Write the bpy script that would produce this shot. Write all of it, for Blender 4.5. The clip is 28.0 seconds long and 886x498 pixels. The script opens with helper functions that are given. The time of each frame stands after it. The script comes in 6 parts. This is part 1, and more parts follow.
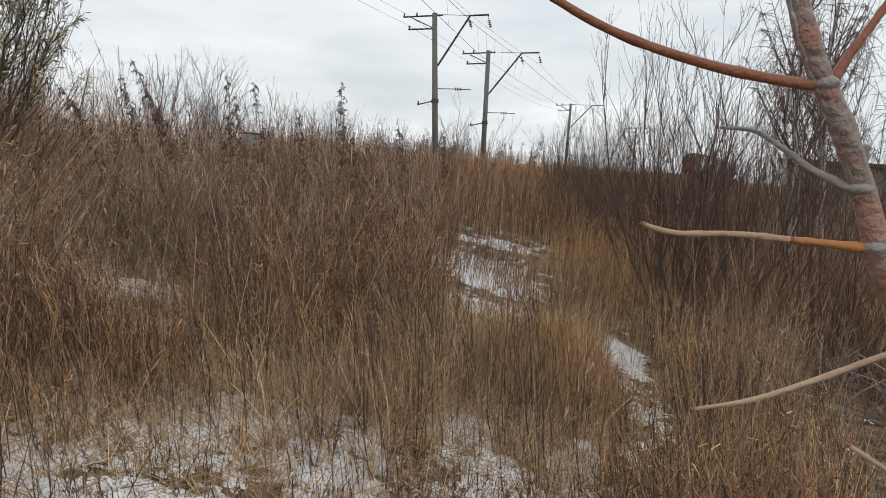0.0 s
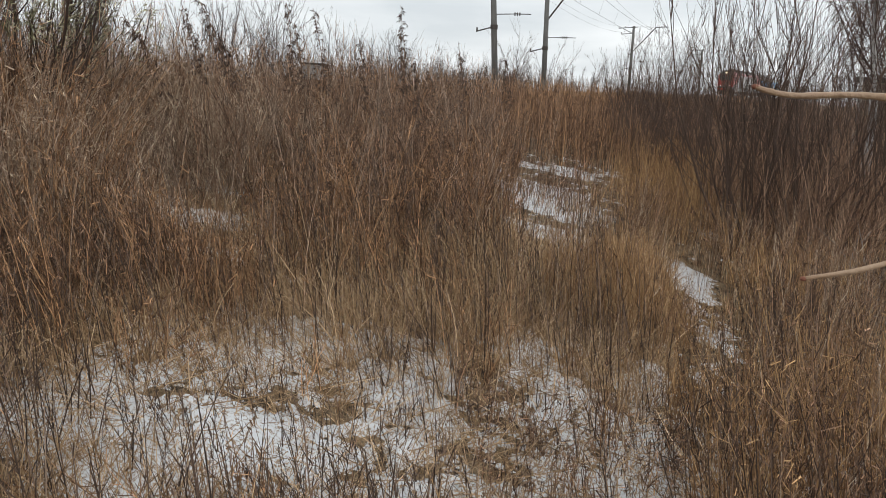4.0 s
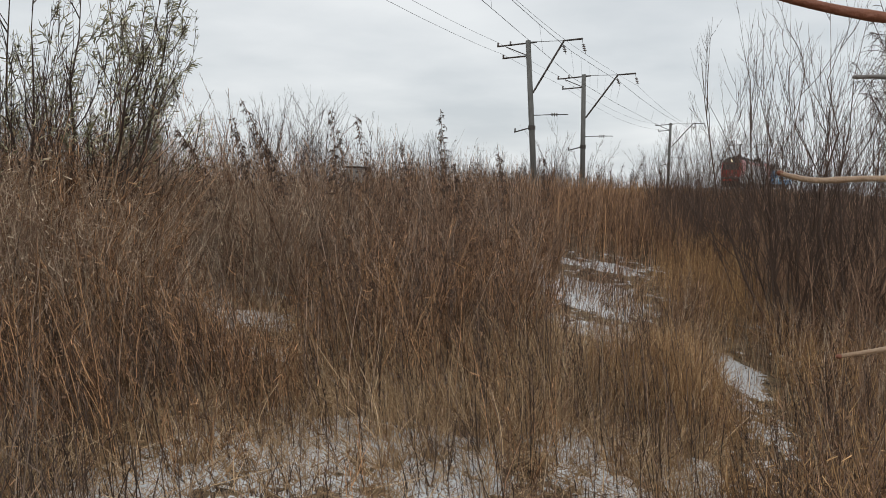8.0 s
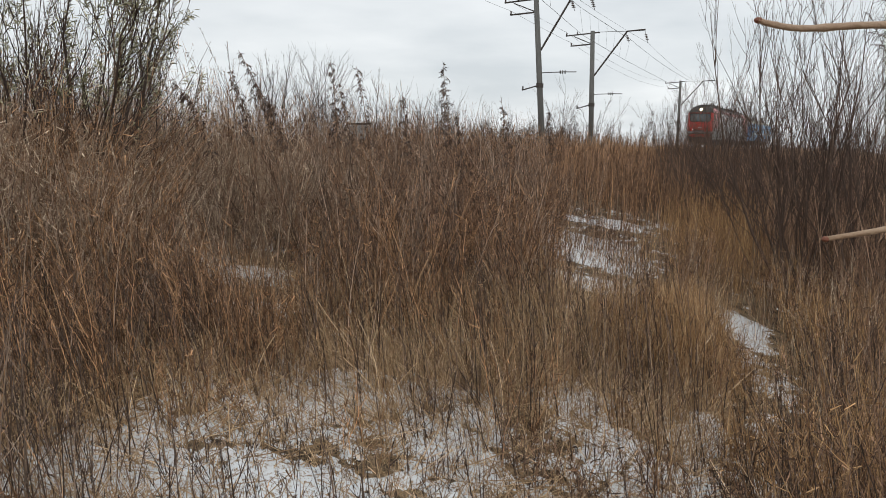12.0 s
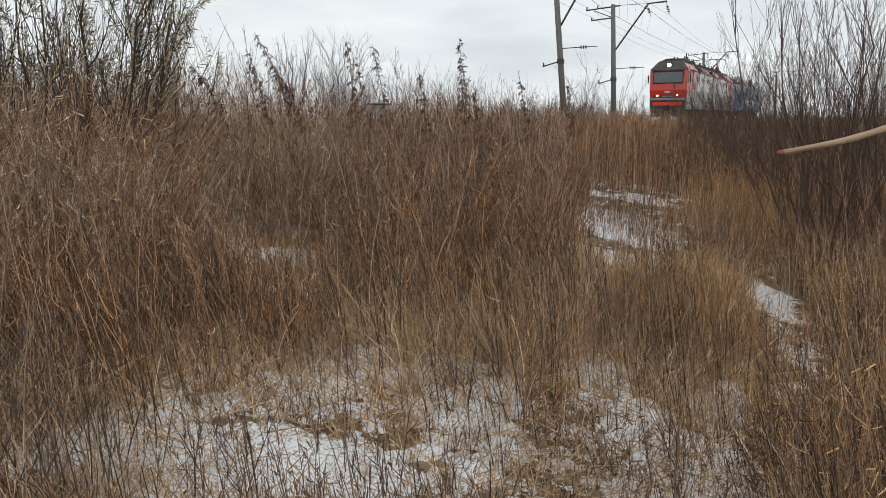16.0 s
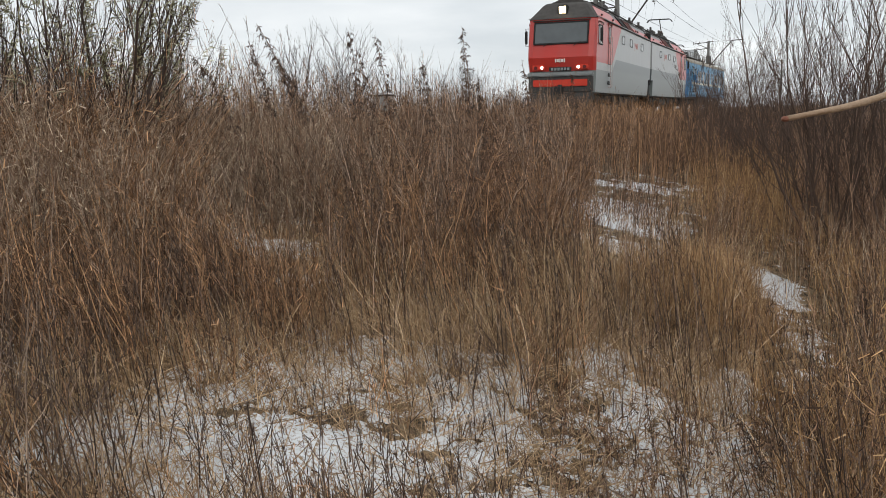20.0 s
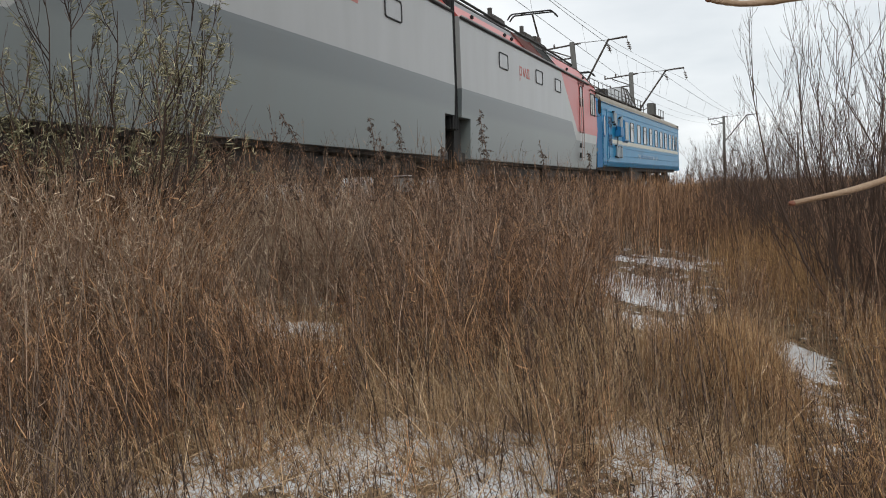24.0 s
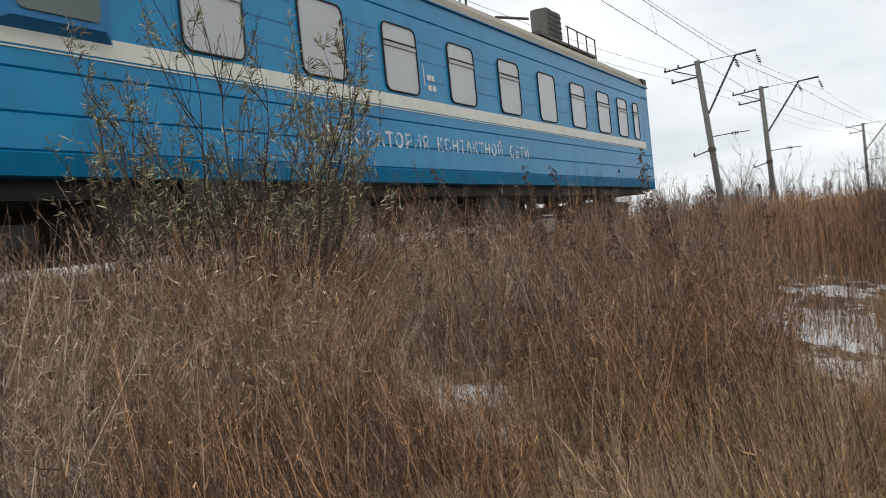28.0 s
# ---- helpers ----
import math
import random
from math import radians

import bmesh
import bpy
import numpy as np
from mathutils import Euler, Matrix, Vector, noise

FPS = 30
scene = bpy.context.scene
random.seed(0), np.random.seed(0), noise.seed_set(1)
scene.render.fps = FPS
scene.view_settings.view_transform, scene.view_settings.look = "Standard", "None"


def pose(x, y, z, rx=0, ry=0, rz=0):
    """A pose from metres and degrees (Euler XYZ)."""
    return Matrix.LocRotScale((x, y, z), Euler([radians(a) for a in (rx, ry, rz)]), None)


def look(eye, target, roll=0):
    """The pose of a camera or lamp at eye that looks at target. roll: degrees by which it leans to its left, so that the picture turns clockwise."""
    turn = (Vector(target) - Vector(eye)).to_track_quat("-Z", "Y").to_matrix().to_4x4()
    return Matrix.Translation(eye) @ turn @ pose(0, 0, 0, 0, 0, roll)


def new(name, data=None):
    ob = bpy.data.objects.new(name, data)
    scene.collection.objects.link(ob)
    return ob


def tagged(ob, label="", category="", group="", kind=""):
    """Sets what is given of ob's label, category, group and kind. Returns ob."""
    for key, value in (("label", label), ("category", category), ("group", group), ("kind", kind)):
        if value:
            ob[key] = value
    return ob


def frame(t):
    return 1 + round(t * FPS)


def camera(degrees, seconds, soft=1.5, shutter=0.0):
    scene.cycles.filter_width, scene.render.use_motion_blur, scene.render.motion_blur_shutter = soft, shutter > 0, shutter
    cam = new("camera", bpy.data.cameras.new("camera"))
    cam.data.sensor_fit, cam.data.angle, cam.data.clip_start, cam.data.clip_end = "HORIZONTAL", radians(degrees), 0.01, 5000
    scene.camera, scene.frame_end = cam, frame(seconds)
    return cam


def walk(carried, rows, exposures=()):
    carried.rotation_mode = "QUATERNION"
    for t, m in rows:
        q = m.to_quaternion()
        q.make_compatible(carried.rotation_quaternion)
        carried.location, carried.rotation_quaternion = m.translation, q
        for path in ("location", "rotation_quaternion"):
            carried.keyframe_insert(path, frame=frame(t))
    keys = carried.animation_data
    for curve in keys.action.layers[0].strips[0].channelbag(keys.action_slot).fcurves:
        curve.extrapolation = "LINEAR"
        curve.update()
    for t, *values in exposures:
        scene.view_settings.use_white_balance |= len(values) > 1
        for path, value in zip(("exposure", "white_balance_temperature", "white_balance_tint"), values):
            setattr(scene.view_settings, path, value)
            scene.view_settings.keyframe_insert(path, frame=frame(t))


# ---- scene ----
# ---- camera ----
PATH = [
    (0, (0.029, -0.109, 0.198), (-0.298, 1.854, -0.001), 4.2),
    (0.5, (0.012, -0.105, 0.19), (-0.34, 1.848, -0.053), 2.1),
    (1, (-0.034, -0.067, 0.187), (-0.374, 1.88, -0.116), 2.0),
    (1.5, (-0.006, -0.08, 0.175), (-0.349, 1.867, -0.127), 1.6),
    (2, (0.018, -0.088, 0.164), (-0.419, 1.838, -0.150), 1.3),
    (2.5, (0.030, -0.099, 0.164), (-0.449, 1.814, -0.165), 1.7),
    (4.5, (0.002, -0.116, 0.155), (-0.445, 1.797, -0.22), 3.2),
    (5, (0.022, -0.129, 0.15), (-0.479, 1.769, -0.23), 2.4),
    (5.2, (0.019, -0.142, 0.161), (-0.495, 1.765, -0.156), 2.2),
    (5.4, (0.023, -0.127, 0.155), (-0.509, 1.79, -0.049), 2.0),
    (5.5, (0.027, -0.125, 0.153), (-0.508, 1.793, -0.033), 2.0),
    (6, (0.022, -0.125, 0.153), (-0.519, 1.792, -0.027), 2.0),
    (6.5, (0.021, -0.133, 0.152), (-0.53, 1.782, -0.022), 1.9),
    (7, (0.026, -0.132, 0.153), (-0.532, 1.782, -0.002), 1.9),
    (7.5, (0.03, -0.129, 0.154), (-0.529, 1.785, 0.006), 1.5),
    (8, (0.013, -0.145, 0.156), (-0.543, 1.771, 0.011), 1.5),
    (8.5, (0.011, -0.14, 0.149), (-0.547, 1.775, 0.006), 1.3),
    (9, (0.002, -0.145, 0.149), (-0.553, 1.771, 0.007), 0.9),
    (9.5, (-0.057, -0.098, 0.148), (-0.607, 1.819, 0.003), -0.2),
    (10, (-0.075, -0.083, 0.142), (-0.623, 1.834, -0.019), 0.3),
    (10.5, (-0.085, -0.097, 0.14), (-0.628, 1.819, -0.053), -0.2),
    (11, (-0.012, -0.118, 0.111), (-0.554, 1.797, -0.085), -0.1),
    (11.5, (0.025, -0.093, 0.105), (-0.526, 1.815, -0.129), 0.8),
    (13.5, (0.071, -0.005, 0.079), (-0.536, 1.887, -0.148), 1.0),
    (14, (0.076, -0.037, 0.075), (-0.547, 1.85, -0.151), 0.7),
    (14.5, (0.063, -0.041, 0.074), (-0.558, 1.842, -0.19), -0.4),
    (15, (0.044, -0.034, 0.072), (-0.576, 1.848, -0.201), -0.6),
    (15.5, (0.063, -0.052, 0.069), (-0.556, 1.829, -0.209), -0.5),
    (16, (0.077, -0.061, 0.072), (-0.545, 1.819, -0.208), -0.4),
    (16.5, (0.067, -0.055, 0.069), (-0.558, 1.824, -0.212), -0.8),
    (17, (0.073, -0.044, 0.062), (-0.554, 1.833, -0.221), -0.9),
    (17.5, (0.077, -0.05, 0.063), (-0.555, 1.826, -0.224), -0.8),
    (18, (0.076, -0.062, 0.062), (-0.557, 1.814, -0.226), -0.9),
    (18.5, (0.076, -0.055, 0.061), (-0.556, 1.82, -0.23), -0.9),
    (19, (0.077, -0.053, 0.061), (-0.554, 1.822, -0.233), -0.9),
    (19.5, (0.077, -0.046, 0.061), (-0.555, 1.828, -0.234), -1.1),
    (20, (0.079, -0.044, 0.06), (-0.554, 1.83, -0.239), -0.9),
    (20.5, (0.078, -0.045, 0.06), (-0.556, 1.829, -0.237), -1.0),
    (21, (0.078, -0.046, 0.06), (-0.556, 1.827, -0.237), -1.0),
    (21.5, (0.081, -0.043, 0.058), (-0.562, 1.829, -0.227), -0.6),
    (23.5, (0.092, -0.077, 0.062), (-0.584, 1.794, -0.15), -1.2),
    (24, (0.084, -0.074, 0.067), (-0.596, 1.803, -0.052), -2.2),
    (24.5, (0.073, -0.079, 0.074), (-0.635, 1.792, 0.067), -2.7),
    (25, (0.064, -0.079, 0.075), (-0.668, 1.782, 0.077), -3.5),
    (25.5, (0.024, -0.069, 0.078), (-0.72, 1.787, 0.078), -3.4),
    (26, (-0.141, 0.05, 0.08), (-0.932, 1.886, 0.074), -3.3),
    (26.5, (-0.262, 0.072, 0.188), (-1.056, 1.908, 0.175), -3.8),
    (27, (-0.313, 0.182, 0.23), (-1.106, 2.017, 0.203), -4.5),
    (27.5, (-0.346, 0.188, 0.24), (-1.15, 2.018, 0.208), -5.3),
    (28, (-0.371, 0.259, 0.253), (-1.306, 2.027, 0.227), -5.7),
]
cam = camera(53.6, 28.0, soft=0.9, shutter=0.15)
walk(cam, [(t, look(eye, target, roll)) for t, eye, target, roll in PATH], [(0, 0.24), (2, 0.26), (4.5, 0.30), (5, 0.36), (5.5, 0.15), (6, -0.08), (7, -0.02), (8, 0.06), (10, 0.14), (11, 0.2), (13.5, 0.12), (14, 0.08), (15, 0.09), (16, 0.25), (17, 0.25), (21, 0.26), (23.5, 0.3), (24, 0.3), (25, 0.12), (26.5, 0.28), (28, 0.36)])

# ---- the plan ----
SPEED = 9.28                      # m/s, train towards -y
LOCO_FRONT_END = -35.1           # y of the leading cab at 28 s


def track_x(y):
    return -7.9 + (0.0262 * max(0.0, y - 15.0)) ** 2


def track_z(y):
    return 0.0068 * max(0.0, y - 30.0)


BED_D = [-60, -14, -9, -5, -3.4, -1.9, 0, 1.9, 2.6, 4.0, 5.5, 8, 9.5, 12, 16, 60]
BED_Z = [-1.9, -1.6, -1.4, -1.2, -0.95, -0.3, -0.2, -0.3, -0.75, -1.0, -1.12, -1.45, -1.62, -1.8, -1.9, -2.0]


def ground_zs(x, y):
    """Height of the ground, for arrays of x and y."""
    x, y = np.asarray(x, float), np.asarray(y, float)
    tx = -7.9 + (0.0262 * np.clip(y - 15, 0, 260)) ** 2
    z = 0.0068 * np.clip(y - 30, 0, 260) + np.interp(x - tx, BED_D, BED_Z)
    lump = 0.035 * np.sin(x * 2.3 + 0.7 * np.sin(y * 1.7)) * np.sin(y * 2.1 + 1.3) + 0.02 * np.sin(x * 5.1 + y * 3.7)
    return z + lump * (np.abs(x - tx) > 2.3)


def ground_z(x, y):
    return float(ground_zs(x, y))


# ---- world and light ----
world = bpy.data.worlds.new("overcast")
scene.world = world
world.use_nodes = True
wn, wl = world.node_tree.nodes, world.node_tree.links
wn.clear()
w_out = wn.new("ShaderNodeOutputWorld")
w_bg = wn.new("ShaderNodeBackground")
w_sky = wn.new("ShaderNodeTexSky")
w_sky.sky_type = "NISHITA"
w_sky.sun_disc = False
w_sky.sun_elevation, w_sky.sun_rotation = radians(35), radians(200)
w_tc = wn.new("ShaderNodeTexCoord")
w_sep = wn.new("ShaderNodeSeparateXYZ")
w_up = wn.new("ShaderNodeMath")
w_up.operation, w_up.inputs[1].default_value = "ADD", 0.16
w_abs = wn.new("ShaderNodeMath")
w_abs.operation = "ABSOLUTE"
w_flat = wn.new("ShaderNodeVectorMath")
w_flat.operation = "DIVIDE"
w_rep = wn.new("ShaderNodeCombineXYZ")
w_noise = wn.new("ShaderNodeTexNoise")
w_noise.inputs["Scale"].default_value = 1.1
w_noise.inputs["Detail"].default_value = 5
w_noise.inputs["Roughness"].default_value = 0.5
w_ramp = wn.new("ShaderNodeValToRGB")
w_ramp.color_ramp.elements[0].position, w_ramp.color_ramp.elements[0].color = 0.32, (0.60, 0.64, 0.67, 1)
w_ramp.color_ramp.elements[1].position, w_ramp.color_ramp.elements[1].color = 0.68, (0.82, 0.845, 0.86, 1)
w_dim = wn.new("ShaderNodeVectorMath")
w_dim.operation, w_dim.inputs[3].default_value = "SCALE", 0.08
w_mix = wn.new("ShaderNodeMix")
w_mix.data_type = "RGBA"
w_mix.inputs["Factor"].default_value = 0.93
wl.new(w_tc.outputs["Generated"], w_sep.inputs[0])
wl.new(w_sep.outputs["Z"], w_abs.inputs[0])
wl.new(w_abs.outputs[0], w_up.inputs[0])
for axis in "XYZ":
    wl.new(w_up.outputs[0], w_rep.inputs[axis])
wl.new(w_tc.outputs["Generated"], w_flat.inputs[0])
wl.new(w_rep.outputs[0], w_flat.inputs[1])
wl.new(w_flat.outputs[0], w_noise.inputs["Vector"])
wl.new(w_noise.outputs["Fac"], w_ramp.inputs["Fac"])
wl.new(w_sky.outputs[0], w_dim.inputs[0])
wl.new(w_dim.outputs[0], w_mix.inputs["A"])
wl.new(w_ramp.outputs["Color"], w_mix.inputs["B"])
wl.new(w_mix.outputs["Result"], w_bg.inputs["Color"])
w_bg.inputs["Strength"].default_value = 1.0
wl.new(w_bg.outputs[0], w_out.inputs[0])

sun = new("sun", bpy.data.lights.new("sun", "SUN"))
sun.data.energy, sun.data.angle, sun.data.color = 0.7, radians(25), (1.0, 0.97, 0.93)
sun.matrix_world = look((20, -40, 40), (0, 0, 0))


# ---- materials ----
def material(name, low, high, scale=8.0, rough=0.7, metal=0.0, bump=0.0, bump_scale=None, island=False, spec=0.3, stretch=(1, 1, 1), piece=False):
    """A surface whose colour wanders between low and high at two scales; island: from strand to strand."""
    m = bpy.data.materials.new(name)
    m.use_nodes = True
    n, l = m.node_tree.nodes, m.node_tree.links
    b = n["Principled BSDF"]
    b.inputs["Roughness"].default_value, b.inputs["Metallic"].default_value = rough, metal
    b.inputs["Specular IOR Level"].default_value = spec
    ramp = n.new("ShaderNodeValToRGB")
    ramp.color_ramp.elements[0].color, ramp.color_ramp.elements[1].color = (*low, 1), (*high, 1)
    ramp.color_ramp.elements[0].position, ramp.color_ramp.elements[1].position = 0.25, 0.75
    if island:
        g = n.new("ShaderNodeNewGeometry")
        ramp.color_ramp.elements[0].position, ramp.color_ramp.elements[1].position = 0.0, 1.0
        # most strands kept dark: the deep shade between stems is put into their colour
        mid = ramp.color_ramp.elements.new(0.5)
        mid.color = (*(a + 0.15 * (b - a) for a, b in zip(low, high)), 1)
        mid = ramp.color_ramp.elements.new(0.85)
        mid.color = (*(a + 0.52 * (b - a) for a, b in zip(low, high)), 1)
        l.new(g.outputs["Random Per Island"], ramp.inputs["Fac"])
    else:
        tc, mp = n.new("ShaderNodeTexCoord"), n.new("ShaderNodeMapping")
        mp.inputs["Scale"].default_value = stretch
        big, fine, add = n.new("ShaderNodeTexNoise"), n.new("ShaderNodeTexNoise"), n.new("ShaderNodeMix")
        big.inputs["Scale"].default_value, fine.inputs["Scale"].default_value = scale * 0.13, scale
        for t in (big, fine):
            t.inputs["Detail"].default_value = 6
            l.new(mp.outputs[0], t.inputs["Vector"])
        l.new(tc.outputs["Object"], mp.inputs[0])
        add.inputs["Factor"].default_value = 0.5
        l.new(big.outputs["Fac"], add.inputs["A"])
        l.new(fine.outputs["Fac"], add.inputs["B"])
        l.new(add.outputs[0], ramp.inputs["Fac"])
        if bump:
            bp = n.new("ShaderNodeBump")
            bp.inputs["Strength"].default_value, bp.inputs["Distance"].default_value = bump, 0.02
            rel = n.new("ShaderNodeTexNoise")
            rel.inputs["Scale"].default_value, rel.inputs["Detail"].default_value = bump_scale or scale * 3, 8
            l.new(mp.outputs[0], rel.inputs["Vector"])
            l.new(rel.outputs["Fac"], bp.inputs["Height"])
            l.new(bp.outputs[0], b.inputs["Normal"])
    l.new(ramp.outputs["Color"], b.inputs["Base Color"])
    return m


def glow(name, colour, strength):
    m = material(name, colour, colour)
    b = m.node_tree.nodes["Principled BSDF"]
    b.inputs["Emission Color"].default_value, b.inputs["Emission Strength"].default_value = (*colour, 1), strength
    return m


M_GROUND = material("ground_litter", (0.04, 0.028, 0.018), (0.3, 0.215, 0.13), 60, 0.95, bump=1.0, bump_scale=90)
M_GROUND.node_tree.nodes["Color Ramp"].color_ramp.elements[0].position = 0.42
M_GROUND.node_tree.nodes["Color Ramp"].color_ramp.elements[1].position = 0.58
M_SNOW = material("thin_snow", (0.54, 0.56, 0.58), (0.80, 0.81, 0.82), 9, 0.7, bump=0.5, bump_scale=25)
litter_n, litter_l = M_SNOW.node_tree.nodes, M_SNOW.node_tree.links
fleck, fleck_ramp, fleck_mix, fleck_at = litter_n.new("ShaderNodeTexNoise"), litter_n.new("ShaderNodeValToRGB"), litter_n.new("ShaderNodeMix"), litter_n.new("ShaderNodeTexCoord")
fleck.inputs["Scale"].default_value, fleck.inputs["Detail"].default_value, fleck.inputs["Roughness"].default_value = 55, 6, 0.75
fleck_ramp.color_ramp.elements[0].position, fleck_ramp.color_ramp.elements[1].position = 0.525, 0.58
fleck_mix.data_type = "RGBA"
fleck_mix.inputs["B"].default_value = (0.30, 0.21, 0.13, 1)
litter_l.new(fleck_at.outputs["Object"], fleck.inputs["Vector"])
litter_l.new(fleck.outputs["Fac"], fleck_ramp.inputs["Fac"])
litter_l.new(fleck_ramp.outputs["Color"], fleck_mix.inputs["Factor"])
litter_l.new(litter_n["Color Ramp"].outputs["Color"], fleck_mix.inputs["A"])
litter_l.new(fleck_mix.outputs["Result"], litter_n["Principled BSDF"].inputs["Base Color"])
M_BALLAST = material("ballast", (0.12, 0.11, 0.10), (0.36, 0.34, 0.32), 30, 0.95, bump=1.0, bump_scale=25)
M_WEED_DARK = material("weed_dark", (0.045, 0.027, 0.019), (0.66, 0.40, 0.25), island=True, rough=0.85)
M_WEED_RUST = material("weed_rust", (0.076, 0.036, 0.018), (0.87, 0.51, 0.27), island=True, rough=0.85)
M_WEED_GREY = material("weed_grey", (0.075, 0.050, 0.037), (0.84, 0.62, 0.46), island=True, rough=0.9)
M_WEED_PALE = material("weed_pale", (0.240, 0.146, 0.096), (0.920, 0.750, 0.545), island=True, rough=0.9)
M_STRAW = material("straw", (0.245, 0.148, 0.074), (0.9, 0.665, 0.42), island=True, rough=0.8)
M_TAWNY = material("tawny_grass", (0.252, 0.135, 0.059), (0.900, 0.626, 0.356), island=True, rough=0.8)
M_GOLD = material("golden_grass", (0.175, 0.089, 0.041), (0.88, 0.57, 0.28), island=True, rough=0.8)
M_SHRUB = material("shrub_bark", (0.036, 0.023, 0.017), (0.31, 0.21, 0.155), island=True, rough=0.8)
M_STEM = material("willow_stems", (0.055, 0.037, 0.028), (0.27, 0.175, 0.13), island=True, rough=0.8)
M_BRUSH = material("reddish_brush", (0.125, 0.073, 0.048), (0.74, 0.48, 0.32), island=True, rough=0.85)
# paler and greyer than M_BUSH: the haze of distance is put into the colour
M_HAZY_TWIG = material("far_hazy_twigs", (0.09, 0.073, 0.066), (0.36, 0.30, 0.275), island=True, rough=0.9)
M_BUSH = material("bush_twigs", (0.045, 0.034, 0.030), (0.23, 0.175, 0.155), island=True, rough=0.9)
M_DEADWOOD = material("dead_branches", (0.16, 0.135, 0.12), (0.55, 0.49, 0.44), island=True, rough=0.9)
M_WILLOW = material("willow_bark", (0.035, 0.024, 0.019), (0.19, 0.13, 0.10), island=True, rough=0.8)
M_LEAF = material("dry_willow_leaf", (0.125, 0.118, 0.062), (0.78, 0.72, 0.47), island=True, rough=0.7)
M_BIRCH = material("birch_bark", (0.10, 0.09, 0.085), (0.75, 0.73, 0.70), 9, 0.7, stretch=(1, 1, 6))
M_BIRCH_TWIG = material("birch_twig", (0.075, 0.05, 0.045), (0.19, 0.135, 0.115), island=True, rough=0.85)
M_SAPLING = material("sapling_bark", (0.22, 0.105, 0.075), (0.42, 0.27, 0.22), 45, 0.55, bump=0.5, bump_scale=160)
bark = M_SAPLING.node_tree.nodes["Color Ramp"].color_ramp
bark.elements[0].position, bark.elements[0].color = 0.44, (0.29, 0.235, 0.21, 1)
bark.elements[1].position, bark.elements[1].color = 0.53, (0.34, 0.19, 0.15, 1)
M_TWIG_RED = material("red_twig", (0.14, 0.048, 0.03), (0.33, 0.135, 0.08), 40, 0.5, bump=0.3, bump_scale=160)
M_TWIG_TAN = material("tan_twig", (0.28, 0.17, 0.10), (0.50, 0.37, 0.26), 40, 0.6, bump=0.3, bump_scale=160)
M_TWIG_ORANGE = material("orange_twig", (0.30, 0.10, 0.035), (0.50, 0.24, 0.09), 40, 0.55, bump=0.3, bump_scale=160)
M_TWIG_GREY = material("grey_twig", (0.20, 0.18, 0.17), (0.38, 0.35, 0.33), 40, 0.8, bump=0.4, bump_scale=160)
M_CONCRETE = material("concrete", (0.095, 0.095, 0.088), (0.20, 0.195, 0.185), 6, 0.9, bump=0.4, bump_scale=30, stretch=(1, 1, 0.3))
M_PLASTER = material("plaster", (0.20, 0.165, 0.12), (0.34, 0.29, 0.22), 2, 0.9, bump=0.3)
M_STEEL = material("dark_steel", (0.05, 0.045, 0.04), (0.12, 0.10, 0.09), 12, 0.6, metal=0.4)
M_WIRE = material("wire", (0.045, 0.045, 0.045), (0.09, 0.09, 0.09), 5, 0.5, metal=0.5)
M_RAIL_FADED = material("faded_red_rail", (0.42, 0.33, 0.31), (0.60, 0.50, 0.47), 20, 0.5)
M_CERAMIC = material("insulator_ceramic", (0.07, 0.05, 0.045), (0.13, 0.10, 0.09), 8, 0.3)
M_RAIL = material("rail_steel", (0.10, 0.065, 0.045), (0.20, 0.14, 0.10), 14, 0.5, metal=0.6)
M_POLISHED = material("polished_rail", (0.50, 0.50, 0.50), (0.68, 0.68, 0.67), 20, 0.22, metal=0.9)
M_SLEEPER = material("sleeper", (0.20, 0.19, 0.18), (0.36, 0.35, 0.33), 12, 0.9)
M_BLACK = material("sooty_black", (0.012, 0.012, 0.012), (0.04, 0.038, 0.036), 10, 0.65)
M_RUBBER = material("black_rubber", (0.015, 0.015, 0.016), (0.03, 0.03, 0.03), 10, 0.8)
M_ROOF_DARK = material("loco_roof_grime", (0.035, 0.033, 0.031), (0.10, 0.092, 0.085), 5, 0.7)
M_LOCO_GREY = material("loco_grey", (0.19, 0.205, 0.205), (0.26, 0.275, 0.275), 4, 0.45)
M_LOCO_RED = material("loco_red", (0.50, 0.035, 0.02), (0.62, 0.06, 0.03), 4, 0.42)
M_LOCO_DARK = material("loco_underframe", (0.03, 0.03, 0.03), (0.075, 0.07, 0.065), 8, 0.7)
M_GRILLE = material("red_brown_louvre", (0.12, 0.045, 0.04), (0.22, 0.09, 0.08), 6, 0.7)
M_LOCO_LIGHT = material("light_grey_paint", (0.34, 0.34, 0.33), (0.46, 0.46, 0.45), 5, 0.5)
M_WHITE = material("white_paint", (0.60, 0.58, 0.54), (0.76, 0.74, 0.70), 6, 0.5)
M_WORN = material("worn_lettering", (0.03, 0.22, 0.46), (0.66, 0.68, 0.68), 28, 0.5)
M_WORN.node_tree.nodes["Color Ramp"].color_ramp.elements[0].position = 0.40
M_WORN.node_tree.nodes["Color Ramp"].color_ramp.elements[1].position = 0.52
M_TUBE = material("grey_tube", (0.27, 0.31, 0.34), (0.46, 0.50, 0.52), 9, 0.5)
M_CREAM = material("cream_stripe", (0.58, 0.58, 0.50), (0.76, 0.76, 0.68), 5, 0.5)
M_BEIGE = material("beige_roof", (0.23, 0.205, 0.155), (0.36, 0.325, 0.26), 3, 0.6, stretch=(3, 0.6, 1))
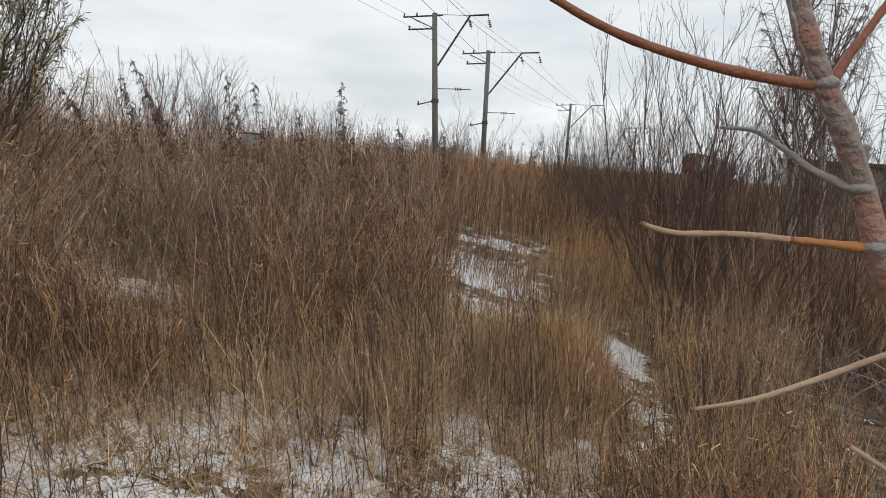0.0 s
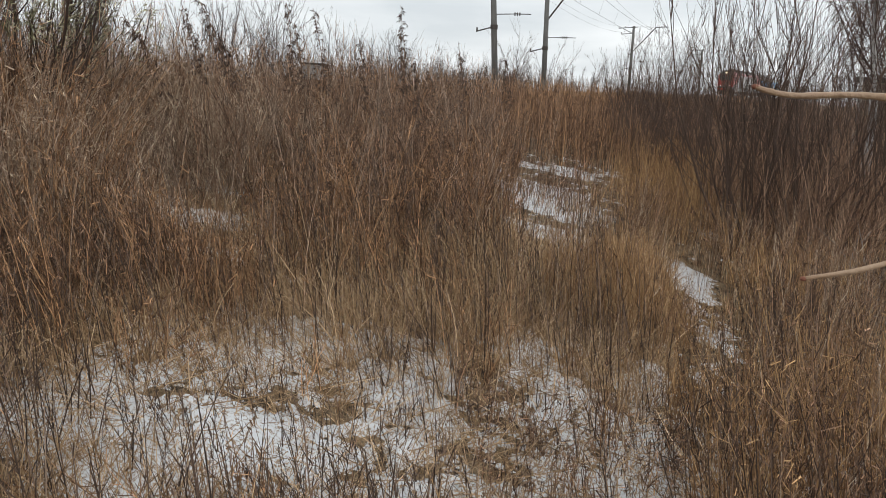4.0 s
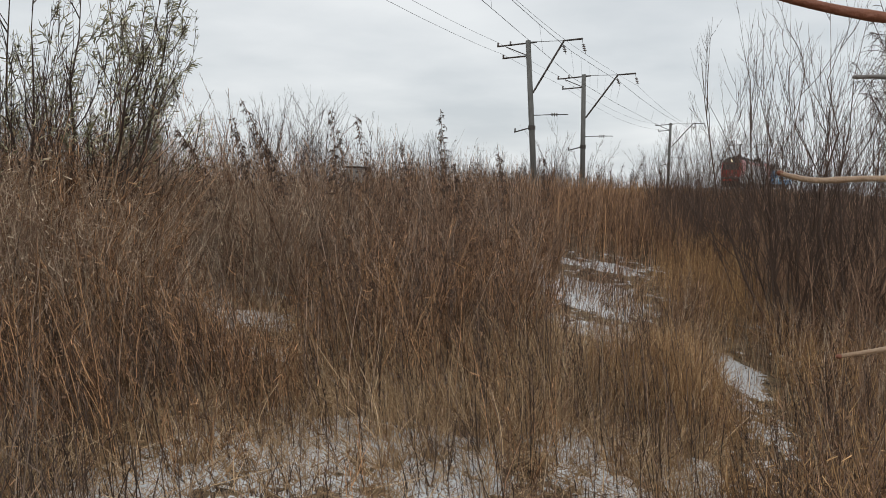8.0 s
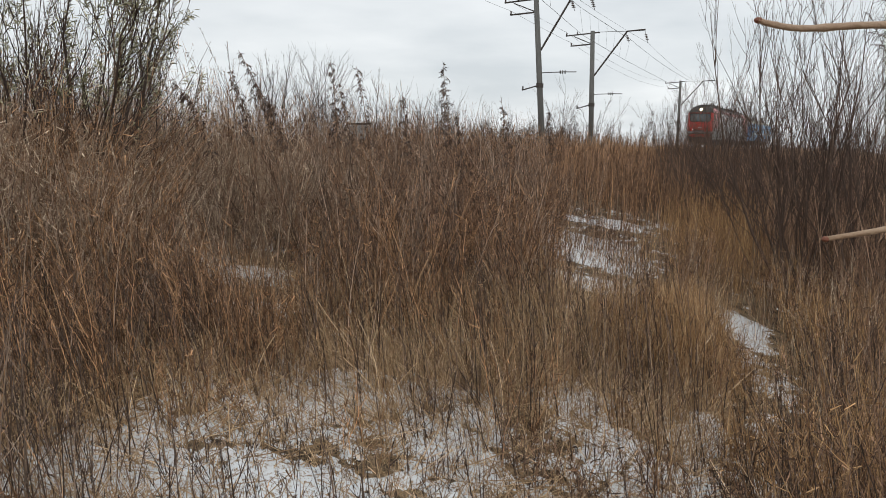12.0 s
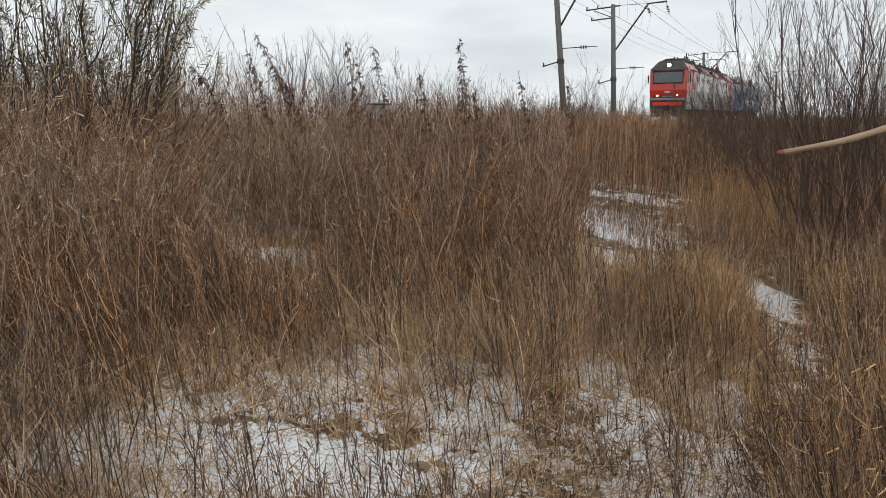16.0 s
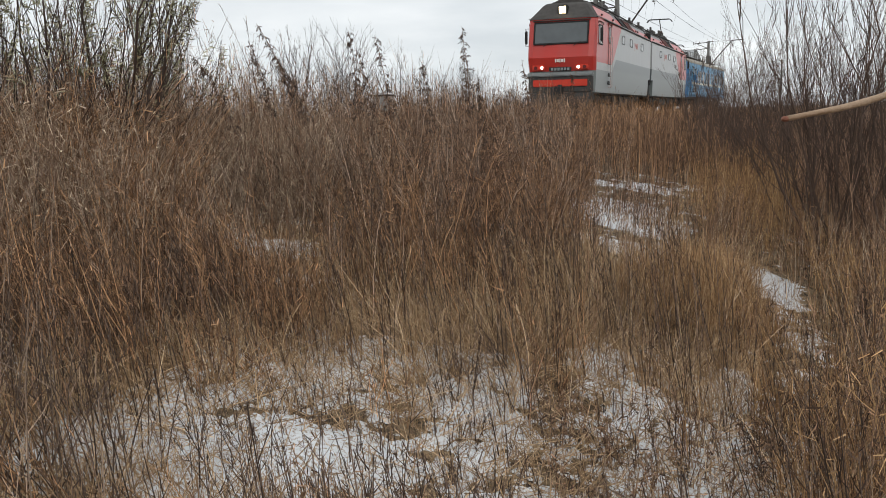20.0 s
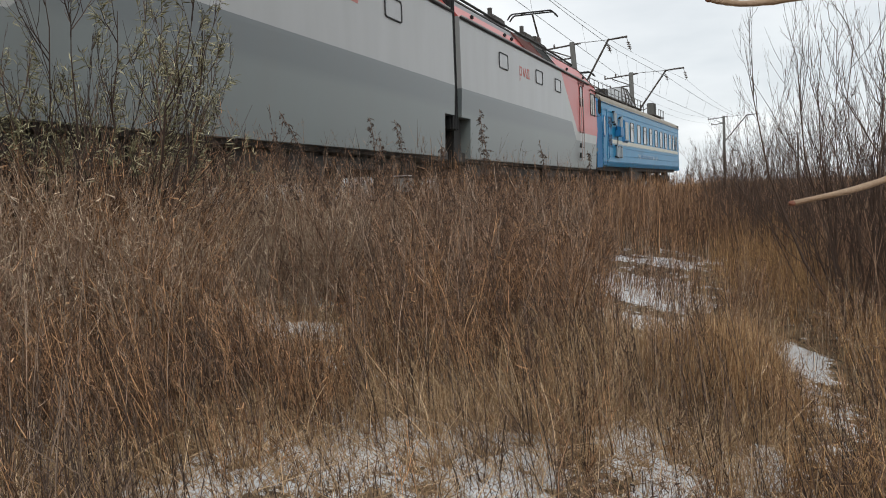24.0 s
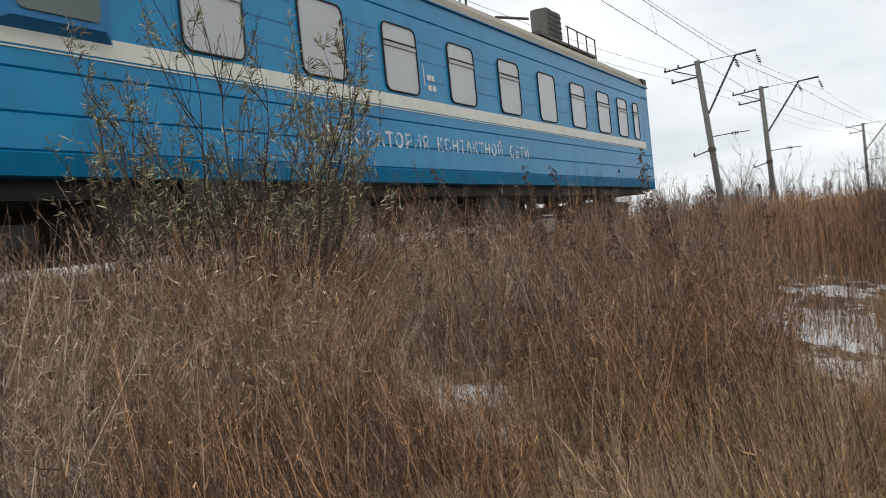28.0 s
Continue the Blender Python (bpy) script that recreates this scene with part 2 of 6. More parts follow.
M_BLUE = material("blue_paint", (0.003, 0.155, 0.34), (0.006, 0.265, 0.50), 3, 0.36, spec=0.35)
# paint of frames and fittings; also the shade on the leading end and grooves
M_BLUE_DARK = material("deep_and_shaded_blue", (0.012, 0.115, 0.30), (0.02, 0.19, 0.40), 3, 0.4)
M_PANE_GREY = material("painted_pane", (0.30, 0.305, 0.305), (0.38, 0.385, 0.385), 3, 0.2, spec=0.6)
M_BAY = material("bay_glass", (0.075, 0.105, 0.10), (0.125, 0.155, 0.145), 2, 0.15, spec=0.35)
M_EMBLEM = material("faded_emblem", (0.50, 0.14, 0.12), (0.58, 0.24, 0.21), 9, 0.5)
# pale grey of the coach's window panes
M_PANE_PALE = material("pale_pane", (0.38, 0.385, 0.39), (0.48, 0.485, 0.49), 2, 0.25, spec=0.6)
M_GALV = material("galvanised", (0.30, 0.31, 0.31), (0.48, 0.49, 0.48), 10, 0.45, metal=0.5)
M_GLASS = material("dark_glass", (0.045, 0.055, 0.06), (0.08, 0.095, 0.10), 2, 0.06, spec=0.8)
M_CUPOLA = material("cupola_glass", (0.30, 0.31, 0.31), (0.42, 0.43, 0.43), 2, 0.08, spec=0.8)
M_LAMP = glow("lit_headlight", (1.0, 0.80, 0.45), 6.0)
M_LAMP_LOW = glow("lit_marker", (1.0, 0.95, 0.85), 6.0)
M_RED_LENS = material("red_lens", (0.10, 0.01, 0.01), (0.16, 0.02, 0.02), 5, 0.2)


def loco_paint():
    """Livery: red cab with a slanted edge, light, dark and mid grey bands, red upper band."""
    m = bpy.data.materials.new("loco_livery")
    m.use_nodes = True
    n, l = m.node_tree.nodes, m.node_tree.links
    b = n["Principled BSDF"]
    b.inputs["Roughness"].default_value = 0.30
    tc, sep = n.new("ShaderNodeTexCoord"), n.new("ShaderNodeSeparateXYZ")
    l.new(tc.outputs["Object"], sep.inputs[0])

    def math_node(op, a, c):
        k = n.new("ShaderNodeMath")
        k.operation = op
        for i, v in enumerate((a, c)):
            if isinstance(v, (int, float)):
                k.inputs[i].default_value = v
            else:
                l.new(v, k.inputs[i])
        return k.outputs[0]

    def mix(f, a, c):
        k = n.new("ShaderNodeMix")
        k.data_type = "RGBA"
        l.new(f, k.inputs["Factor"])
        for s, v in (("A", a), ("B", c)):
            if isinstance(v, tuple):
                k.inputs[s].default_value = (*v, 1)
            else:
                l.new(v, k.inputs[s])
        return k.outputs["Result"]

    y, z = sep.outputs["Y"], sep.outputs["Z"]
    end = math_node("ADD", y, 8.6)
    # lower edge of the dark band sweeps down near the cab
    light = math_node("GREATER_THAN", z, 2.57)
    soft = n.new("ShaderNodeMapRange")
    soft.inputs["From Min"].default_value, soft.inputs["From Max"].default_value = 1.95, 2.14
    l.new(z, soft.inputs["Value"])
    dark = soft.outputs["Result"]
    col = mix(dark, (0.172, 0.196, 0.192), (0.138, 0.158, 0.163))
    col = mix(light, col, (0.40, 0.405, 0.405))
    cab = math_node("LESS_THAN", end, math_node("ADD", math_node("MULTIPLY", math_node("SUBTRACT", z, 2.15), 1.3), 3.98))
    near = math_node("LESS_THAN", end, math_node("ADD", math_node("MULTIPLY", math_node("SUBTRACT", z, 2.15), 1.3), 4.52))
    stripe = math_node("MULTIPLY", near, math_node("GREATER_THAN", z, 1.95))
    col = mix(stripe, col, (0.40, 0.405, 0.39))
    redm = math_node("MULTIPLY", cab, math_node("GREATER_THAN", z, 2.28))
    up = math_node("MULTIPLY", math_node("GREATER_THAN", z, 4.23), math_node("LESS_THAN", z, math_node("ADD", 4.62, math_node("LESS_THAN", end, 6.0))))
    redm = math_node("MAXIMUM", redm, up)
    front = math_node("MULTIPLY", math_node("LESS_THAN", y, -8.15), math_node("GREATER_THAN", z, 1.90))
    redm = math_node("MAXIMUM", redm, front)
    grime, grime2 = n.new("ShaderNodeTexNoise"), n.new("ShaderNodeTexNoise")
    grime.inputs["Scale"].default_value, grime.inputs["Detail"].default_value = 1.3, 8
    mp = n.new("ShaderNodeMapping")
    mp.inputs["Scale"].default_value = (1, 1, 0.25)
    l.new(tc.outputs["Object"], mp.inputs[0])
    l.new(mp.outputs[0], grime.inputs["Vector"])
    redc = n.new("ShaderNodeValToRGB")
    redc.color_ramp.elements[0].color, redc.color_ramp.elements[1].color = (0.50, 0.045, 0.036, 1), (0.64, 0.11, 0.09, 1)
    l.new(grime.outputs["Fac"], redc.inputs["Fac"])
    col = mix(redm, col, mix(front, redc.outputs["Color"], (0.50, 0.034, 0.024)))
    dirt = math_node("MULTIPLY", math_node("SUBTRACT", grime.outputs["Fac"], 0.35), 0.5)
    sooty = math_node("MULTIPLY", math_node("GREATER_THAN", z, 4.62), math_node("GREATER_THAN", end, 6.0))
    col = mix(sooty, col, (0.075, 0.07, 0.066))
    col = mix(dirt, col, (0.16, 0.145, 0.13))
    l.new(col, b.inputs["Base Color"])
    return m


M_LIVERY = loco_paint()


# ---- mesh helpers ----
def part(name, bm, mat, parent, label="", smooth=False):
    """Links a bmesh as one mesh object under a thing or part."""
    me = bpy.data.meshes.new(name)
    bm.to_mesh(me)
    bm.free()
    me.materials.append(mat)
    if smooth:
        me.polygons.foreach_set("use_smooth", [True] * len(me.polygons))
    ob = new(name, me)
    ob.parent = parent
    if label:
        tagged(ob, label)
    return ob


def empty(name, m=None):
    e = new(name)
    e.empty_display_size = 0.2
    if m is not None:
        e.matrix_world = m
    return e


def box(bm, centre, size, bevel=0.0, turn=None):
    g = bmesh.ops.create_cube(bm, size=1.0)
    m = Matrix.Translation(centre) @ (turn or Matrix()) @ Matrix.Diagonal((*size, 1))
    bmesh.ops.transform(bm, matrix=m, verts=g["verts"])
    if bevel:
        edges = {e for v in g["verts"] for e in v.link_edges}
        bmesh.ops.bevel(bm, geom=list(edges), offset=bevel, segments=2, affect="EDGES")
    return bm


def boxed(centre, size, bevel=0.0, turn=None):
    return box(bmesh.new(), centre, size, bevel, turn)


def rod(bm, a, b, r, sides=8, r2=None):
    a, b = Vector(a), Vector(b)
    q = (b - a).to_track_quat("Z", "Y").to_matrix().to_4x4()
    bmesh.ops.create_cone(bm, cap_ends=True, segments=sides, radius1=r, radius2=r if r2 is None else r2, depth=(b - a).length,
                          matrix=Matrix.Translation((a + b) / 2) @ q)
    return bm


def rodded(a, b, r, sides=8, r2=None):
    return rod(bmesh.new(), a, b, r, sides, r2)


def pipe(bm, points, r, sides=6):
    """A bent round bar along points; r: one radius, or one for each point."""
    pts = [Vector(p) for p in points]
    rs = r if isinstance(r, (list, tuple)) else [r] * len(pts)
    rings = []
    for i, p in enumerate(pts):
        d = (pts[min(i + 1, len(pts) - 1)] - pts[max(i - 1, 0)]).normalized()
        q = d.to_track_quat("Z", "Y")
        rings.append([bm.verts.new(p + q @ Vector((rs[i] * math.cos(2 * math.pi * k / sides), rs[i] * math.sin(2 * math.pi * k / sides), 0))) for k in range(sides)])
    for a, b in zip(rings, rings[1:]):
        for k in range(sides):
            bm.faces.new((a[k], a[(k + 1) % sides], b[(k + 1) % sides], b[k]))
    bm.faces.new(rings[0][::-1])
    bm.faces.new(rings[-1])
    return bm


def smooth_line(points, steps=5):
    """A rounded line through points."""
    p = [Vector(q) for q in points]
    p = [2 * p[0] - p[1], *p, 2 * p[-1] - p[-2]]
    out = []
    for i in range(1, len(p) - 2):
        for k in range(steps):
            t = k / steps
            out.append(0.5 * (2 * p[i] + (p[i + 1] - p[i - 1]) * t + (2 * p[i - 1] - 5 * p[i] + 4 * p[i + 1] - p[i + 2]) * t * t
                              + (3 * p[i] - p[i - 1] - 3 * p[i + 1] + p[i + 2]) * t ** 3))
    return out + [p[-2]]


def loft(bm, loops):
    """Closed loops of equal count, joined, both ends capped."""
    rings = [[bm.verts.new(p) for p in loop] for loop in loops]
    n = len(rings[0])
    for a, b in zip(rings, rings[1:]):
        for k in range(n):
            bm.faces.new((a[k], a[(k + 1) % n], b[(k + 1) % n], b[k]))
    bm.faces.new(rings[0][::-1])
    bm.faces.new(rings[-1])
    return bm


def prism(bm, profile, y0, y1):
    """A profile of (x, z) drawn out along y."""
    return loft(bm, [[(x, y0, z) for x, z in profile], [(x, y1, z) for x, z in profile]])


def plate_loop(bm, outline, x, depth, side=1):
    """An outline of (y, z) as a plate from x outwards by depth."""
    a = [(x, y, z) for y, z in outline]
    b = [(x + depth * side, y, z) for y, z in outline]
    loft(bm, [a, b])
    bmesh.ops.recalc_face_normals(bm, faces=bm.faces)
    return bm


def round_rect(y0, y1, z0, z1, r, n=4):
    pts = []
    for cy, cz, a0 in ((y1 - r, z1 - r, 0), (y0 + r, z1 - r, 90), (y0 + r, z0 + r, 180), (y1 - r, z0 + r, 270)):
        for k in range(n + 1):
            a = radians(a0 + 90 * k / n)
            pts.append((cy + r * math.cos(a), cz + r * math.sin(a)))
    return pts


def ring_plate(bm, outer, inner, x, depth):
    """A frame between two outlines of equal count, at x, standing out by depth."""
    n = len(outer)
    rows = [[bm.verts.new((x + d, y, z)) for y, z in o] for d, o in ((0, outer), (depth, outer), (depth, inner), (0, inner))]
    for a, b in zip(rows, rows[1:]):
        for k in range(n):
            bm.faces.new((a[k], a[(k + 1) % n], b[(k + 1) % n], b[k]))
    bmesh.ops.recalc_face_normals(bm, faces=bm.faces)
    return bm


def quick_mesh(name, verts, quads, mat, label="", category="", kind="stuff", parent=None, smooth=False, group=""):
    """A large mesh from arrays of places and of corner numbers (four, or three, a face)."""
    me = bpy.data.meshes.new(name)
    verts, quads = np.asarray(verts, np.float32), np.asarray(quads, np.int32)
    n, k = quads.shape
    me.vertices.add(len(verts))
    me.vertices.foreach_set("co", verts.ravel())
    me.loops.add(n * k)
    me.loops.foreach_set("vertex_index", quads.ravel())
    me.polygons.add(n)
    me.polygons.foreach_set("loop_start", np.arange(0, n * k, k, dtype=np.int32))
    me.polygons.foreach_set("loop_total", np.full(n, k, np.int32))
    if smooth:
        me.polygons.foreach_set("use_smooth", np.ones(n, bool))
    me.update(calc_edges=True)
    me.materials.append(mat)
    ob = new(name, me)
    if parent:
        ob.parent = parent
    return tagged(ob, label, category, group, kind)


def strands(p, r, sides, rng):
    """Tapered strands: p (n, k, 3) points, r (n, k) radii. Two sides make a blade, three a stalk."""
    n, k, _ = p.shape
    along = p[:, -1] - p[:, 0]
    along /= np.linalg.norm(along, axis=1, keepdims=True) + 1e-9
    u = rng.normal(size=(n, 3))
    u -= (u * along).sum(1, keepdims=True) * along
    u /= np.linalg.norm(u, axis=1, keepdims=True) + 1e-9
    v = np.cross(along, u)
    verts = np.empty((n, k, sides, 3), np.float32)
    for s in range(sides):
        a = 2 * math.pi * s / sides
        verts[:, :, s] = p + r[:, :, None] * (math.cos(a) * u + math.sin(a) * v)[:, None]
    base = (np.arange(n) * k * sides)[:, None, None]
    rows = (np.arange(k - 1) * sides)[None, :, None]
    cols = np.arange(sides if sides > 2 else 1)[None, None, :]
    nxt = (cols + 1) % sides
    quads = np.stack(np.broadcast_arrays(base + rows + cols, base + rows + nxt, base + rows + nxt + sides, base + rows + cols + sides), -1)
    return verts.reshape(-1, 3), quads.reshape(-1, 4)


def gathered(pieces):
    verts, quads, n = [], [], 0
    for v, q in pieces:
        verts.append(v)
        quads.append(q + n)
        n += len(v)
    return np.concatenate(verts), np.concatenate(quads)


def along_strand(p, t):
    """Points and directions at fractions t of strands p (n, k, 3)."""
    k = p.shape[1]
    f = np.clip(t * (k - 1), 0, k - 1.001)
    i = f.astype(int)
    w = (f - i)[:, None]
    idx = np.arange(len(p))
    a, b = p[idx, i], p[idx, i + 1]
    d = b - a
    return a + d * w, d / (np.linalg.norm(d, axis=1, keepdims=True) + 1e-9)


def stems(base, height, lean, bend, k, rng, drift=(0.0, 0.0)):
    """Stalks from base points: leaning, bending as they rise. drift: a common lean, as under wind."""
    n = len(base)
    az = rng.uniform(0, 2 * math.pi, n)
    way = np.stack([np.cos(az), np.sin(az)], 1) * np.minimum(np.abs(rng.normal(0, lean, n)), 1.7 * lean)[:, None] + np.asarray(drift)
    az2 = rng.uniform(0, 2 * math.pi, n)
    curl = np.stack([np.cos(az2), np.sin(az2)], 1) * np.minimum(np.abs(rng.normal(0, bend, n)), 1.7 * bend)[:, None] + 0.5 * np.asarray(drift)
    t = np.linspace(0, 1, k)
    p = np.zeros((n, k, 3))
    p[:, :, :2] = base[:, None, :2] + height[:, None, None] * (way[:, None] * t[None, :, None] + curl[:, None] * (t ** 2)[None, :, None])
    fall = 1 - 0.5 * (np.linalg.norm(way + curl, axis=1) ** 2).clip(0, 0.8)
    p[:, :, 2] = base[:, None, 2] + height[:, None] * fall[:, None] * t[None]
    return p


def sprays(p, height, count, lo, hi, size, rise, rng, k=3, droop=0.0):
    """Side shoots on strands p, between fractions lo and hi of their length."""
    n = len(p)
    who = np.repeat(np.arange(n), count)
    t = rng.uniform(lo, hi, len(who))
    start, way = along_strand(p[who], t)
    out = rng.normal(size=(len(who), 3))
    out /= np.linalg.norm(out, axis=1, keepdims=True)
    d = way * rise + out
    d /= np.linalg.norm(d, axis=1, keepdims=True)
    length = height[who] * size * (1.15 - 0.7 * (t - lo) / (hi - lo + 1e-6)) * rng.uniform(0.5, 1.3, len(who))
    s = np.linspace(0, 1, k)
    q = start[:, None] + d[:, None] * (length[:, None] * s[None])[:, :, None]
    q[:, :, 2] += (length[:, None] * (0.25 - droop) * s[None] ** 2)
    return q, length


def scatter(n, x0, x1, y0, y1, rng, keep):
    """Random ground points for which keep(x, y) in 0..1 wins against chance."""
    x, y = rng.uniform(x0, x1, n), rng.uniform(y0, y1, n)
    ok = rng.uniform(0, 1, n) < keep(x, y)
    x, y = x[ok], y[ok]
    return np.stack([x, y, ground_zs(x, y) - 0.02], 1)


def patchy(x, y, scale=1.0, seed=0.0):
    """A smooth uneven field in 0..1."""
    a = np.sin(x * 1.3 * scale + seed + 1.1 * np.sin(y * 0.9 * scale + seed * 2)) + np.sin(y * 1.7 * scale - seed + 0.8 * np.sin(x * 1.9 * scale))
    b = np.sin(x * 3.7 * scale + 2 * seed) * np.sin(y * 4.1 * scale + seed)
    return np.clip(0.5 + 0.2 * a + 0.18 * b, 0, 1)


def blob(x, y, cx, cy, rx, ry, turn=0.0):
    """1 inside an oval, falling to 0 past its edge."""
    c, s = math.cos(radians(turn)), math.sin(radians(turn))
    u, v = (x - cx) * c + (y - cy) * s, -(x - cx) * s + (y - cy) * c
    return np.clip(1.6 - 1.1 * np.sqrt((u / rx) ** 2 + (v / ry) ** 2), 0, 1)


# bare, snowy spots: centre, half sizes, turn
BARE = [(-1.75, 15.8, 0.95, 0.75, 35), (-1.36, 11.7, 0.62, 2.2, 14), (-0.95, 9.1, 0.40, 1.1, 18), (-0.93, 7.0, 0.20, 0.7, 15), (0.33, 8.3, 0.22, 1.4, 14), (0.46, 6.6, 0.19, 1.2, 4), (-0.45, 4.75, 0.30, 0.62, 0),
        (-1.85, 4.2, 0.80, 0.40, 25), (-1.08, 3.8, 0.26, 0.50, 0), (-2.0, 2.75, 0.50, 0.36, 10), (-1.45, 2.75, 0.50, 0.42, 10), (-3.75, 6.65, 0.70, 0.38, -5), (-5.72, 8.13, 0.50, 0.55, 0), (-2.95, 5.1, 0.28, 0.5, 30),
        (0.13, 4.9, 0.16, 0.45, 0), (0.75, 3.9, 0.2, 0.5, 0), (-3.6, 3.5, 0.4, 0.4, 0), (0.3, 3.4, 0.25, 0.4, 0)]


def bare(x, y):
    out = np.zeros(np.shape(x))
    u = x + 0.10 * np.sin(2.7 * y + 1.3) + 0.05 * np.sin(7.3 * y + x)
    v = y + 0.20 * np.sin(3.1 * x + 0.7) + 0.09 * np.sin(8.3 * x + y)
    for b in BARE:
        out = np.maximum(out, blob(u, v, *b))
    return out


# growth stays low here: centre, half sizes, turn
LOW = [(-1.65, 14.3, 0.75, 1.3, 25), (-1.25, 9.6, 0.45, 1.6, 16), (-3.3, 6.0, 0.45, 0.5, 0), (0.46, 6.6, 0.32, 1.3, 5), (0.42, 5.2, 0.24, 0.9, 5), (-0.35, 3.3, 0.42, 1.5, 5), (-0.72, 7.9, 0.36, 1.3, 6), (-3.25, 5.7, 0.66, 1.0, 30), (-1.2, 3.0, 0.9, 0.9, 0), (0.1, 3.3, 0.2, 1.3, 0), (-5.3, 5.7, 0.4, 0.4, 0), (-3.55, 6.0, 0.62, 0.5, -5)]


def low_growth(x, y):
    out = np.zeros(np.shape(x))
    for b in LOW:
        out = np.maximum(out, blob(x, y, *b))
    return out


# ---- ground ----
def build_ground():
    ys = np.concatenate([np.linspace(-1500, -60, 8), np.linspace(-50, -6, 12), np.arange(-5, 30, 0.25), np.arange(30, 100, 1.0), np.arange(100, 300, 5.0), np.linspace(320, 3000, 12)])
    ds = np.concatenate([np.linspace(-2500, -80, 8), np.linspace(-60, -10, 14), np.arange(-9, 13, 0.2), np.linspace(13, 60, 20), np.linspace(80, 2500, 8)])
    tx = -7.9 + (0.0262 * np.clip(ys - 15, 0, 260)) ** 2
    gx = tx[:, None] + ds[None]
    gy = np.repeat(ys[:, None], len(ds), 1)
    gz = ground_zs(gx, gy)
    v = np.stack([gx, gy, gz], -1).reshape(-1, 3)
    w = len(ds)
    i = np.arange(len(ys) - 1)[:, None] * w + np.arange(w - 1)[None]
    q = np.stack([i, i + 1, i + w + 1, i + w], -1).reshape(-1, 4)
    quick_mesh("ground", v, q, M_GROUND, "brown earth under dead grass litter, sloping from the railway", "ground", "structure", smooth=True)


def lattice(x, y, scale, seed, octaves=3, gain=0.55):
    """Smooth uneven heights about 0 over arrays of x and y."""
    table = np.random.default_rng(seed).uniform(-1, 1, (256, 256))
    out, amp = np.zeros(np.shape(x)), 1.0
    for o in range(octaves):
        u, v = x * scale * 2.03 ** o + 17.3 * o, y * scale * 2.03 ** o + 5.1 * o
        i, j = np.floor(u).astype(int), np.floor(v).astype(int)
        f, g = u - i, v - j
        f, g = f * f * (3 - 2 * f), g * g * (3 - 2 * g)
        i, j = i % 255, j % 255
        out += amp * ((table[i, j] * (1 - f) + table[i + 1, j] * f) * (1 - g) + (table[i, j + 1] * (1 - f) + table[i + 1, j + 1] * f) * g)
        amp *= gain
    return out


def build_snow():
    pieces = []
    for step, x0, x1, y0, y1 in ((0.020, -3.8, 2.9, 1.3, 5.6), (0.034, -6.3, -3.8, 1.2, 5.6), (0.036, -6.3, 3.4, 5.6, 19)):
        xs, ys = np.arange(x0, x1 + step, step), np.arange(y0, y1 + step, step)
        gx, gy = np.meshgrid(xs, ys)
        m = 0.85 * bare(gx, gy) + 0.22 * lattice(gx, gy, 0.9, 3) + 0.26 * lattice(gx, gy, 2.6, 5, 2) + np.where(gy > 7.5, 0.36, 0.58) * lattice(gx, gy, 8.0, 4, 4, 0.8) - 0.80
        m += 0.42 * np.clip((6.2 - gy) / 1.5, 0, 1) * np.clip((gx + 0.9) / 0.6, 0, 1) + 0.12 * (gy < 5.6) + 0.55 * np.clip((4.8 - gy) / 0.8, 0, 1) + 0.06 * (gy < 3.6) + 0.26 * (gy > 7.5) + 0.22 * blob(gx, gy, -4.0, 6.8, 1.3, 1.8)
        m += 0.10 * blob(gx, gy, -5.75, 8.5, 0.45, 4.5) + 0.42 * blob(gx, gy, -4.6, 4.2, 1.4, 2.2) + 0.25 * blob(gx, gy, -4.9, 8.0, 0.9, 1.6)
        m += 0.30 * blob(gx, gy, -1.0, 11.0, 0.5, 2.4, 8) + 0.05 * blob(gx, gy, 0.5, 8.0, 0.25, 1.6, 10) - 0.5 * blob(gx, gy, -3.3, 3.9, 0.7, 1.0)
        rim = np.minimum(np.minimum(gx + 6.3, (2.9 if y1 < 6 else 3.4) - gx), np.minimum(gy - 1.2, 19 - gy))
        m -= 1.6 * np.clip(1 - rim / 0.9, 0, 1)
        h = np.clip(m, -0.6, 0.7) * np.where(gy > 7.5, 0.028, 0.05)
        v = np.stack([gx, gy, ground_zs(gx, gy) + h], -1).reshape(-1, 3)
        w = len(xs)
        i = np.arange(len(ys) - 1)[:, None] * w + np.arange(w - 1)[None]
        q = np.stack([i, i + 1, i + w + 1, i + w], -1).reshape(-1, 4)
        pieces.append((v, q[(h.ravel()[q] > -0.008).any(1)]))
    v, q = gathered(pieces)
    quick_mesh("snow", v, q, M_SNOW, "thin broken crust of snow in patches between weeds", "snow", "stuff", smooth=True)


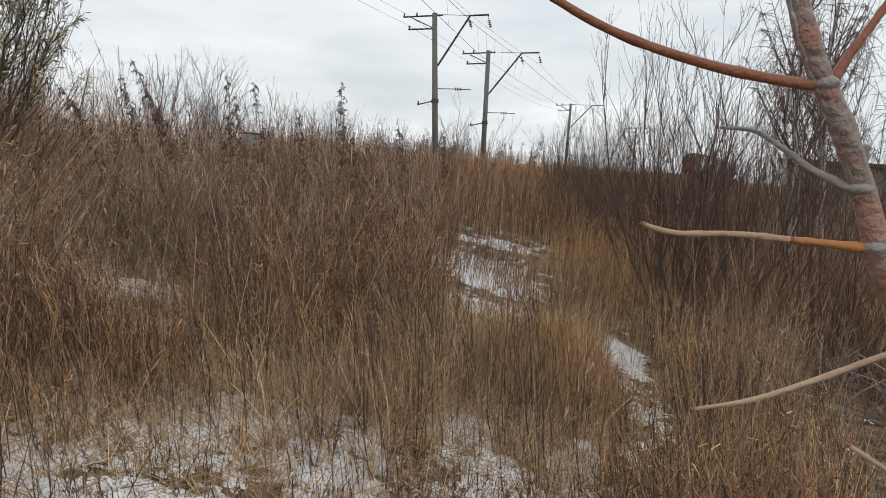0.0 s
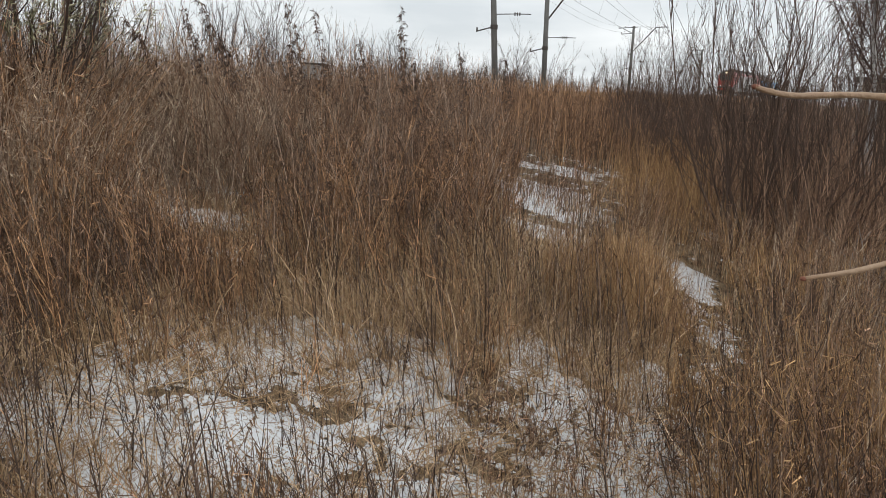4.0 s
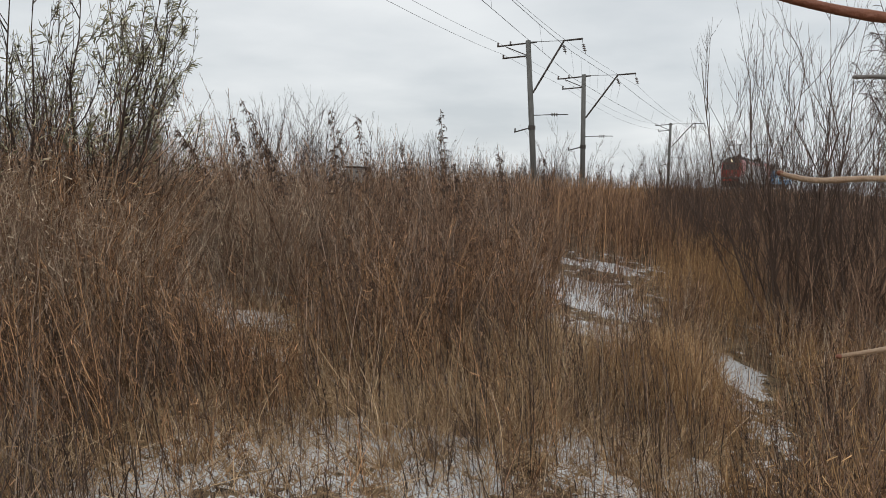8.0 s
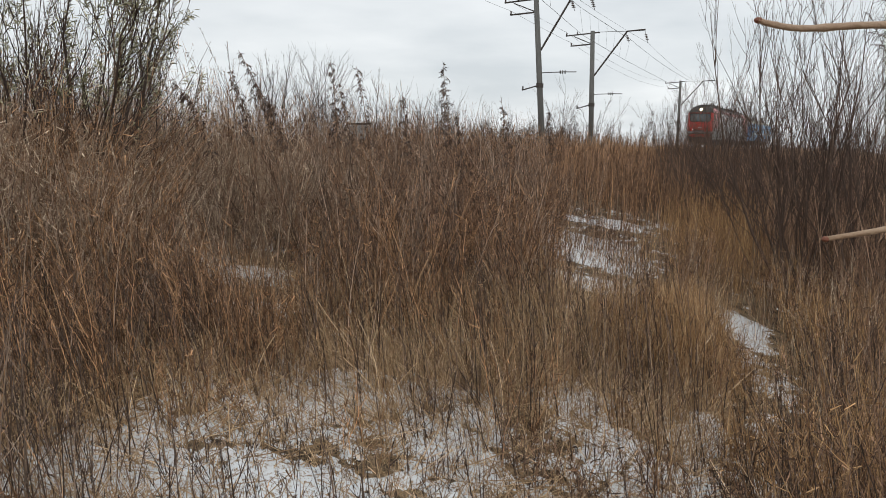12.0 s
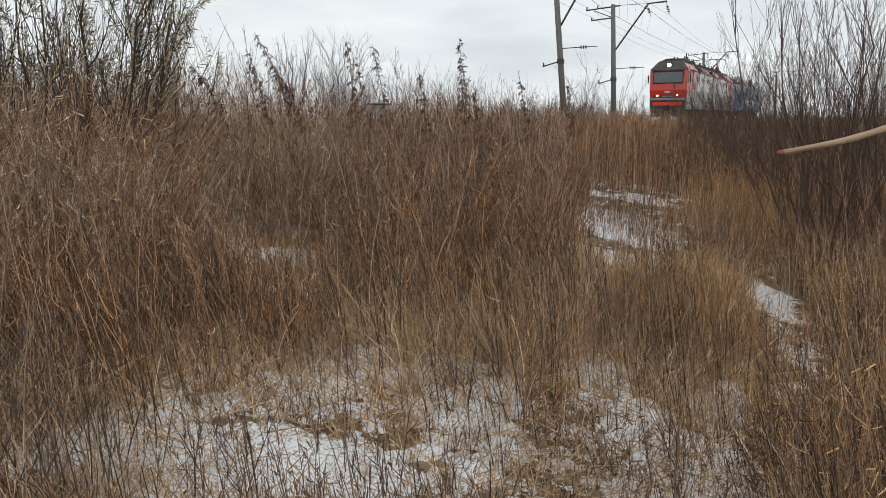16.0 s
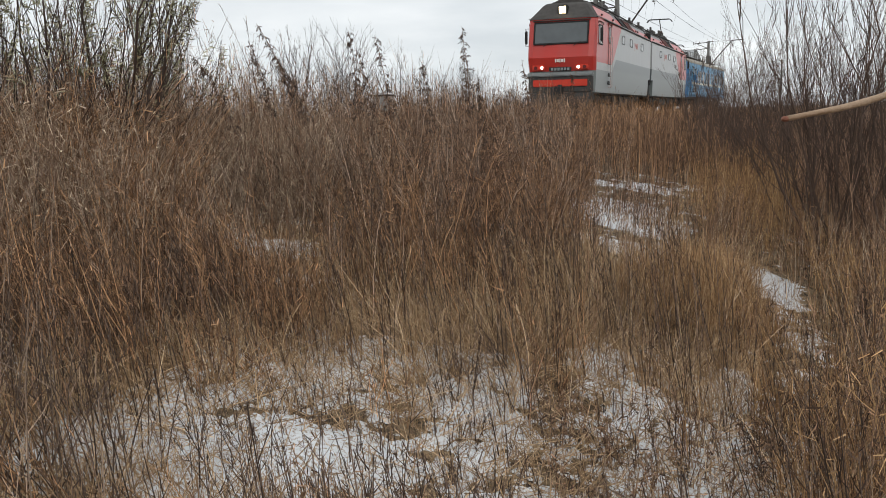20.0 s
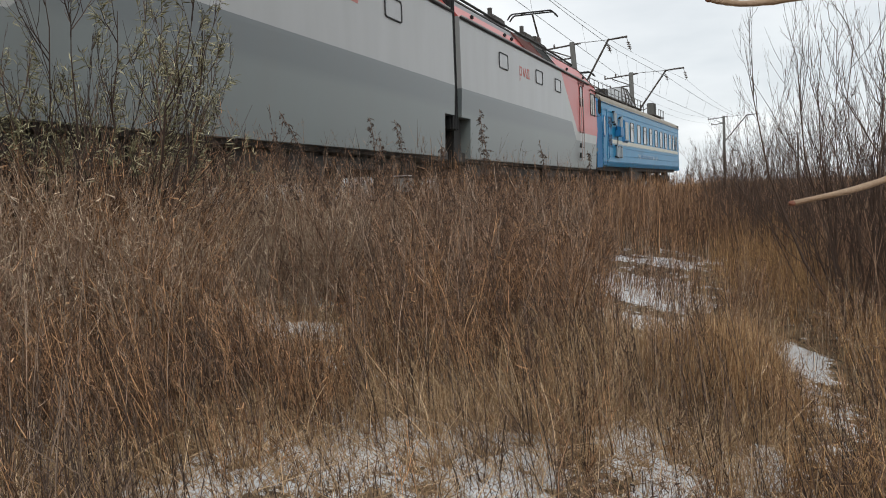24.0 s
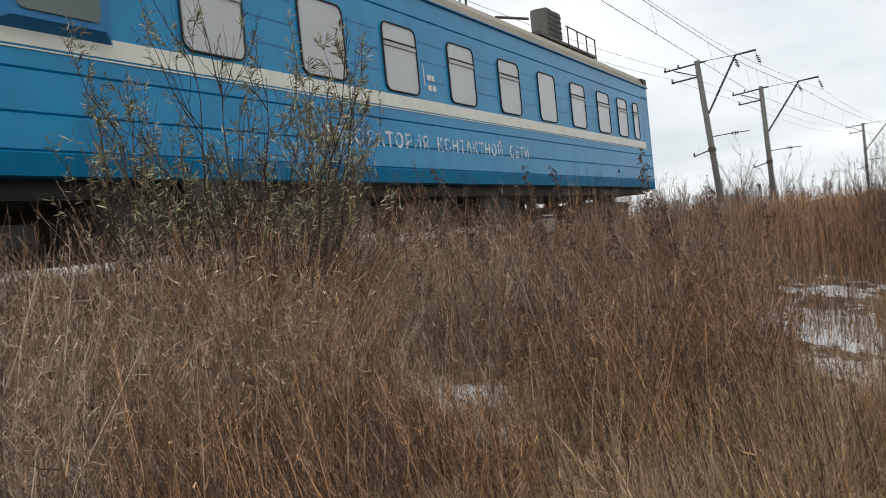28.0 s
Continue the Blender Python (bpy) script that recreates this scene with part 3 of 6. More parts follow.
# ---- weeds ----
def weed_field(name, base, height, mat, rng, label, thick=0.0028, shoots=9, shoot_size=0.16, sides=3, lean=0.10, bend=0.10, drift=(0.03, 0.0), lo=0.35, category="weeds", rise=1.2, droop=0.0, k=5, seeds=0.0, wobble=0.0):
    p = stems(base, height, lean, bend, k, rng, drift)
    if wobble:
        p[:, 1:] += rng.normal(0, wobble, (len(p), k - 1, 3)) * (1, 1, 0.3)
    r = thick * np.linspace(1.0, 0.35, k)[None] * rng.uniform(0.6, 1.4, len(p))[:, None]
    pieces = [strands(p, r, sides, rng)]
    if shoots:
        fine = 2 if shoot_size < 0.125 or thick > 0.0045 else 3
        q, length = sprays(p, height, shoots, lo, 1.0, shoot_size, rise, rng, k=fine, droop=droop)
        rq = np.outer(np.full(len(q), thick * 0.55), (1.0, 0.35) if fine == 2 else (1.0, 0.75, 0.3)) * rng.uniform(0.6, 1.3, len(q))[:, None]
        pieces.append(strands(q, rq, 2, rng))
        if seeds:
            tip = q[rng.uniform(0, 1, len(q)) < seeds, -1]
            way = rng.normal(0, 0.011, tip.shape)
            pods = np.stack([tip - way, tip + way], 1)
            pieces.append(strands(pods, np.outer(rng.uniform(0.6, 1.5, len(tip)) * thick * 0.9, (0.5, 1.0)), 2, rng))
    v, f = gathered(pieces)
    return quick_mesh(name, v, f, mat, label, category)


def near_eye(x, y):
    return np.hypot(x + 0.1, y) < 1.1


def clumpy(x, y, lo, hi, rng, scale=0.9, seed=0.0):
    """Stalk heights that swell and sink from clump to clump."""
    return (lo + (hi - lo) * patchy(x, y, scale, seed)) * rng.uniform(0.55, 1.20, len(x)) * (1 - 0.72 * low_growth(x, y))


def build_weeds():
    rng = np.random.default_rng(11)

    def tx(y):
        return -7.9 + (0.0262 * np.clip(y - 15, 0, 260)) ** 2

    def field(name, count, area, keep, low, high, mat, label, seed=0.0, scale=0.9, clump=0, tilt=0.10, spread=0.05, drift=(0.03, 0.0), **more):
        """Stalks over an area; clump: so many share a foot, a height and a lean."""
        if clump:
            c = np.repeat(scatter(count // clump, *area, rng, keep), clump, axis=0)
            own = np.repeat(np.clip(rng.normal(0, tilt, (len(c) // clump, 2)), -1.5 * tilt, 1.5 * tilt), clump, axis=0)
            swell = np.repeat(rng.uniform(0.72, 1.22, len(c) // clump), clump)
            x, y = c[:, 0] + rng.normal(0, spread, len(c)), c[:, 1] + rng.normal(0, spread, len(c))
            ok = (rng.uniform(0, 1, len(c)) < 0.35 + 0.65 * (keep(x, y) > 0.02)) & ~near_eye(x, y)
            b = np.stack([x, y, ground_zs(x, y) - 0.02], 1)[ok]
            h, way = clumpy(b[:, 0], b[:, 1], low, high, rng, scale, seed) * swell[ok], own[ok] + np.asarray(drift)
        else:
            b = scatter(count, *area, rng, keep)
            h, way = clumpy(b[:, 0], b[:, 1], low, high, rng, scale, seed), drift
        weed_field(name, b, h, mat, rng, label, drift=way, **more)

    def trackside(x, y):
        return np.clip((x - tx(y) - 1.75) / 0.5, 0, 1)

    # tall dark stand between the path and the railway
    def dark(x, y):
        k = np.clip((-0.9 - x) / 0.7, 0, 1) * trackside(x, y) * np.clip((y - 5.0 - 0.45 * (x + 2.5)) / 1.0, 0, 1)
        return k * (0.35 + 0.65 * patchy(x, y, 0.8, 1.0)) * (1 - bare(x, y)) * np.clip(1 - 0.55 * blob(x, y, -5.2, 7.0, 1.3, 3.0), 0, 1) * (1 - 0.7 * low_growth(x, y))
    field("tall_weeds", 9400, (-6.3, -0.4, 4.3, 16), dark, 0.82, 1.42, M_WEED_DARK, "dense dark brown dry weeds with fine side shoots", clump=7, tilt=0.17, drift=(-0.03, 0.0), shoots=17, thick=0.0034, shoot_size=0.135, rise=0.7, seeds=0.4, wobble=0.020, lo=0.25)
    field("rusty_weeds", 6200, (-6.3, -0.2, 5, 17), dark, 0.65, 1.25, M_WEED_RUST, "rust-brown dry weeds among the dark stand", seed=2.0, clump=9, tilt=0.2, shoots=13, thick=0.0030, shoot_size=0.135, rise=0.7, seeds=0.5, wobble=0.020, lo=0.25)
    far1 = lambda x, y: trackside(x, y) * np.clip((0.5 - x + 0.09 * (y - 15)) / 0.8, 0, 1) * (1 - bare(x, y)) * (0.4 + 0.6 * patchy(x, y, 0.5, 1.0))
    field("tall_weeds", 8000, (-6.5, 2.5, 15, 34), far1, 0.95, 1.40, M_WEED_DARK, "dense dark brown dry weeds farther along the embankment", scale=0.5, shoots=7, thick=0.0055, sides=2)
    field("rusty_weeds", 7600, (-6.5, 2.5, 15, 40), far1, 0.9, 1.28, M_WEED_RUST, "rust-brown dry weeds farther along the embankment", scale=0.5, seed=4.0, shoots=6, thick=0.0055, sides=2)
    field("rusty_weeds", 13000, (-7, 13, 32, 90), lambda x, y: trackside(x, y) * np.clip((1.8 + 0.12 * (y - 30) - x) / 2, 0, 1), 1.05, 1.5, M_WEED_RUST, "reddish brown dry weeds along the distant embankment", scale=0.3, shoots=4, thick=0.010, sides=2, k=3)
    field("rusty_weeds", 13000, (-5, 45, 85, 240), lambda x, y: trackside(x, y) * np.clip((tx(y) + 14 - x) / 4, 0, 1), 0.9, 1.5, M_WEED_RUST, "reddish brown dry weeds in the far distance", scale=0.2, shoots=3, thick=0.018, sides=2, k=3)
    # behind the railway
    field("grey_weeds", 6200, (-22, -9.5, 2, 90), lambda x, y: np.clip((tx(y) - 2.0 - x) / 0.8, 0, 1), 0.9, 1.9, M_WEED_GREY, "greyish brown dry weeds beyond the railway", scale=0.3, shoots=5, thick=0.008, sides=2, k=3)
    field("grey_weeds", 2600, (-14.5, -10.2, -6, 17), lambda x, y: (0.4 + 0.6 * patchy(x, y, 0.5, 2.0)), 1.3, 2.0, M_WEED_GREY, "tall dry growth on the bank beyond the railway", seed=28.0, scale=0.4, shoots=12, thick=0.008, sides=2, shoot_size=0.2, lo=0.2, k=4)
    # on the track's near shoulder, up to the train's underside
    field("rusty_weeds", 3600, (-6.2, -1.0, 8, 62), lambda x, y: trackside(x, y) * np.clip((tx(y) + 3.6 - x) / 0.6, 0, 1), 1.0, 1.55, M_WEED_RUST, "rust-brown weeds along the edge of the ballast", seed=33.0, scale=0.6, shoots=9, thick=0.0050, sides=2, shoot_size=0.15)
    field("tall_weeds", 1700, (-6.25, -4.3, 0.8, 9), lambda x, y: trackside(x, y) * np.clip((-4.3 - x) / 0.5, 0, 1), 0.85, 1.35, M_WEED_DARK, "dark dry weeds on the shoulder of the track", seed=5.0, shoots=12, thick=0.0032)
    field("pale_weeds", 5800, (-6.1, -3.3, 0.6, 9.5), lambda x, y: trackside(x, y) * np.clip((-3.3 - x) / 0.8, 0, 1) * (1 + 0.6 * blob(x, y, -4.1, 4.6, 0.7, 1.2)) * 0.9 * (1 - 0.9 * bare(x, y)) * (1 - 0.75 * low_growth(x, y)), 0.65, 1.15, M_WEED_PALE, "pale beige dry weeds on the shoulder of the track", seed=6.0, clump=8, tilt=0.16, shoots=12, shoot_size=0.12, rise=0.5, seeds=0.5, wobble=0.012, lo=0.25, thick=0.0030, drift=(0.06, 0.0))

    field("pale_weeds", 3000, (-5.6, -2.9, 3.4, 5.6), lambda x, y: blob(x, y, -4.2, 4.55, 0.85, 0.6), 0.85, 1.35, M_WEED_PALE, "pale beige dry weeds before the willow bush", seed=29.0, clump=8, tilt=0.16, shoots=12, shoot_size=0.12, rise=0.5, seeds=0.5, wobble=0.012, lo=0.25, thick=0.0030)

    field("pale_weeds", 4200, (-6.15, -3.2, 1.5, 8.5), lambda x, y: trackside(x, y) * (0.35 + 0.65 * patchy(x, y, 1.3, 4.4)) * np.clip((-3.2 - x) / 0.7, 0, 1) * (1 - 0.9 * bare(x, y)) * (1 - 0.6 * low_growth(x, y)), 0.75, 1.3, M_WEED_PALE, "tangled pale weeds below the railway shoulder", seed=34.0, clump=6, tilt=0.2, spread=0.09, shoots=12, shoot_size=0.15, rise=0.6, seeds=0.5, wobble=0.016, lo=0.25, thick=0.0028, drift=(0.02, 0.0))
    field("rusty_weeds", 1300, (-5.4, -3.2, 4.0, 5.4), lambda x, y: blob(x, y, -4.3, 4.75, 0.9, 0.4), 1.05, 1.5, M_WEED_RUST, "tall rust-brown weeds round the foot of the willow bush", seed=38.0, clump=7, tilt=0.15, spread=0.08, shoots=13, shoot_size=0.13, rise=0.6, seeds=0.5, wobble=0.012, lo=0.25, thick=0.0032)
    # leaning stalks on the near side
    def rust(x, y):
        return (np.clip((-0.5 - x) / 1.0, 0, 1) * np.clip((y - 1.6) / 0.6, 0, 1) * np.clip((7.5 - y) / 2, 0, 1) * (0.25 + 0.75 * patchy(x, y, 1.1, 3.0))
                * (1 - 0.97 * bare(x, y)) * (1 - 0.6 * low_growth(x, y)) * ~near_eye(x, y) * np.clip((x + 6.0) / 0.6, 0, 1))
    field("rusty_weeds", 5000, (-6, -0.4, 1.2, 7.5), rust, 0.50, 1.0, M_WEED_RUST, "rust-brown leaning dry weed stalks", seed=3.0, clump=10, tilt=0.16, spread=0.07, seeds=0.3, wobble=0.008, shoots=8, thick=0.0026, drift=(-0.17, -0.03), lean=0.18, shoot_size=0.15)
    left = lambda x, y: blob(x, y, -3.0, 3.9, 0.85, 1.0) * (1 - 0.6 * low_growth(x, y)) * ~near_eye(x, y)
    for name, mat, label, sd in (("rusty_weeds", M_WEED_RUST, "thick stand of rust-brown stalks leaning over", 26.0), ("tall_weeds", M_WEED_DARK, "thick stand of dark brown stalks leaning over", 27.0)):
        field(name, 1900, (-4.4, -2.0, 2.6, 5.6), left, 0.55, 0.95, mat, label, seed=sd, clump=10, tilt=0.14, spread=0.07, seeds=0.3, wobble=0.008, shoots=8, thick=0.0028, drift=(-0.17, -0.03), lean=0.16, shoot_size=0.13)
    field("grey_weeds", 3800, (-6.2, -1.0, 1.5, 9), lambda x, y: np.clip((-1.2 - x) / 1.5, 0, 1) * ~near_eye(x, y) * (1 - 0.9 * bare(x, y)) * (1 - 0.75 * low_growth(x, y)) * patchy(x, y, 0.9, 7.0), 0.7, 1.15, M_WEED_GREY, "pale grey thin dry stalks", seed=7.0,
          shoots=9, thick=0.0024, drift=(0.07, 0.0), lean=0.14)

    # golden grass on the right-hand slope
    def gold(x, y):
        return (np.clip((x + 0.85) / 0.7, 0, 1) * np.clip((0.18 * y + 0.75 - x) / 0.5, 0, 1) * ~near_eye(x, y) * (1 - 0.95 * bare(x, y)) * (1 - 0.6 * low_growth(x, y)) * (0.3 + 0.7 * patchy(x, y, 1.0, 5.0)) * np.clip(0.26 + 0.25 * (y - 4.0), 0.26, 1) * (1 - 0.7 * blob(x, y, -0.45, 6.8, 0.7, 1.9)) * (1 - 0.8 * blob(x, y, -0.05, 6.1, 0.5, 1.2)))
    field("golden_grass", 27000, (-1.0, 3.8, 1.5, 15), gold, 0.40, 0.85, M_GOLD, "golden brown dry grass on the slope", seed=8.0, scale=1.3, clump=14, tilt=0.12, spread=0.06, shoots=5, thick=0.0022, sides=2, drift=(-0.03, 0.0), lean=0.16, shoot_size=0.15, category="grass", k=4)
    def slope(x, y):
        return (np.clip((x + 0.85) / 0.5, 0, 1) * np.clip((0.18 * y + 0.75 - x) / 0.5, 0, 1) * ~near_eye(x, y) * (1 - 0.85 * bare(x, y)) * (0.25 + 0.75 * patchy(x, y, 1.3, 5.0)) * np.clip((y - 1.9) / 0.6, 0, 1) * (1 - 0.85 * blob(x, y, -0.05, 6.1, 0.5, 1.3)))
    field("slope_weeds", 1500, (-0.9, 2.2, 1.7, 3.9), slope, 0.50, 0.90, M_WEED_DARK, "dark thin weed stalks standing in snow", seed=31.0, scale=1.2, clump=6, tilt=0.12, spread=0.06, seeds=0.6, wobble=0.007, shoots=10, thick=0.0026, drift=(-0.04, 0.0), lean=0.13, shoot_size=0.14, lo=0.3)
    field("golden_grass", 2600, (0.2, 2.4, 1.9, 4.6), slope, 0.45, 0.85, M_GOLD, "thin golden dry grass standing on the near slope", seed=37.0, scale=1.2, clump=9, tilt=0.12, spread=0.06, seeds=0.4, wobble=0.008, shoots=8, thick=0.0023, drift=(-0.03, 0.0), lean=0.16, shoot_size=0.14, category="grass")
    field("slope_weeds", 2000, (-0.9, 2.2, 1.4, 9), slope, 0.55, 0.95, M_WEED_DARK, "thin brown weed stalks on the slope", seed=9.0, scale=1.2, clump=5, tilt=0.10, seeds=0.5, wobble=0.008, shoots=11, thick=0.0025, drift=(0.02, 0.0), lean=0.14)
    field("slope_weeds", 2200, (-0.9, 2.2, 1.4, 9), slope, 0.55, 0.95, M_WEED_PALE, "thin pale weed stalks on the slope", seed=10.0, scale=1.2, shoots=9, thick=0.0021, lean=0.14)
    field("golden_grass", 11000, (-1, 8, 14, 45), lambda x, y: np.clip((x + 0.8 - 0.06 * (y - 15)) / 0.6, 0, 1) * np.clip((1.9 + 0.1 * (y - 14) - x) / 1, 0, 1), 0.6, 1.05, M_GOLD, "golden brown dry grass farther along the path", scale=0.6, shoots=4, thick=0.0055, sides=2, category="grass", k=4)

    # pale straw in the foreground and along the bare spots
    def straw(x, y):
        k = bare(x, y)
        edge = np.clip(0.32 + 2.4 * k * (1 - k) + 0.42 * k, 0, 1)
        return edge * np.clip((10 - y) / 2, 0, 1) * ~near_eye(x, y) * (0.15 + 0.85 * patchy(x, y, 1.9, 9.0))
    field("straw_grass", 42000, (-3.6, 0.9, 1.3, 10), straw, 0.16, 0.56, M_STRAW, "pale straw-coloured dry grass poking through snow", seed=11.0, scale=1.8, clump=22, tilt=0.22, spread=0.045, shoots=0, thick=0.0022, sides=2, lean=0.42, bend=0.5, drift=(-0.15, -0.05), category="grass")
    field("straw_grass", 5000, (-3.4, -0.4, 4.4, 7.5), lambda x, y: 0.8 * (1 - bare(x, y)) * patchy(x, y, 1.2, 1.5), 0.3, 0.8, M_STRAW, "pale straw-coloured dry grass before the dark stand", seed=12.0, shoots=0, thick=0.0022, sides=2, lean=0.35, bend=0.4, drift=(-0.22, -0.05), category="grass")
    field("straw_grass", 20000, (-3.4, 0.6, 1.6, 5.6), lambda x, y: np.clip(0.9 * bare(x, y), 0.12, 0.8), 0.08, 0.30, M_STRAW, "short pale grass sticking out of the snow", seed=17.0, scale=3.0, shoots=0, thick=0.0019, sides=2, lean=0.5, bend=0.5, drift=(-0.2, -0.05), category="grass", k=3)
    field("straw_grass", 15000, (-1.7, 0.8, 4.4, 9.4), lambda x, y: 0.95 * blob(x, y, -0.5, 6.7, 0.8, 2.1) * (1 - 0.4 * bare(x, y)), 0.26, 0.62, M_STRAW, "pale beige grass between the snowy strips", seed=23.0, scale=1.6, clump=18, tilt=0.15, spread=0.05, shoots=0, thick=0.0024, sides=2, lean=0.25, bend=0.3, category="grass")
    # a tawny tuft by the path
    field("tawny_grass", 20000, (-1.2, 0.7, 5.4, 8.4), lambda x, y: blob(x, y, -0.12, 6.3, 0.48, 0.8), 0.42, 0.68, M_TAWNY, "dense tawny grass tuft beside the path", scale=2.0, shoots=4, thick=0.0022, sides=2, lean=0.14, category="grass")
    # along the path itself
    field("straw_grass", 13000, (-3.0, 0.3, 7.5, 17.5), lambda x, y: bare(x, y) * patchy(x, y, 1.7, 2.2) * np.clip((14.2 - y) / 1.5, 0.1, 1), 0.12, 0.42, M_STRAW, "short pale grass on the snowy path", seed=13.0, shoots=0, thick=0.0030, sides=2, lean=0.3, bend=0.4, category="grass")
    field("thin_stalks", 3900, (-3.0, 0.3, 7.5, 17.5), lambda x, y: bare(x, y) * np.clip((14.2 - y) / 1.5, 0.15, 1), 0.35, 0.8, M_WEED_DARK, "single thin dark stalks along the path", seed=13.0, shoots=6, thick=0.0030, lean=0.12)
    # broken bits of stalks and tufts over the snow
    field("snow_stubble", 9000, (-3.6, 1.6, 1.5, 5.4), lambda x, y: (0.25 + 0.75 * patchy(x, y, 2.2, 3.3)) * ~near_eye(x, y), 0.10, 0.42, M_WEED_GREY, "grey-brown broken stubble standing in snow", seed=35.0, scale=2.0, clump=9, tilt=0.25, spread=0.05, shoots=4, thick=0.0022, sides=2, lean=0.45, bend=0.4, drift=(-0.12, 0.0), shoot_size=0.25, category="grass", k=4)
    field("straw_grass", 15000, (-3.6, 0.2, 1.5, 5.2), lambda x, y: (0.2 + 0.8 * patchy(x, y, 1.6, 6.1)) * ~near_eye(x, y), 0.15, 0.50, M_STRAW, "pale straw tufts in thin snow", seed=36.0, scale=1.8, clump=20, tilt=0.25, spread=0.06, shoots=0, thick=0.0022, sides=2, lean=0.4, bend=0.5, drift=(-0.16, -0.04), category="grass")
    # sparse single stalks over the snow
    field("thin_stalks", 900, (-2.6, 0.9, 1.7, 4.2), lambda x, y: (0.3 + 0.7 * patchy(x, y, 1.7, 8.2)) * ~near_eye(x, y), 0.35, 0.75, M_SHRUB, "short dark dry stalks standing in the snow", seed=39.0, clump=4, tilt=0.2, spread=0.07, shoots=9, thick=0.0029, drift=(-0.12, 0.0), shoot_size=0.16)
    field("thin_stalks", 2500, (-3.4, 1.8, 1.5, 6.5), lambda x, y: (0.75 + 0.2 * (x > -0.7)) * ~near_eye(x, y), 0.45, 0.90, M_SHRUB, "single thin dark dry stalks", seed=14.0, shoots=8, thick=0.0031, drift=(-0.09, 0.0), shoot_size=0.13)
    # feathery stalks that top the stand
    field("plumed_weeds", 420, (-6.2, -1.8, 6.5, 16), lambda x, y: trackside(x, y) * np.clip((-1.8 - x) / 2.0, 0.05, 1), 1.20, 1.85, M_WEED_DARK, "taller plumed dry weeds above the stand", seed=15.0, clump=3, tilt=0.13, spread=0.12, shoots=34, thick=0.0036, shoot_size=0.055, lo=0.5, rise=2.6, drift=(-0.16, 0.0), k=8)
    field("plumed_weeds", 320, (-6.2, -3.6, 4.0, 9), lambda x, y: trackside(x, y), 1.0, 1.45, M_WEED_PALE, "taller plumed pale weeds by the track", seed=16.0, clump=3, tilt=0.15, shoots=34, thick=0.0032, shoot_size=0.06, lo=0.4, rise=2.2, drift=(-0.12, 0.0), k=8)
    field("branched_weeds", 900, (-6.2, -1.0, 6.0, 17), lambda x, y: trackside(x, y) * np.clip((-1.0 - x) / 1.5, 0.1, 1), 1.0, 1.55, M_WEED_GREY, "thin grey branched weeds rising out of the stand", seed=18.0, clump=4, tilt=0.14, spread=0.1, shoots=12, thick=0.0030, shoot_size=0.20, lo=0.45, rise=1.6, drift=(-0.05, 0.0), k=6)
    # long pale blades that arch over
    field("bent_blades", 220, (-3.4, 1.6, 3.6, 8.0), lambda x, y: 0.8 * ~near_eye(x, y), 0.3, 0.6, M_STRAW, "long pale bent grass blades", seed=19.0, shoots=0, thick=0.0032, sides=2, lean=0.35, bend=0.75, drift=(0.1, 0.0), category="grass", k=9)
    # reddish brush where the slope rises to the shrubs, taller towards them
    b = np.repeat(scatter(900, -1.6, 5.5, 8.0, 30, rng, lambda x, y: np.clip((x - np.interp(y, (7.5, 9.5, 12, 16, 22, 30), (1.3, 1.0, 0.75, 0.45, 0.1, -0.2))) / 0.7, 0, 1) * np.clip((0.26 - x / y) / 0.05, 0, 1) * (0.35 + 0.65 * patchy(x, y, 1.1, 2.5))), 5, axis=0)
    b[:, :2] += rng.normal(0, 0.13, (len(b), 2))
    b[:, 2] = ground_zs(b[:, 0], b[:, 1]) - 0.02
    tall = np.clip(1.15 + 0.55 * (b[:, 0] - np.interp(b[:, 1], (7.5, 9.5, 12, 16, 22, 30), (1.3, 1.0, 0.75, 0.45, 0.1, -0.2))), 1.0, 1.9) * rng.uniform(0.5, 1.12, len(b))
    weed_field("brushwood", b, tall, M_BRUSH, rng, "reddish brown brush of thin upright twigs", shoots=9, thick=0.0058, shoot_size=0.24, lo=0.2, rise=2.0, lean=0.16, category="shrub", k=5)
    # brown undergrowth in front of the shrubs
    b = np.repeat(scatter(620, 0.8, 3.6, 8.0, 14, rng, lambda x, y: np.clip((x - np.interp(y, (8, 9.5, 12, 14), (1.25, 1.0, 0.8, 0.6))) / 0.5, 0, 1) * (0.3 + 0.7 * patchy(x, y, 1.3, 6.5))), 6, axis=0)
    b[:, :2] += rng.normal(0, 0.12, (len(b), 2))
    b[:, 2] = ground_zs(b[:, 0], b[:, 1]) - 0.02
    weed_field("brushwood", b, rng.uniform(0.55, 1.45, len(b)), M_BRUSH, rng, "brown undergrowth of fine twigs among the shrubs", shoots=13, thick=0.0042, shoot_size=0.26, lo=0.2, rise=1.4, lean=0.24, category="shrub", k=5)
    # thinner growth behind and beside the viewer
    field("meadow_grass", 9000, (-5.8, 9, -9, 1.6), lambda x, y: 0.8 * (0.3 + 0.7 * patchy(x, y, 0.9, 4.0)), 0.25, 0.65, M_STRAW, "sparse dry grass around the viewer", seed=24.0, clump=12, tilt=0.2, spread=0.08, shoots=0, thick=0.004, sides=2, lean=0.3, bend=0.3, category="grass", k=3)
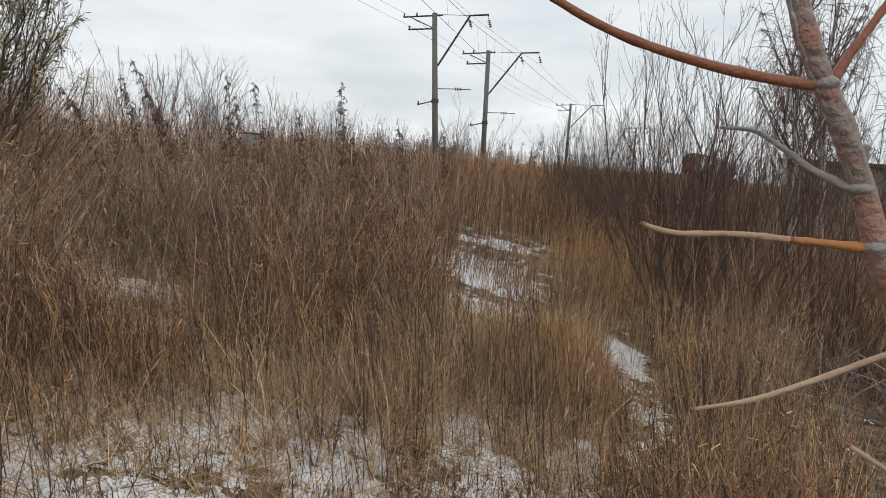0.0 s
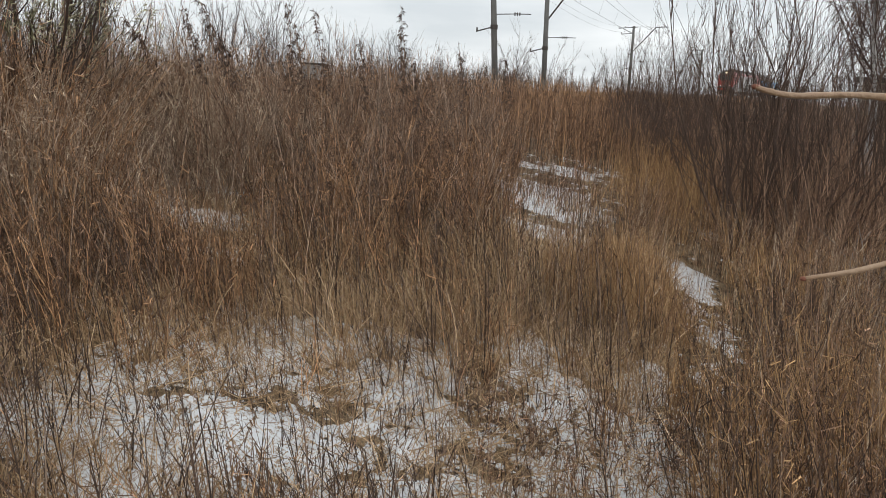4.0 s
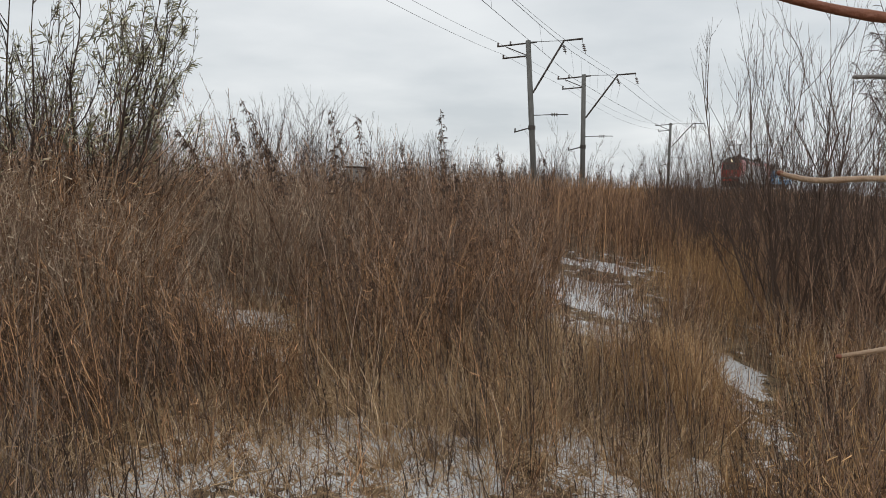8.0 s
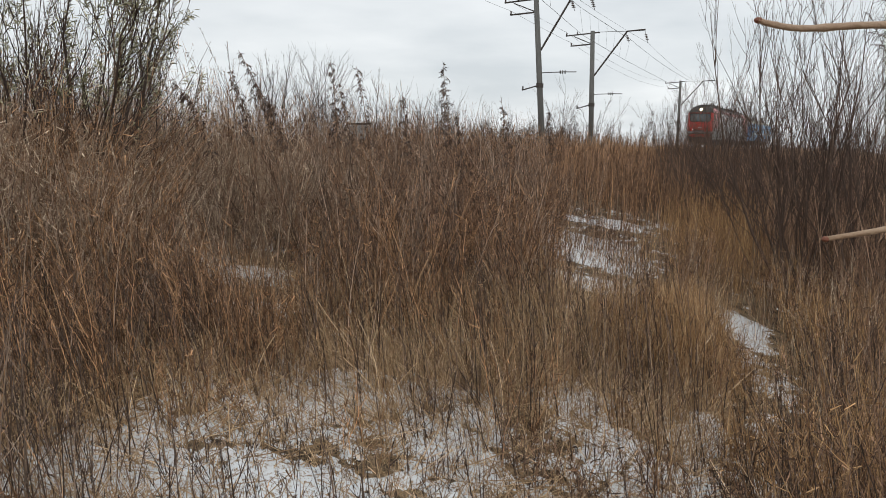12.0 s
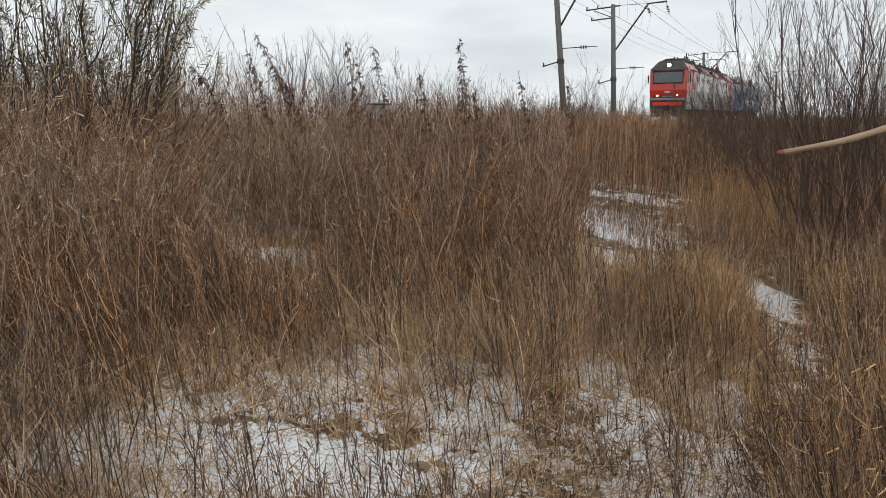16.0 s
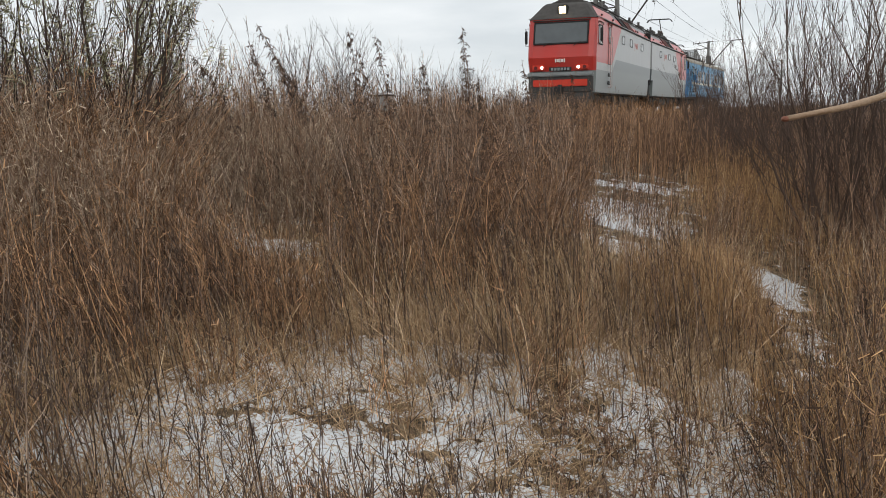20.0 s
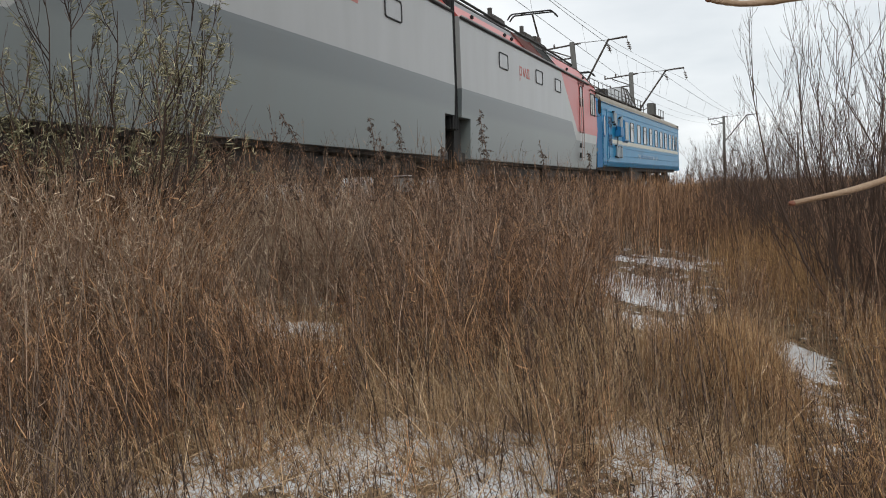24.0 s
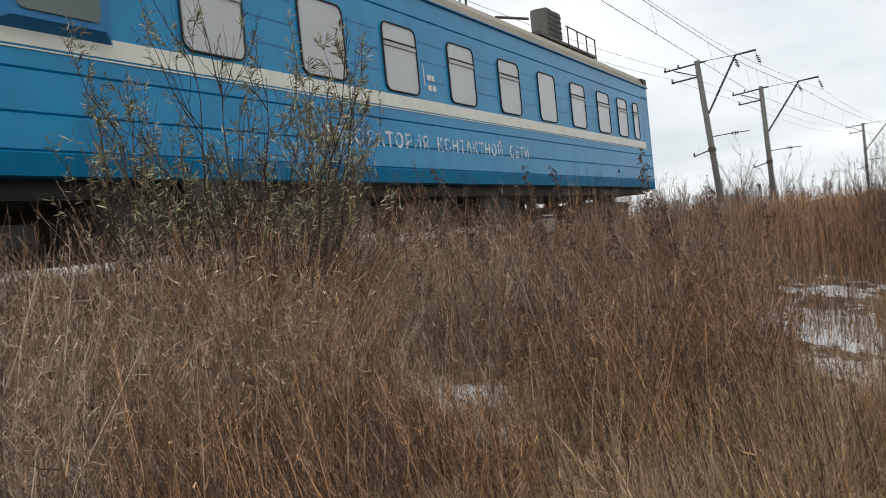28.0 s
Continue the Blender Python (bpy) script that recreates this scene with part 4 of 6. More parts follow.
    field("meadow_grass", 7000, (2.0, 14, 1.5, 24), lambda x, y: np.clip((x - 2.0) / 1.5, 0, 1) * (0.3 + 0.7 * patchy(x, y, 0.7, 4.0)), 0.4, 0.9, M_GOLD, "dry brown grass beyond the shrubs", seed=25.0, clump=10, tilt=0.18, spread=0.1, shoots=3, thick=0.005, sides=2, lean=0.2, category="grass", k=3)
    # flattened litter
    b = scatter(40000, -4.2, 1.8, 1.6, 7.0, rng, lambda x, y: (0.75 - 0.50 * bare(x, y)) * np.clip(1.0 - 0.6 * (x + 0.6), 0.25, 1))
    b[:, 2] += 0.035
    weed_field("flattened_grass", b, rng.uniform(0.06, 0.22, len(b)), M_STRAW, rng, "flattened dead grass litter on the ground", shoots=0, thick=0.0022, sides=2, lean=1.2, bend=0.6, category="grass", k=2)


# ---- tree and shrub growth ----
def grow(height, stems_n, spread, rng, levels=2, thick=0.014, shoots=(7, 5), size=(0.42, 0.4), wobble=0.05, rise=1.5, drift=(0, 0), lo=0.25, k=6):
    """Many-stemmed bare shrub about the origin: for each stem, its tubes from the ground to the twigs, and its last twigs."""
    out = []
    for _ in range(stems_n):
        base = rng.normal(0, 0.10 * spread + 0.02, (1, 3)) * (1, 1, 0)
        h = height * rng.uniform(0.6, 1.05, 1)
        p = stems(base, h, 0.32 * spread, 0.16, k, rng, drift)
        p[:, 1:-1] += rng.normal(0, wobble * 0.12, (1, k - 2, 3)) * h[:, None, None]
        r = thick * np.linspace(1, 0.25, k)[None] * (h / height)[:, None]
        pieces = [strands(p, r, 5, rng)]
        last, lh, lr = p, h, thick * 0.5
        for lev in range(levels):
            q, length = sprays(last, lh, shoots[lev], lo, 0.98, size[lev], rise, rng, k=4)
            q[:, 1:] += rng.normal(0, 0.05, (len(q), 3, 3)) * length[:, None, None]
            rr = np.outer(lr * rng.uniform(0.5, 1.0, len(q)), (1, 0.8, 0.6, 0.3))
            pieces.append(strands(q, rr, 3, rng))
            last, lh, lr = q, length, lr * 0.55
        out.append((gathered(pieces), last))
    return out


def shrub(name, place, grown, mat, label, category, group, split):
    """A shrub as a thing; split: with each stem as a part of its own."""
    x, y = place
    at = (x, y, ground_z(x, y) - 0.04)
    if not split:
        v, f = gathered([g for g, _ in grown])
        ob = quick_mesh(name, v, f, mat, label, category, kind="", group=group)
        ob.location = at
        return ob
    root = empty(name)
    root.location = at
    for (v, f), _ in grown:
        quick_mesh("stem", v, f, mat, kind="", parent=root)
    return tagged(root, label, category, group)


def vase(height, stems_n, rng, thick=0.016, spread=0.5, tips=4, short=0.55, upright=0.15, fine=True):
    """A bare shrub whose stems lean out from one foot and turn upwards, forked at acute angles: for each stem its tubes, and its last twigs."""
    out = []
    k = 8
    t = np.linspace(0, 1, k)
    for i in range(stems_n):
        az = 2 * math.pi * (i + rng.uniform(-0.4, 0.4)) / stems_n
        lean, h = spread * rng.uniform(upright, 1.0), height * rng.uniform(short, 1.05)
        out_way = np.array([math.cos(az), math.sin(az)])
        p = np.zeros((1, k, 3))
        p[0, :, :2] = 0.10 * spread * out_way + (h * lean * (t ** 0.85) * (1 - 0.28 * t))[:, None] * out_way
        p[0, :, 2] = h * t * (1 - 0.14 * lean)
        p[0, 1:] += rng.normal(0, 0.013, (k - 1, 3)) * h * (1, 1, 0.2)
        r = thick * rng.uniform(0.5, 1.05) * np.linspace(1, 0.10, k)[None]
        pieces = [strands(p, r, 6, rng)]
        last, lh, lr = p, np.array([h]), thick * 0.30
        for count, size in ((int(rng.integers(7, 11)), 0.32), (tips, 0.42), (2, 0.45))[:3 if fine else 2]:
            q, length = sprays(last, lh, count, 0.22, 0.96, size, 1.55, rng, k=5)
            q[:, :, 2] += 0.22 * length[:, None] * np.linspace(0, 1, 5)[None] ** 2
            q[:, 1:] += rng.normal(0, 0.018, (len(q), 4, 3)) * length[:, None, None]
            pieces.append(strands(q, np.outer(lr * rng.uniform(0.6, 1.0, len(q)), (1, 0.8, 0.62, 0.45, 0.25)), 3, rng))
            last, lh, lr = q, length, max(lr * 0.6, 0.0020)
        out.append((gathered(pieces), last))
    return out


def build_shrubs():
    rng = np.random.default_rng(21)
    # height, stems, thickness of the stems
    spots = [(-0.6, 20.0, 2.7, 7, 0.012), (0.5, 17.6, 2.9, 7, 0.012), (0.2, 23.0, 3.0, 7, 0.014), (0.95, 16.0, 2.7, 7, 0.012), (-0.9, 24.5, 2.9, 7, 0.014), (-0.1, 15.4, 2.2, 6, 0.010), (-0.35, 17.6, 2.7, 6, 0.011), (0.05, 18.8, 2.9, 7, 0.012), (0.30, 16.6, 2.6, 6, 0.011), (-0.25, 21.5, 3.0, 7, 0.013), (0.55, 14.6, 2.3, 6, 0.010), (0.9, 20.0, 2.8, 6, 0.012),
             (1.9, 11.3, 3.0, 7, 0.014), (2.7, 10.4, 3.2, 7, 0.015), (3.5, 11.6, 3.2, 7, 0.015), (1.5, 13.4, 2.7, 6, 0.013), (2.4, 16.0, 2.9, 6, 0.014), (1.6, 22.5, 2.8, 6, 0.013), (3.4, 20.0, 3.0, 6, 0.014), (3.0, 25.0, 2.9, 6, 0.014),
             (4.5, 16.5, 3.0, 6, 0.014), (4.3, 13.0, 3.0, 7, 0.014), (3.8, 30.0, 2.8, 6, 0.014), (5.2, 24.0, 3.0, 6, 0.014), (5.5, 36.0, 2.8, 6, 0.014), (3.6, 8.3, 2.8, 8, 0.014), (4.5, 6.9, 2.6, 7, 0.013)]
    for x, y, h, n, thick in spots:
        shrub("bare_shrub", (x, y), vase(h, n + 4, rng, thick * 1.05, tips=5), M_STEM, "many-stemmed leafless willow shrub with dark upright twigs", "shrub", "shrubs beside the path", True)
    for x, y, h, n, thick in ((0.98, 9.5, 3.35, 20, 0.018), (1.62, 9.0, 3.6, 15, 0.019), (0.80, 11.6, 2.7, 12, 0.013), (2.35, 8.6, 3.3, 12, 0.018)):
        shrub("bare_shrub", (x, y), vase(h, n, rng, thick, 0.5), M_STEM, "large leafless willow shrub with thick dark spreading stems", "shrub", "shrubs beside the path", True)
    # thicket of thin twigs at their feet
    b = scatter(850, 0.7, 6, 8.5, 34, rng, lambda x, y: np.clip((x - 0.95 - 0.055 * (y - 9)) / 0.7, 0, 1) * np.clip((4.6 + 0.12 * (y - 9) - x) / 2, 0, 1))
    weed_field("thicket", b, rng.uniform(0.5, 1.0, len(b)) * np.clip(0.55 + 0.45 * (b[:, 0] - 0.95 - 0.055 * (b[:, 1] - 9)), 0.6, 1.25), M_BRUSH, rng, "tangle of thin brown twigs under the shrubs", shoots=8, thick=0.006, shoot_size=0.30, lean=0.28, lo=0.15, category="shrub", k=5)
    # dead, bent branches under the shrubs
    b = scatter(560, 1.5, 4.5, 7.0, 13, rng, lambda x, y: np.clip((x - 1.6) / 0.4, 0, 1))
    weed_field("dead_branches", b, rng.uniform(0.5, 1.0, len(b)), M_DEADWOOD, rng, "tangle of grey dead branches lying under the shrubs", shoots=5, thick=0.007, shoot_size=0.35, lean=0.9, bend=0.7, lo=0.1, category="branches", k=6)
    # reddish scrub on the flat beyond the shrubs
    b = scatter(1500, 3, 34, 24, 80, rng, lambda x, y: np.clip((x - 0.06 * y - 1.2) / 2, 0, 1) * (0.3 + 0.7 * patchy(x, y, 0.25, 2.0)))
    weed_field("far_scrub", b, rng.uniform(1.2, 2.6, len(b)), M_BRUSH, rng, "reddish brown scrub on the flat ground beyond the shrubs", shoots=16, thick=0.011, shoot_size=0.30, lean=0.2, lo=0.1, rise=1.4, category="shrub", k=4)
    # bushes behind the railway and in the distance
    far = [(-14 - 1.3 * (i % 5), 12 + 3.4 * i, 3.2 + 1.3 * ((i * 7) % 4) / 3) for i in range(30)]
    far += [(-11.2, 13.0, 2.9), (-11.8, 17.0, 3.2), (-11.0, 20.5, 2.7), (-12.2, 24.0, 3.3), (-11.0, 29.0, 2.9)]
    far += [(-12.5, 4.5, 2.6), (-14, 7.5, 3.0), (-11.6, 9.0, 2.2), (-16, 10, 3.4), (-12.2, 1.5, 2.4)]
    for x, y, h in far:
        g = grow(h, 11, 0.9, rng, thick=0.018, shoots=(7, 5), size=(0.4, 0.4))
        shrub("bare_bush", (x + rng.uniform(-1, 1), y), g, M_BUSH, "leafless grey-brown bush beyond the railway", "bush", "bushes beyond the railway", False)
    # saplings by the masts
    for x, y, h in ((-8.7, 54.5, 4.2), (-7.3, 60.0, 3.6), (-11.5, 57, 2.6)):
        g = grow(h, 5, 0.8, rng, thick=0.02, shoots=(8, 5), size=(0.4, 0.4))
        shrub("bare_bush", (x, y), g, M_SHRUB, "thin leafless bush beside the masts", "bush", "bushes beside the masts", True)
    # woods on the horizon: thousands of bare crowns
    b = scatter(1600, -170, 260, 130, 330, rng, lambda x, y: np.clip((np.abs(x - tx_arr(y)) - 14) / 6, 0, 1) * np.clip((y - 120) / 60 + np.abs(x) / 150, 0.1, 1))
    weed_field("far_woods", b, rng.uniform(2.5, 5.5, len(b)), M_HAZY_TWIG, rng, "hazy line of bare trees and bushes on the horizon", shoots=16, thick=0.05, shoot_size=0.34, lean=0.12, lo=0.25, category="trees", k=4)
    far_trees(rng)


def far_trees(rng):
    b = scatter(190, -60, -9, 140, 230, rng, lambda x, y: 0.8 * np.clip((tx_arr(y) - 12 - x) / 4, 0, 1))
    weed_field("far_woods", b, rng.uniform(2.6, 6.6, len(b)), M_HAZY_TWIG, rng, "reddish grey bare trees behind the distant track", shoots=60, thick=0.046, shoot_size=0.24, lean=0.20, lo=0.15, rise=0.7, category="trees", k=5)


def tx_arr(y):
    return -7.9 + (0.0262 * np.clip(y - 15, 0, 260)) ** 2


def build_birches():
    rng = np.random.default_rng(33)
    for x, y, h in ((2.65, 12.4, 5.6), (3.5, 14.6, 6.2), (4.9, 24.5, 7.4), (7.2, 22.0, 6.8)):
        root = empty("birch")
        z = ground_z(x, y) - 0.05
        root.location = (x, y, z)
        pts = smooth_line([(0, 0, 0), (0.08, 0.05, h * 0.3), (-0.05, 0.1, h * 0.6), (0.12, 0, h)], 4)
        bm = pipe(bmesh.new(), pts, [0.085 * (1 - 0.9 * i / (len(pts) - 1)) for i in range(len(pts))], 8)
        part("trunk", bm, M_BIRCH, root, "white peeling birch bark", smooth=True)
        p = np.array([[list(q) for q in pts]])
        hh = np.array([h])
        q, ln = sprays(p, hh, 34, 0.25, 0.98, 0.26, 1.6, rng, k=5)
        q2, ln2 = sprays(q, ln, 14, 0.25, 1.0, 0.36, 0.8, rng, k=4, droop=0.55)
        q3, ln3 = sprays(q2, ln2, 4, 0.3, 1.0, 0.5, 0.8, rng, k=4, droop=1.1)
        v, f = gathered([strands(q, np.outer(np.full(len(q), 0.014), (1, .8, .6, .4, .25)), 3, rng), strands(q2, np.outer(np.full(len(q2), 0.006), (1, .8, .6, .4)), 3, rng),
                         strands(q3, np.outer(np.full(len(q3), 0.0035), (1, .9, .7, .5)), 2, rng)])
        ob = quick_mesh("crown", v, f, M_BIRCH_TWIG, kind="", parent=root)
        tagged(root, "leafless weeping birch with a pale trunk", "tree", "birches beyond the shrubs")


def leaves_on(twigs, per, length, rng, lo=0.3, loose=0.40, hang=0.55, wide=0.075):
    """Narrow withered leaves that hug their twigs: two quads each, folded along the rib."""
    n = len(twigs)
    who = np.repeat(np.arange(n), per)
    s, way = along_strand(twigs[who], rng.uniform(lo, 1, len(who)))
    d = rng.normal(size=(len(who), 3)) * loose + way * 0.6 + (0.15, 0, -hang)
    d /= np.linalg.norm(d, axis=1, keepdims=True)
    u = np.cross(d, rng.normal(size=d.shape))
    u /= np.linalg.norm(u, axis=1, keepdims=True)
    w = np.cross(d, u)
    ln = (length * rng.uniform(0.5, 1.3, len(who)))[:, None]
    tip = s + d * ln + w * ln * 0.25
    mid = s + d * ln * 0.5
    a, b = mid + u * ln * wide + w * ln * 0.08, mid - u * ln * wide + w * ln * 0.08
    v = np.stack([s, a, tip, mid, b], 1).reshape(-1, 3)
    i = (np.arange(len(who)) * 5)[:, None]
    q = np.concatenate([i + np.array([[0, 1, 2, 3]]), i + np.array([[0, 3, 2, 4]])])
    return v, q


def build_willow():
    rng = np.random.default_rng(44)
    for x, y, h, n, per in ((-4.65, 5.25, 2.6, 22, 18), (-5.4, 6.9, 1.9, 8, 8)):
        root = empty("willow_bush")
        root.location = (x, y, ground_z(x, y) - 0.04)
        for (v, f), twigs in vase(h, n, rng, 0.022, 0.88, 5, 0.75, 0.3, False):
            br = quick_mesh("branch", v, f, M_WILLOW, kind="", parent=root)
            tall = twigs[:, -1, 2]
            # leaves last longest on some shoots, in bunches near their ends
            kept = (rng.uniform(0, 1, len(twigs)) < rng.choice((0.35, 0.6, 0.85))) & (tall > 0.50 * h)
            if not kept.any():
                kept[np.argmax(tall)] = True
            v, f = leaves_on(twigs[kept], per, 0.064, rng, lo=0.15, loose=0.22, hang=0.40, wide=0.065)
            low = (tall < 0.42 * h) & (rng.uniform(0, 1, len(twigs)) < 0.10)
            if low.any():
                v, f = gathered([(v, f), leaves_on(twigs[low], 5, 0.055, rng, lo=0.3, loose=0.5, hang=0.6)])
            tagged(quick_mesh("foliage", v, f, M_LEAF, kind="", parent=br), "withered olive-grey narrow leaves")
        tagged(root, "willow bush with withered grey-green leaves still hanging", "bush")


def build_mugwort():
    """Tall single weeds with plumes that stand out against the sky."""
    rng = np.random.default_rng(55)
    # foot, height of the tip above the eye, sway of the tip, drop of the plume
    spots = [(-3.12, 6.25, 0.77, -0.46, 0.9), (-3.05, 6.35, 0.50, -0.40, 0.7), (-2.68, 6.95, 0.65, -0.22, 0.4), (-2.20, 7.65, 0.74, -0.10, 0.3), (-3.30, 5.75, 0.48, -0.50, 0.7), (-3.6, 6.7, 0.62, -0.30, 0.6), (-2.95, 6.9, 0.66, -0.10, 0.3),
             (-2.45, 7.3, 0.42, -0.10, 0.4), (-1.75, 8.3, 0.46, -0.12, 0.4), (-1.5, 9.2, 0.38, -0.10, 0.4), (-2.35, 8.1, 0.55, -0.08, 0.3), (-4.2, 7.7, 0.62, -0.3, 0.6), (-3.3, 8.0, 0.6, -0.2, 0.5), (-1.95, 7.2, 0.25, -0.1, 0.4)]
    s = np.linspace(0, 1, 12)
    for x, y, top, sway, drop in spots:
        root = empty("mugwort")
        z = ground_z(x, y) - 0.03
        root.location = (x, y, z)
        h = top + 0.15 - z
        p = np.zeros((1, 12, 3))
        p[0, :, 0] = 0.25 * sway * s + 0.75 * sway * s ** 3 + rng.normal(0, 0.004, 12)
        p[0, :, 1] = 0.06 * rng.normal() * s
        p[0, :, 2] = h * (s - 0.06 * drop * s ** 5)
        quick_mesh("stalk", *strands(p, np.linspace(0.0055, 0.0020, 12)[None], 5, rng), M_WEED_DARK, kind="", parent=root)
        q, ln = sprays(p, np.array([h]), 46, 0.62, 0.99, 0.040, 1.0, rng, k=3, droop=1.0)
        v, f = gathered([strands(q, np.outer(np.full(len(q), 0.0020), (1, .9, .5)), 3, rng), leaves_on(q, 9, 0.028, rng, lo=0.1, loose=0.35, hang=0.6, wide=0.10), leaves_on(p, 28, 0.034, rng, lo=0.64, loose=0.45, hang=0.4, wide=0.09)])
        quick_mesh("plume", v, f, M_SHRUB, kind="stuff", parent=root)
        tagged(root, "tall dry mugwort stalk with a drooping seed plume", "weed", "tall weeds against the sky")


def knotted(points, r0, r1, steps=5, seed=0, every=6):
    """A twig's centre line and its radii, tapering from r0 to r1, swelling at the buds' scars."""
    rng = random.Random(seed)
    line = smooth_line(points, steps)
    n = len(line) - 1
    return line, [(r0 + (r1 - r0) * i / n) * (1.16 if i % every == 3 else 1.0) * rng.uniform(0.95, 1.05) for i in range(n + 1)]


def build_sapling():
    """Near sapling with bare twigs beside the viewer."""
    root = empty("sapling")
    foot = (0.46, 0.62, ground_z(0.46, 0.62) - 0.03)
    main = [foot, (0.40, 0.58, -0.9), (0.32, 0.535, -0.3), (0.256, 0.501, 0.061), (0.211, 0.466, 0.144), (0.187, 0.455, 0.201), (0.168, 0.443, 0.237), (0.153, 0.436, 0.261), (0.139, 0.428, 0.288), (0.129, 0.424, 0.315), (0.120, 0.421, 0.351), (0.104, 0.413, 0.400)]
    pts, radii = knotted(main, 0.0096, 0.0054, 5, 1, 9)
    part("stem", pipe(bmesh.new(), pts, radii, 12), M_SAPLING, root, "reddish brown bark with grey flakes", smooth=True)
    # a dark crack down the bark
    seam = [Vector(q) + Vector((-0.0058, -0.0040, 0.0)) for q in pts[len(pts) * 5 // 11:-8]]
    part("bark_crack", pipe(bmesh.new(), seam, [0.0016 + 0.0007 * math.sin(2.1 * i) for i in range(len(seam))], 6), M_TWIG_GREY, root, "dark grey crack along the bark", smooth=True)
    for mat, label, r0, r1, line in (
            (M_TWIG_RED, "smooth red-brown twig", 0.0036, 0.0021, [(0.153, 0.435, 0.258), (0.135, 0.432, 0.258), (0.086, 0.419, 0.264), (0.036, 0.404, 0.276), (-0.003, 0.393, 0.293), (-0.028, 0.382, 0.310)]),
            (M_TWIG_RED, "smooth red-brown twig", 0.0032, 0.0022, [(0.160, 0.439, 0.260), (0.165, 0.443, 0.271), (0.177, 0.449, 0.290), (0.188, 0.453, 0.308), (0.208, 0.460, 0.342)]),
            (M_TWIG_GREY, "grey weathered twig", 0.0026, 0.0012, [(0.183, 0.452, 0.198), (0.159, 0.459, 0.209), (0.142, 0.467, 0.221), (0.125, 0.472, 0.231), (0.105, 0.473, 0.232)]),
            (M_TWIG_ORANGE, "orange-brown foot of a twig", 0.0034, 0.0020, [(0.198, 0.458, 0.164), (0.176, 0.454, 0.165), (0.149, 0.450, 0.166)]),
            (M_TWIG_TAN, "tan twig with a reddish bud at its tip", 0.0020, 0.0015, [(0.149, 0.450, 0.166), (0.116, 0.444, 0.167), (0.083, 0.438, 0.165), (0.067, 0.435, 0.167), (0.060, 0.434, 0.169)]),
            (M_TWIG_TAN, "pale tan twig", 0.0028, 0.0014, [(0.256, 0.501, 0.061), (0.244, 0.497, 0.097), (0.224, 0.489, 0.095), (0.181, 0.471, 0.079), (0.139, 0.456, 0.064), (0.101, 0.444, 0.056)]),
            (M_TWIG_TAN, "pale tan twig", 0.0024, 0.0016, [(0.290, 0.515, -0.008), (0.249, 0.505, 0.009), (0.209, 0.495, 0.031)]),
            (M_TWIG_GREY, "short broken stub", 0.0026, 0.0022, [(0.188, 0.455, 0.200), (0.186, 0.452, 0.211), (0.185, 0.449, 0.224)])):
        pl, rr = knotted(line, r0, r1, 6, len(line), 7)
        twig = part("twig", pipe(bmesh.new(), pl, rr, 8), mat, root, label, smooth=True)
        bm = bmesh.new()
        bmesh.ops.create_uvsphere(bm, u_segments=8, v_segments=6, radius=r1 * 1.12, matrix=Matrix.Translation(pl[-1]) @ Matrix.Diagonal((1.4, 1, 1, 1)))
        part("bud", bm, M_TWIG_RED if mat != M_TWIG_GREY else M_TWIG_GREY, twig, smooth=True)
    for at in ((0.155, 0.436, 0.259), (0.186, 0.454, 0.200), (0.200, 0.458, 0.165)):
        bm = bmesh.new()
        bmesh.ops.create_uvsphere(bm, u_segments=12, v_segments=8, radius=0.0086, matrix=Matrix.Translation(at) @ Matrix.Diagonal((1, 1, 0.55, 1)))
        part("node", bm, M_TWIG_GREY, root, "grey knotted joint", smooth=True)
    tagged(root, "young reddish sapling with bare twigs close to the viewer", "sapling")


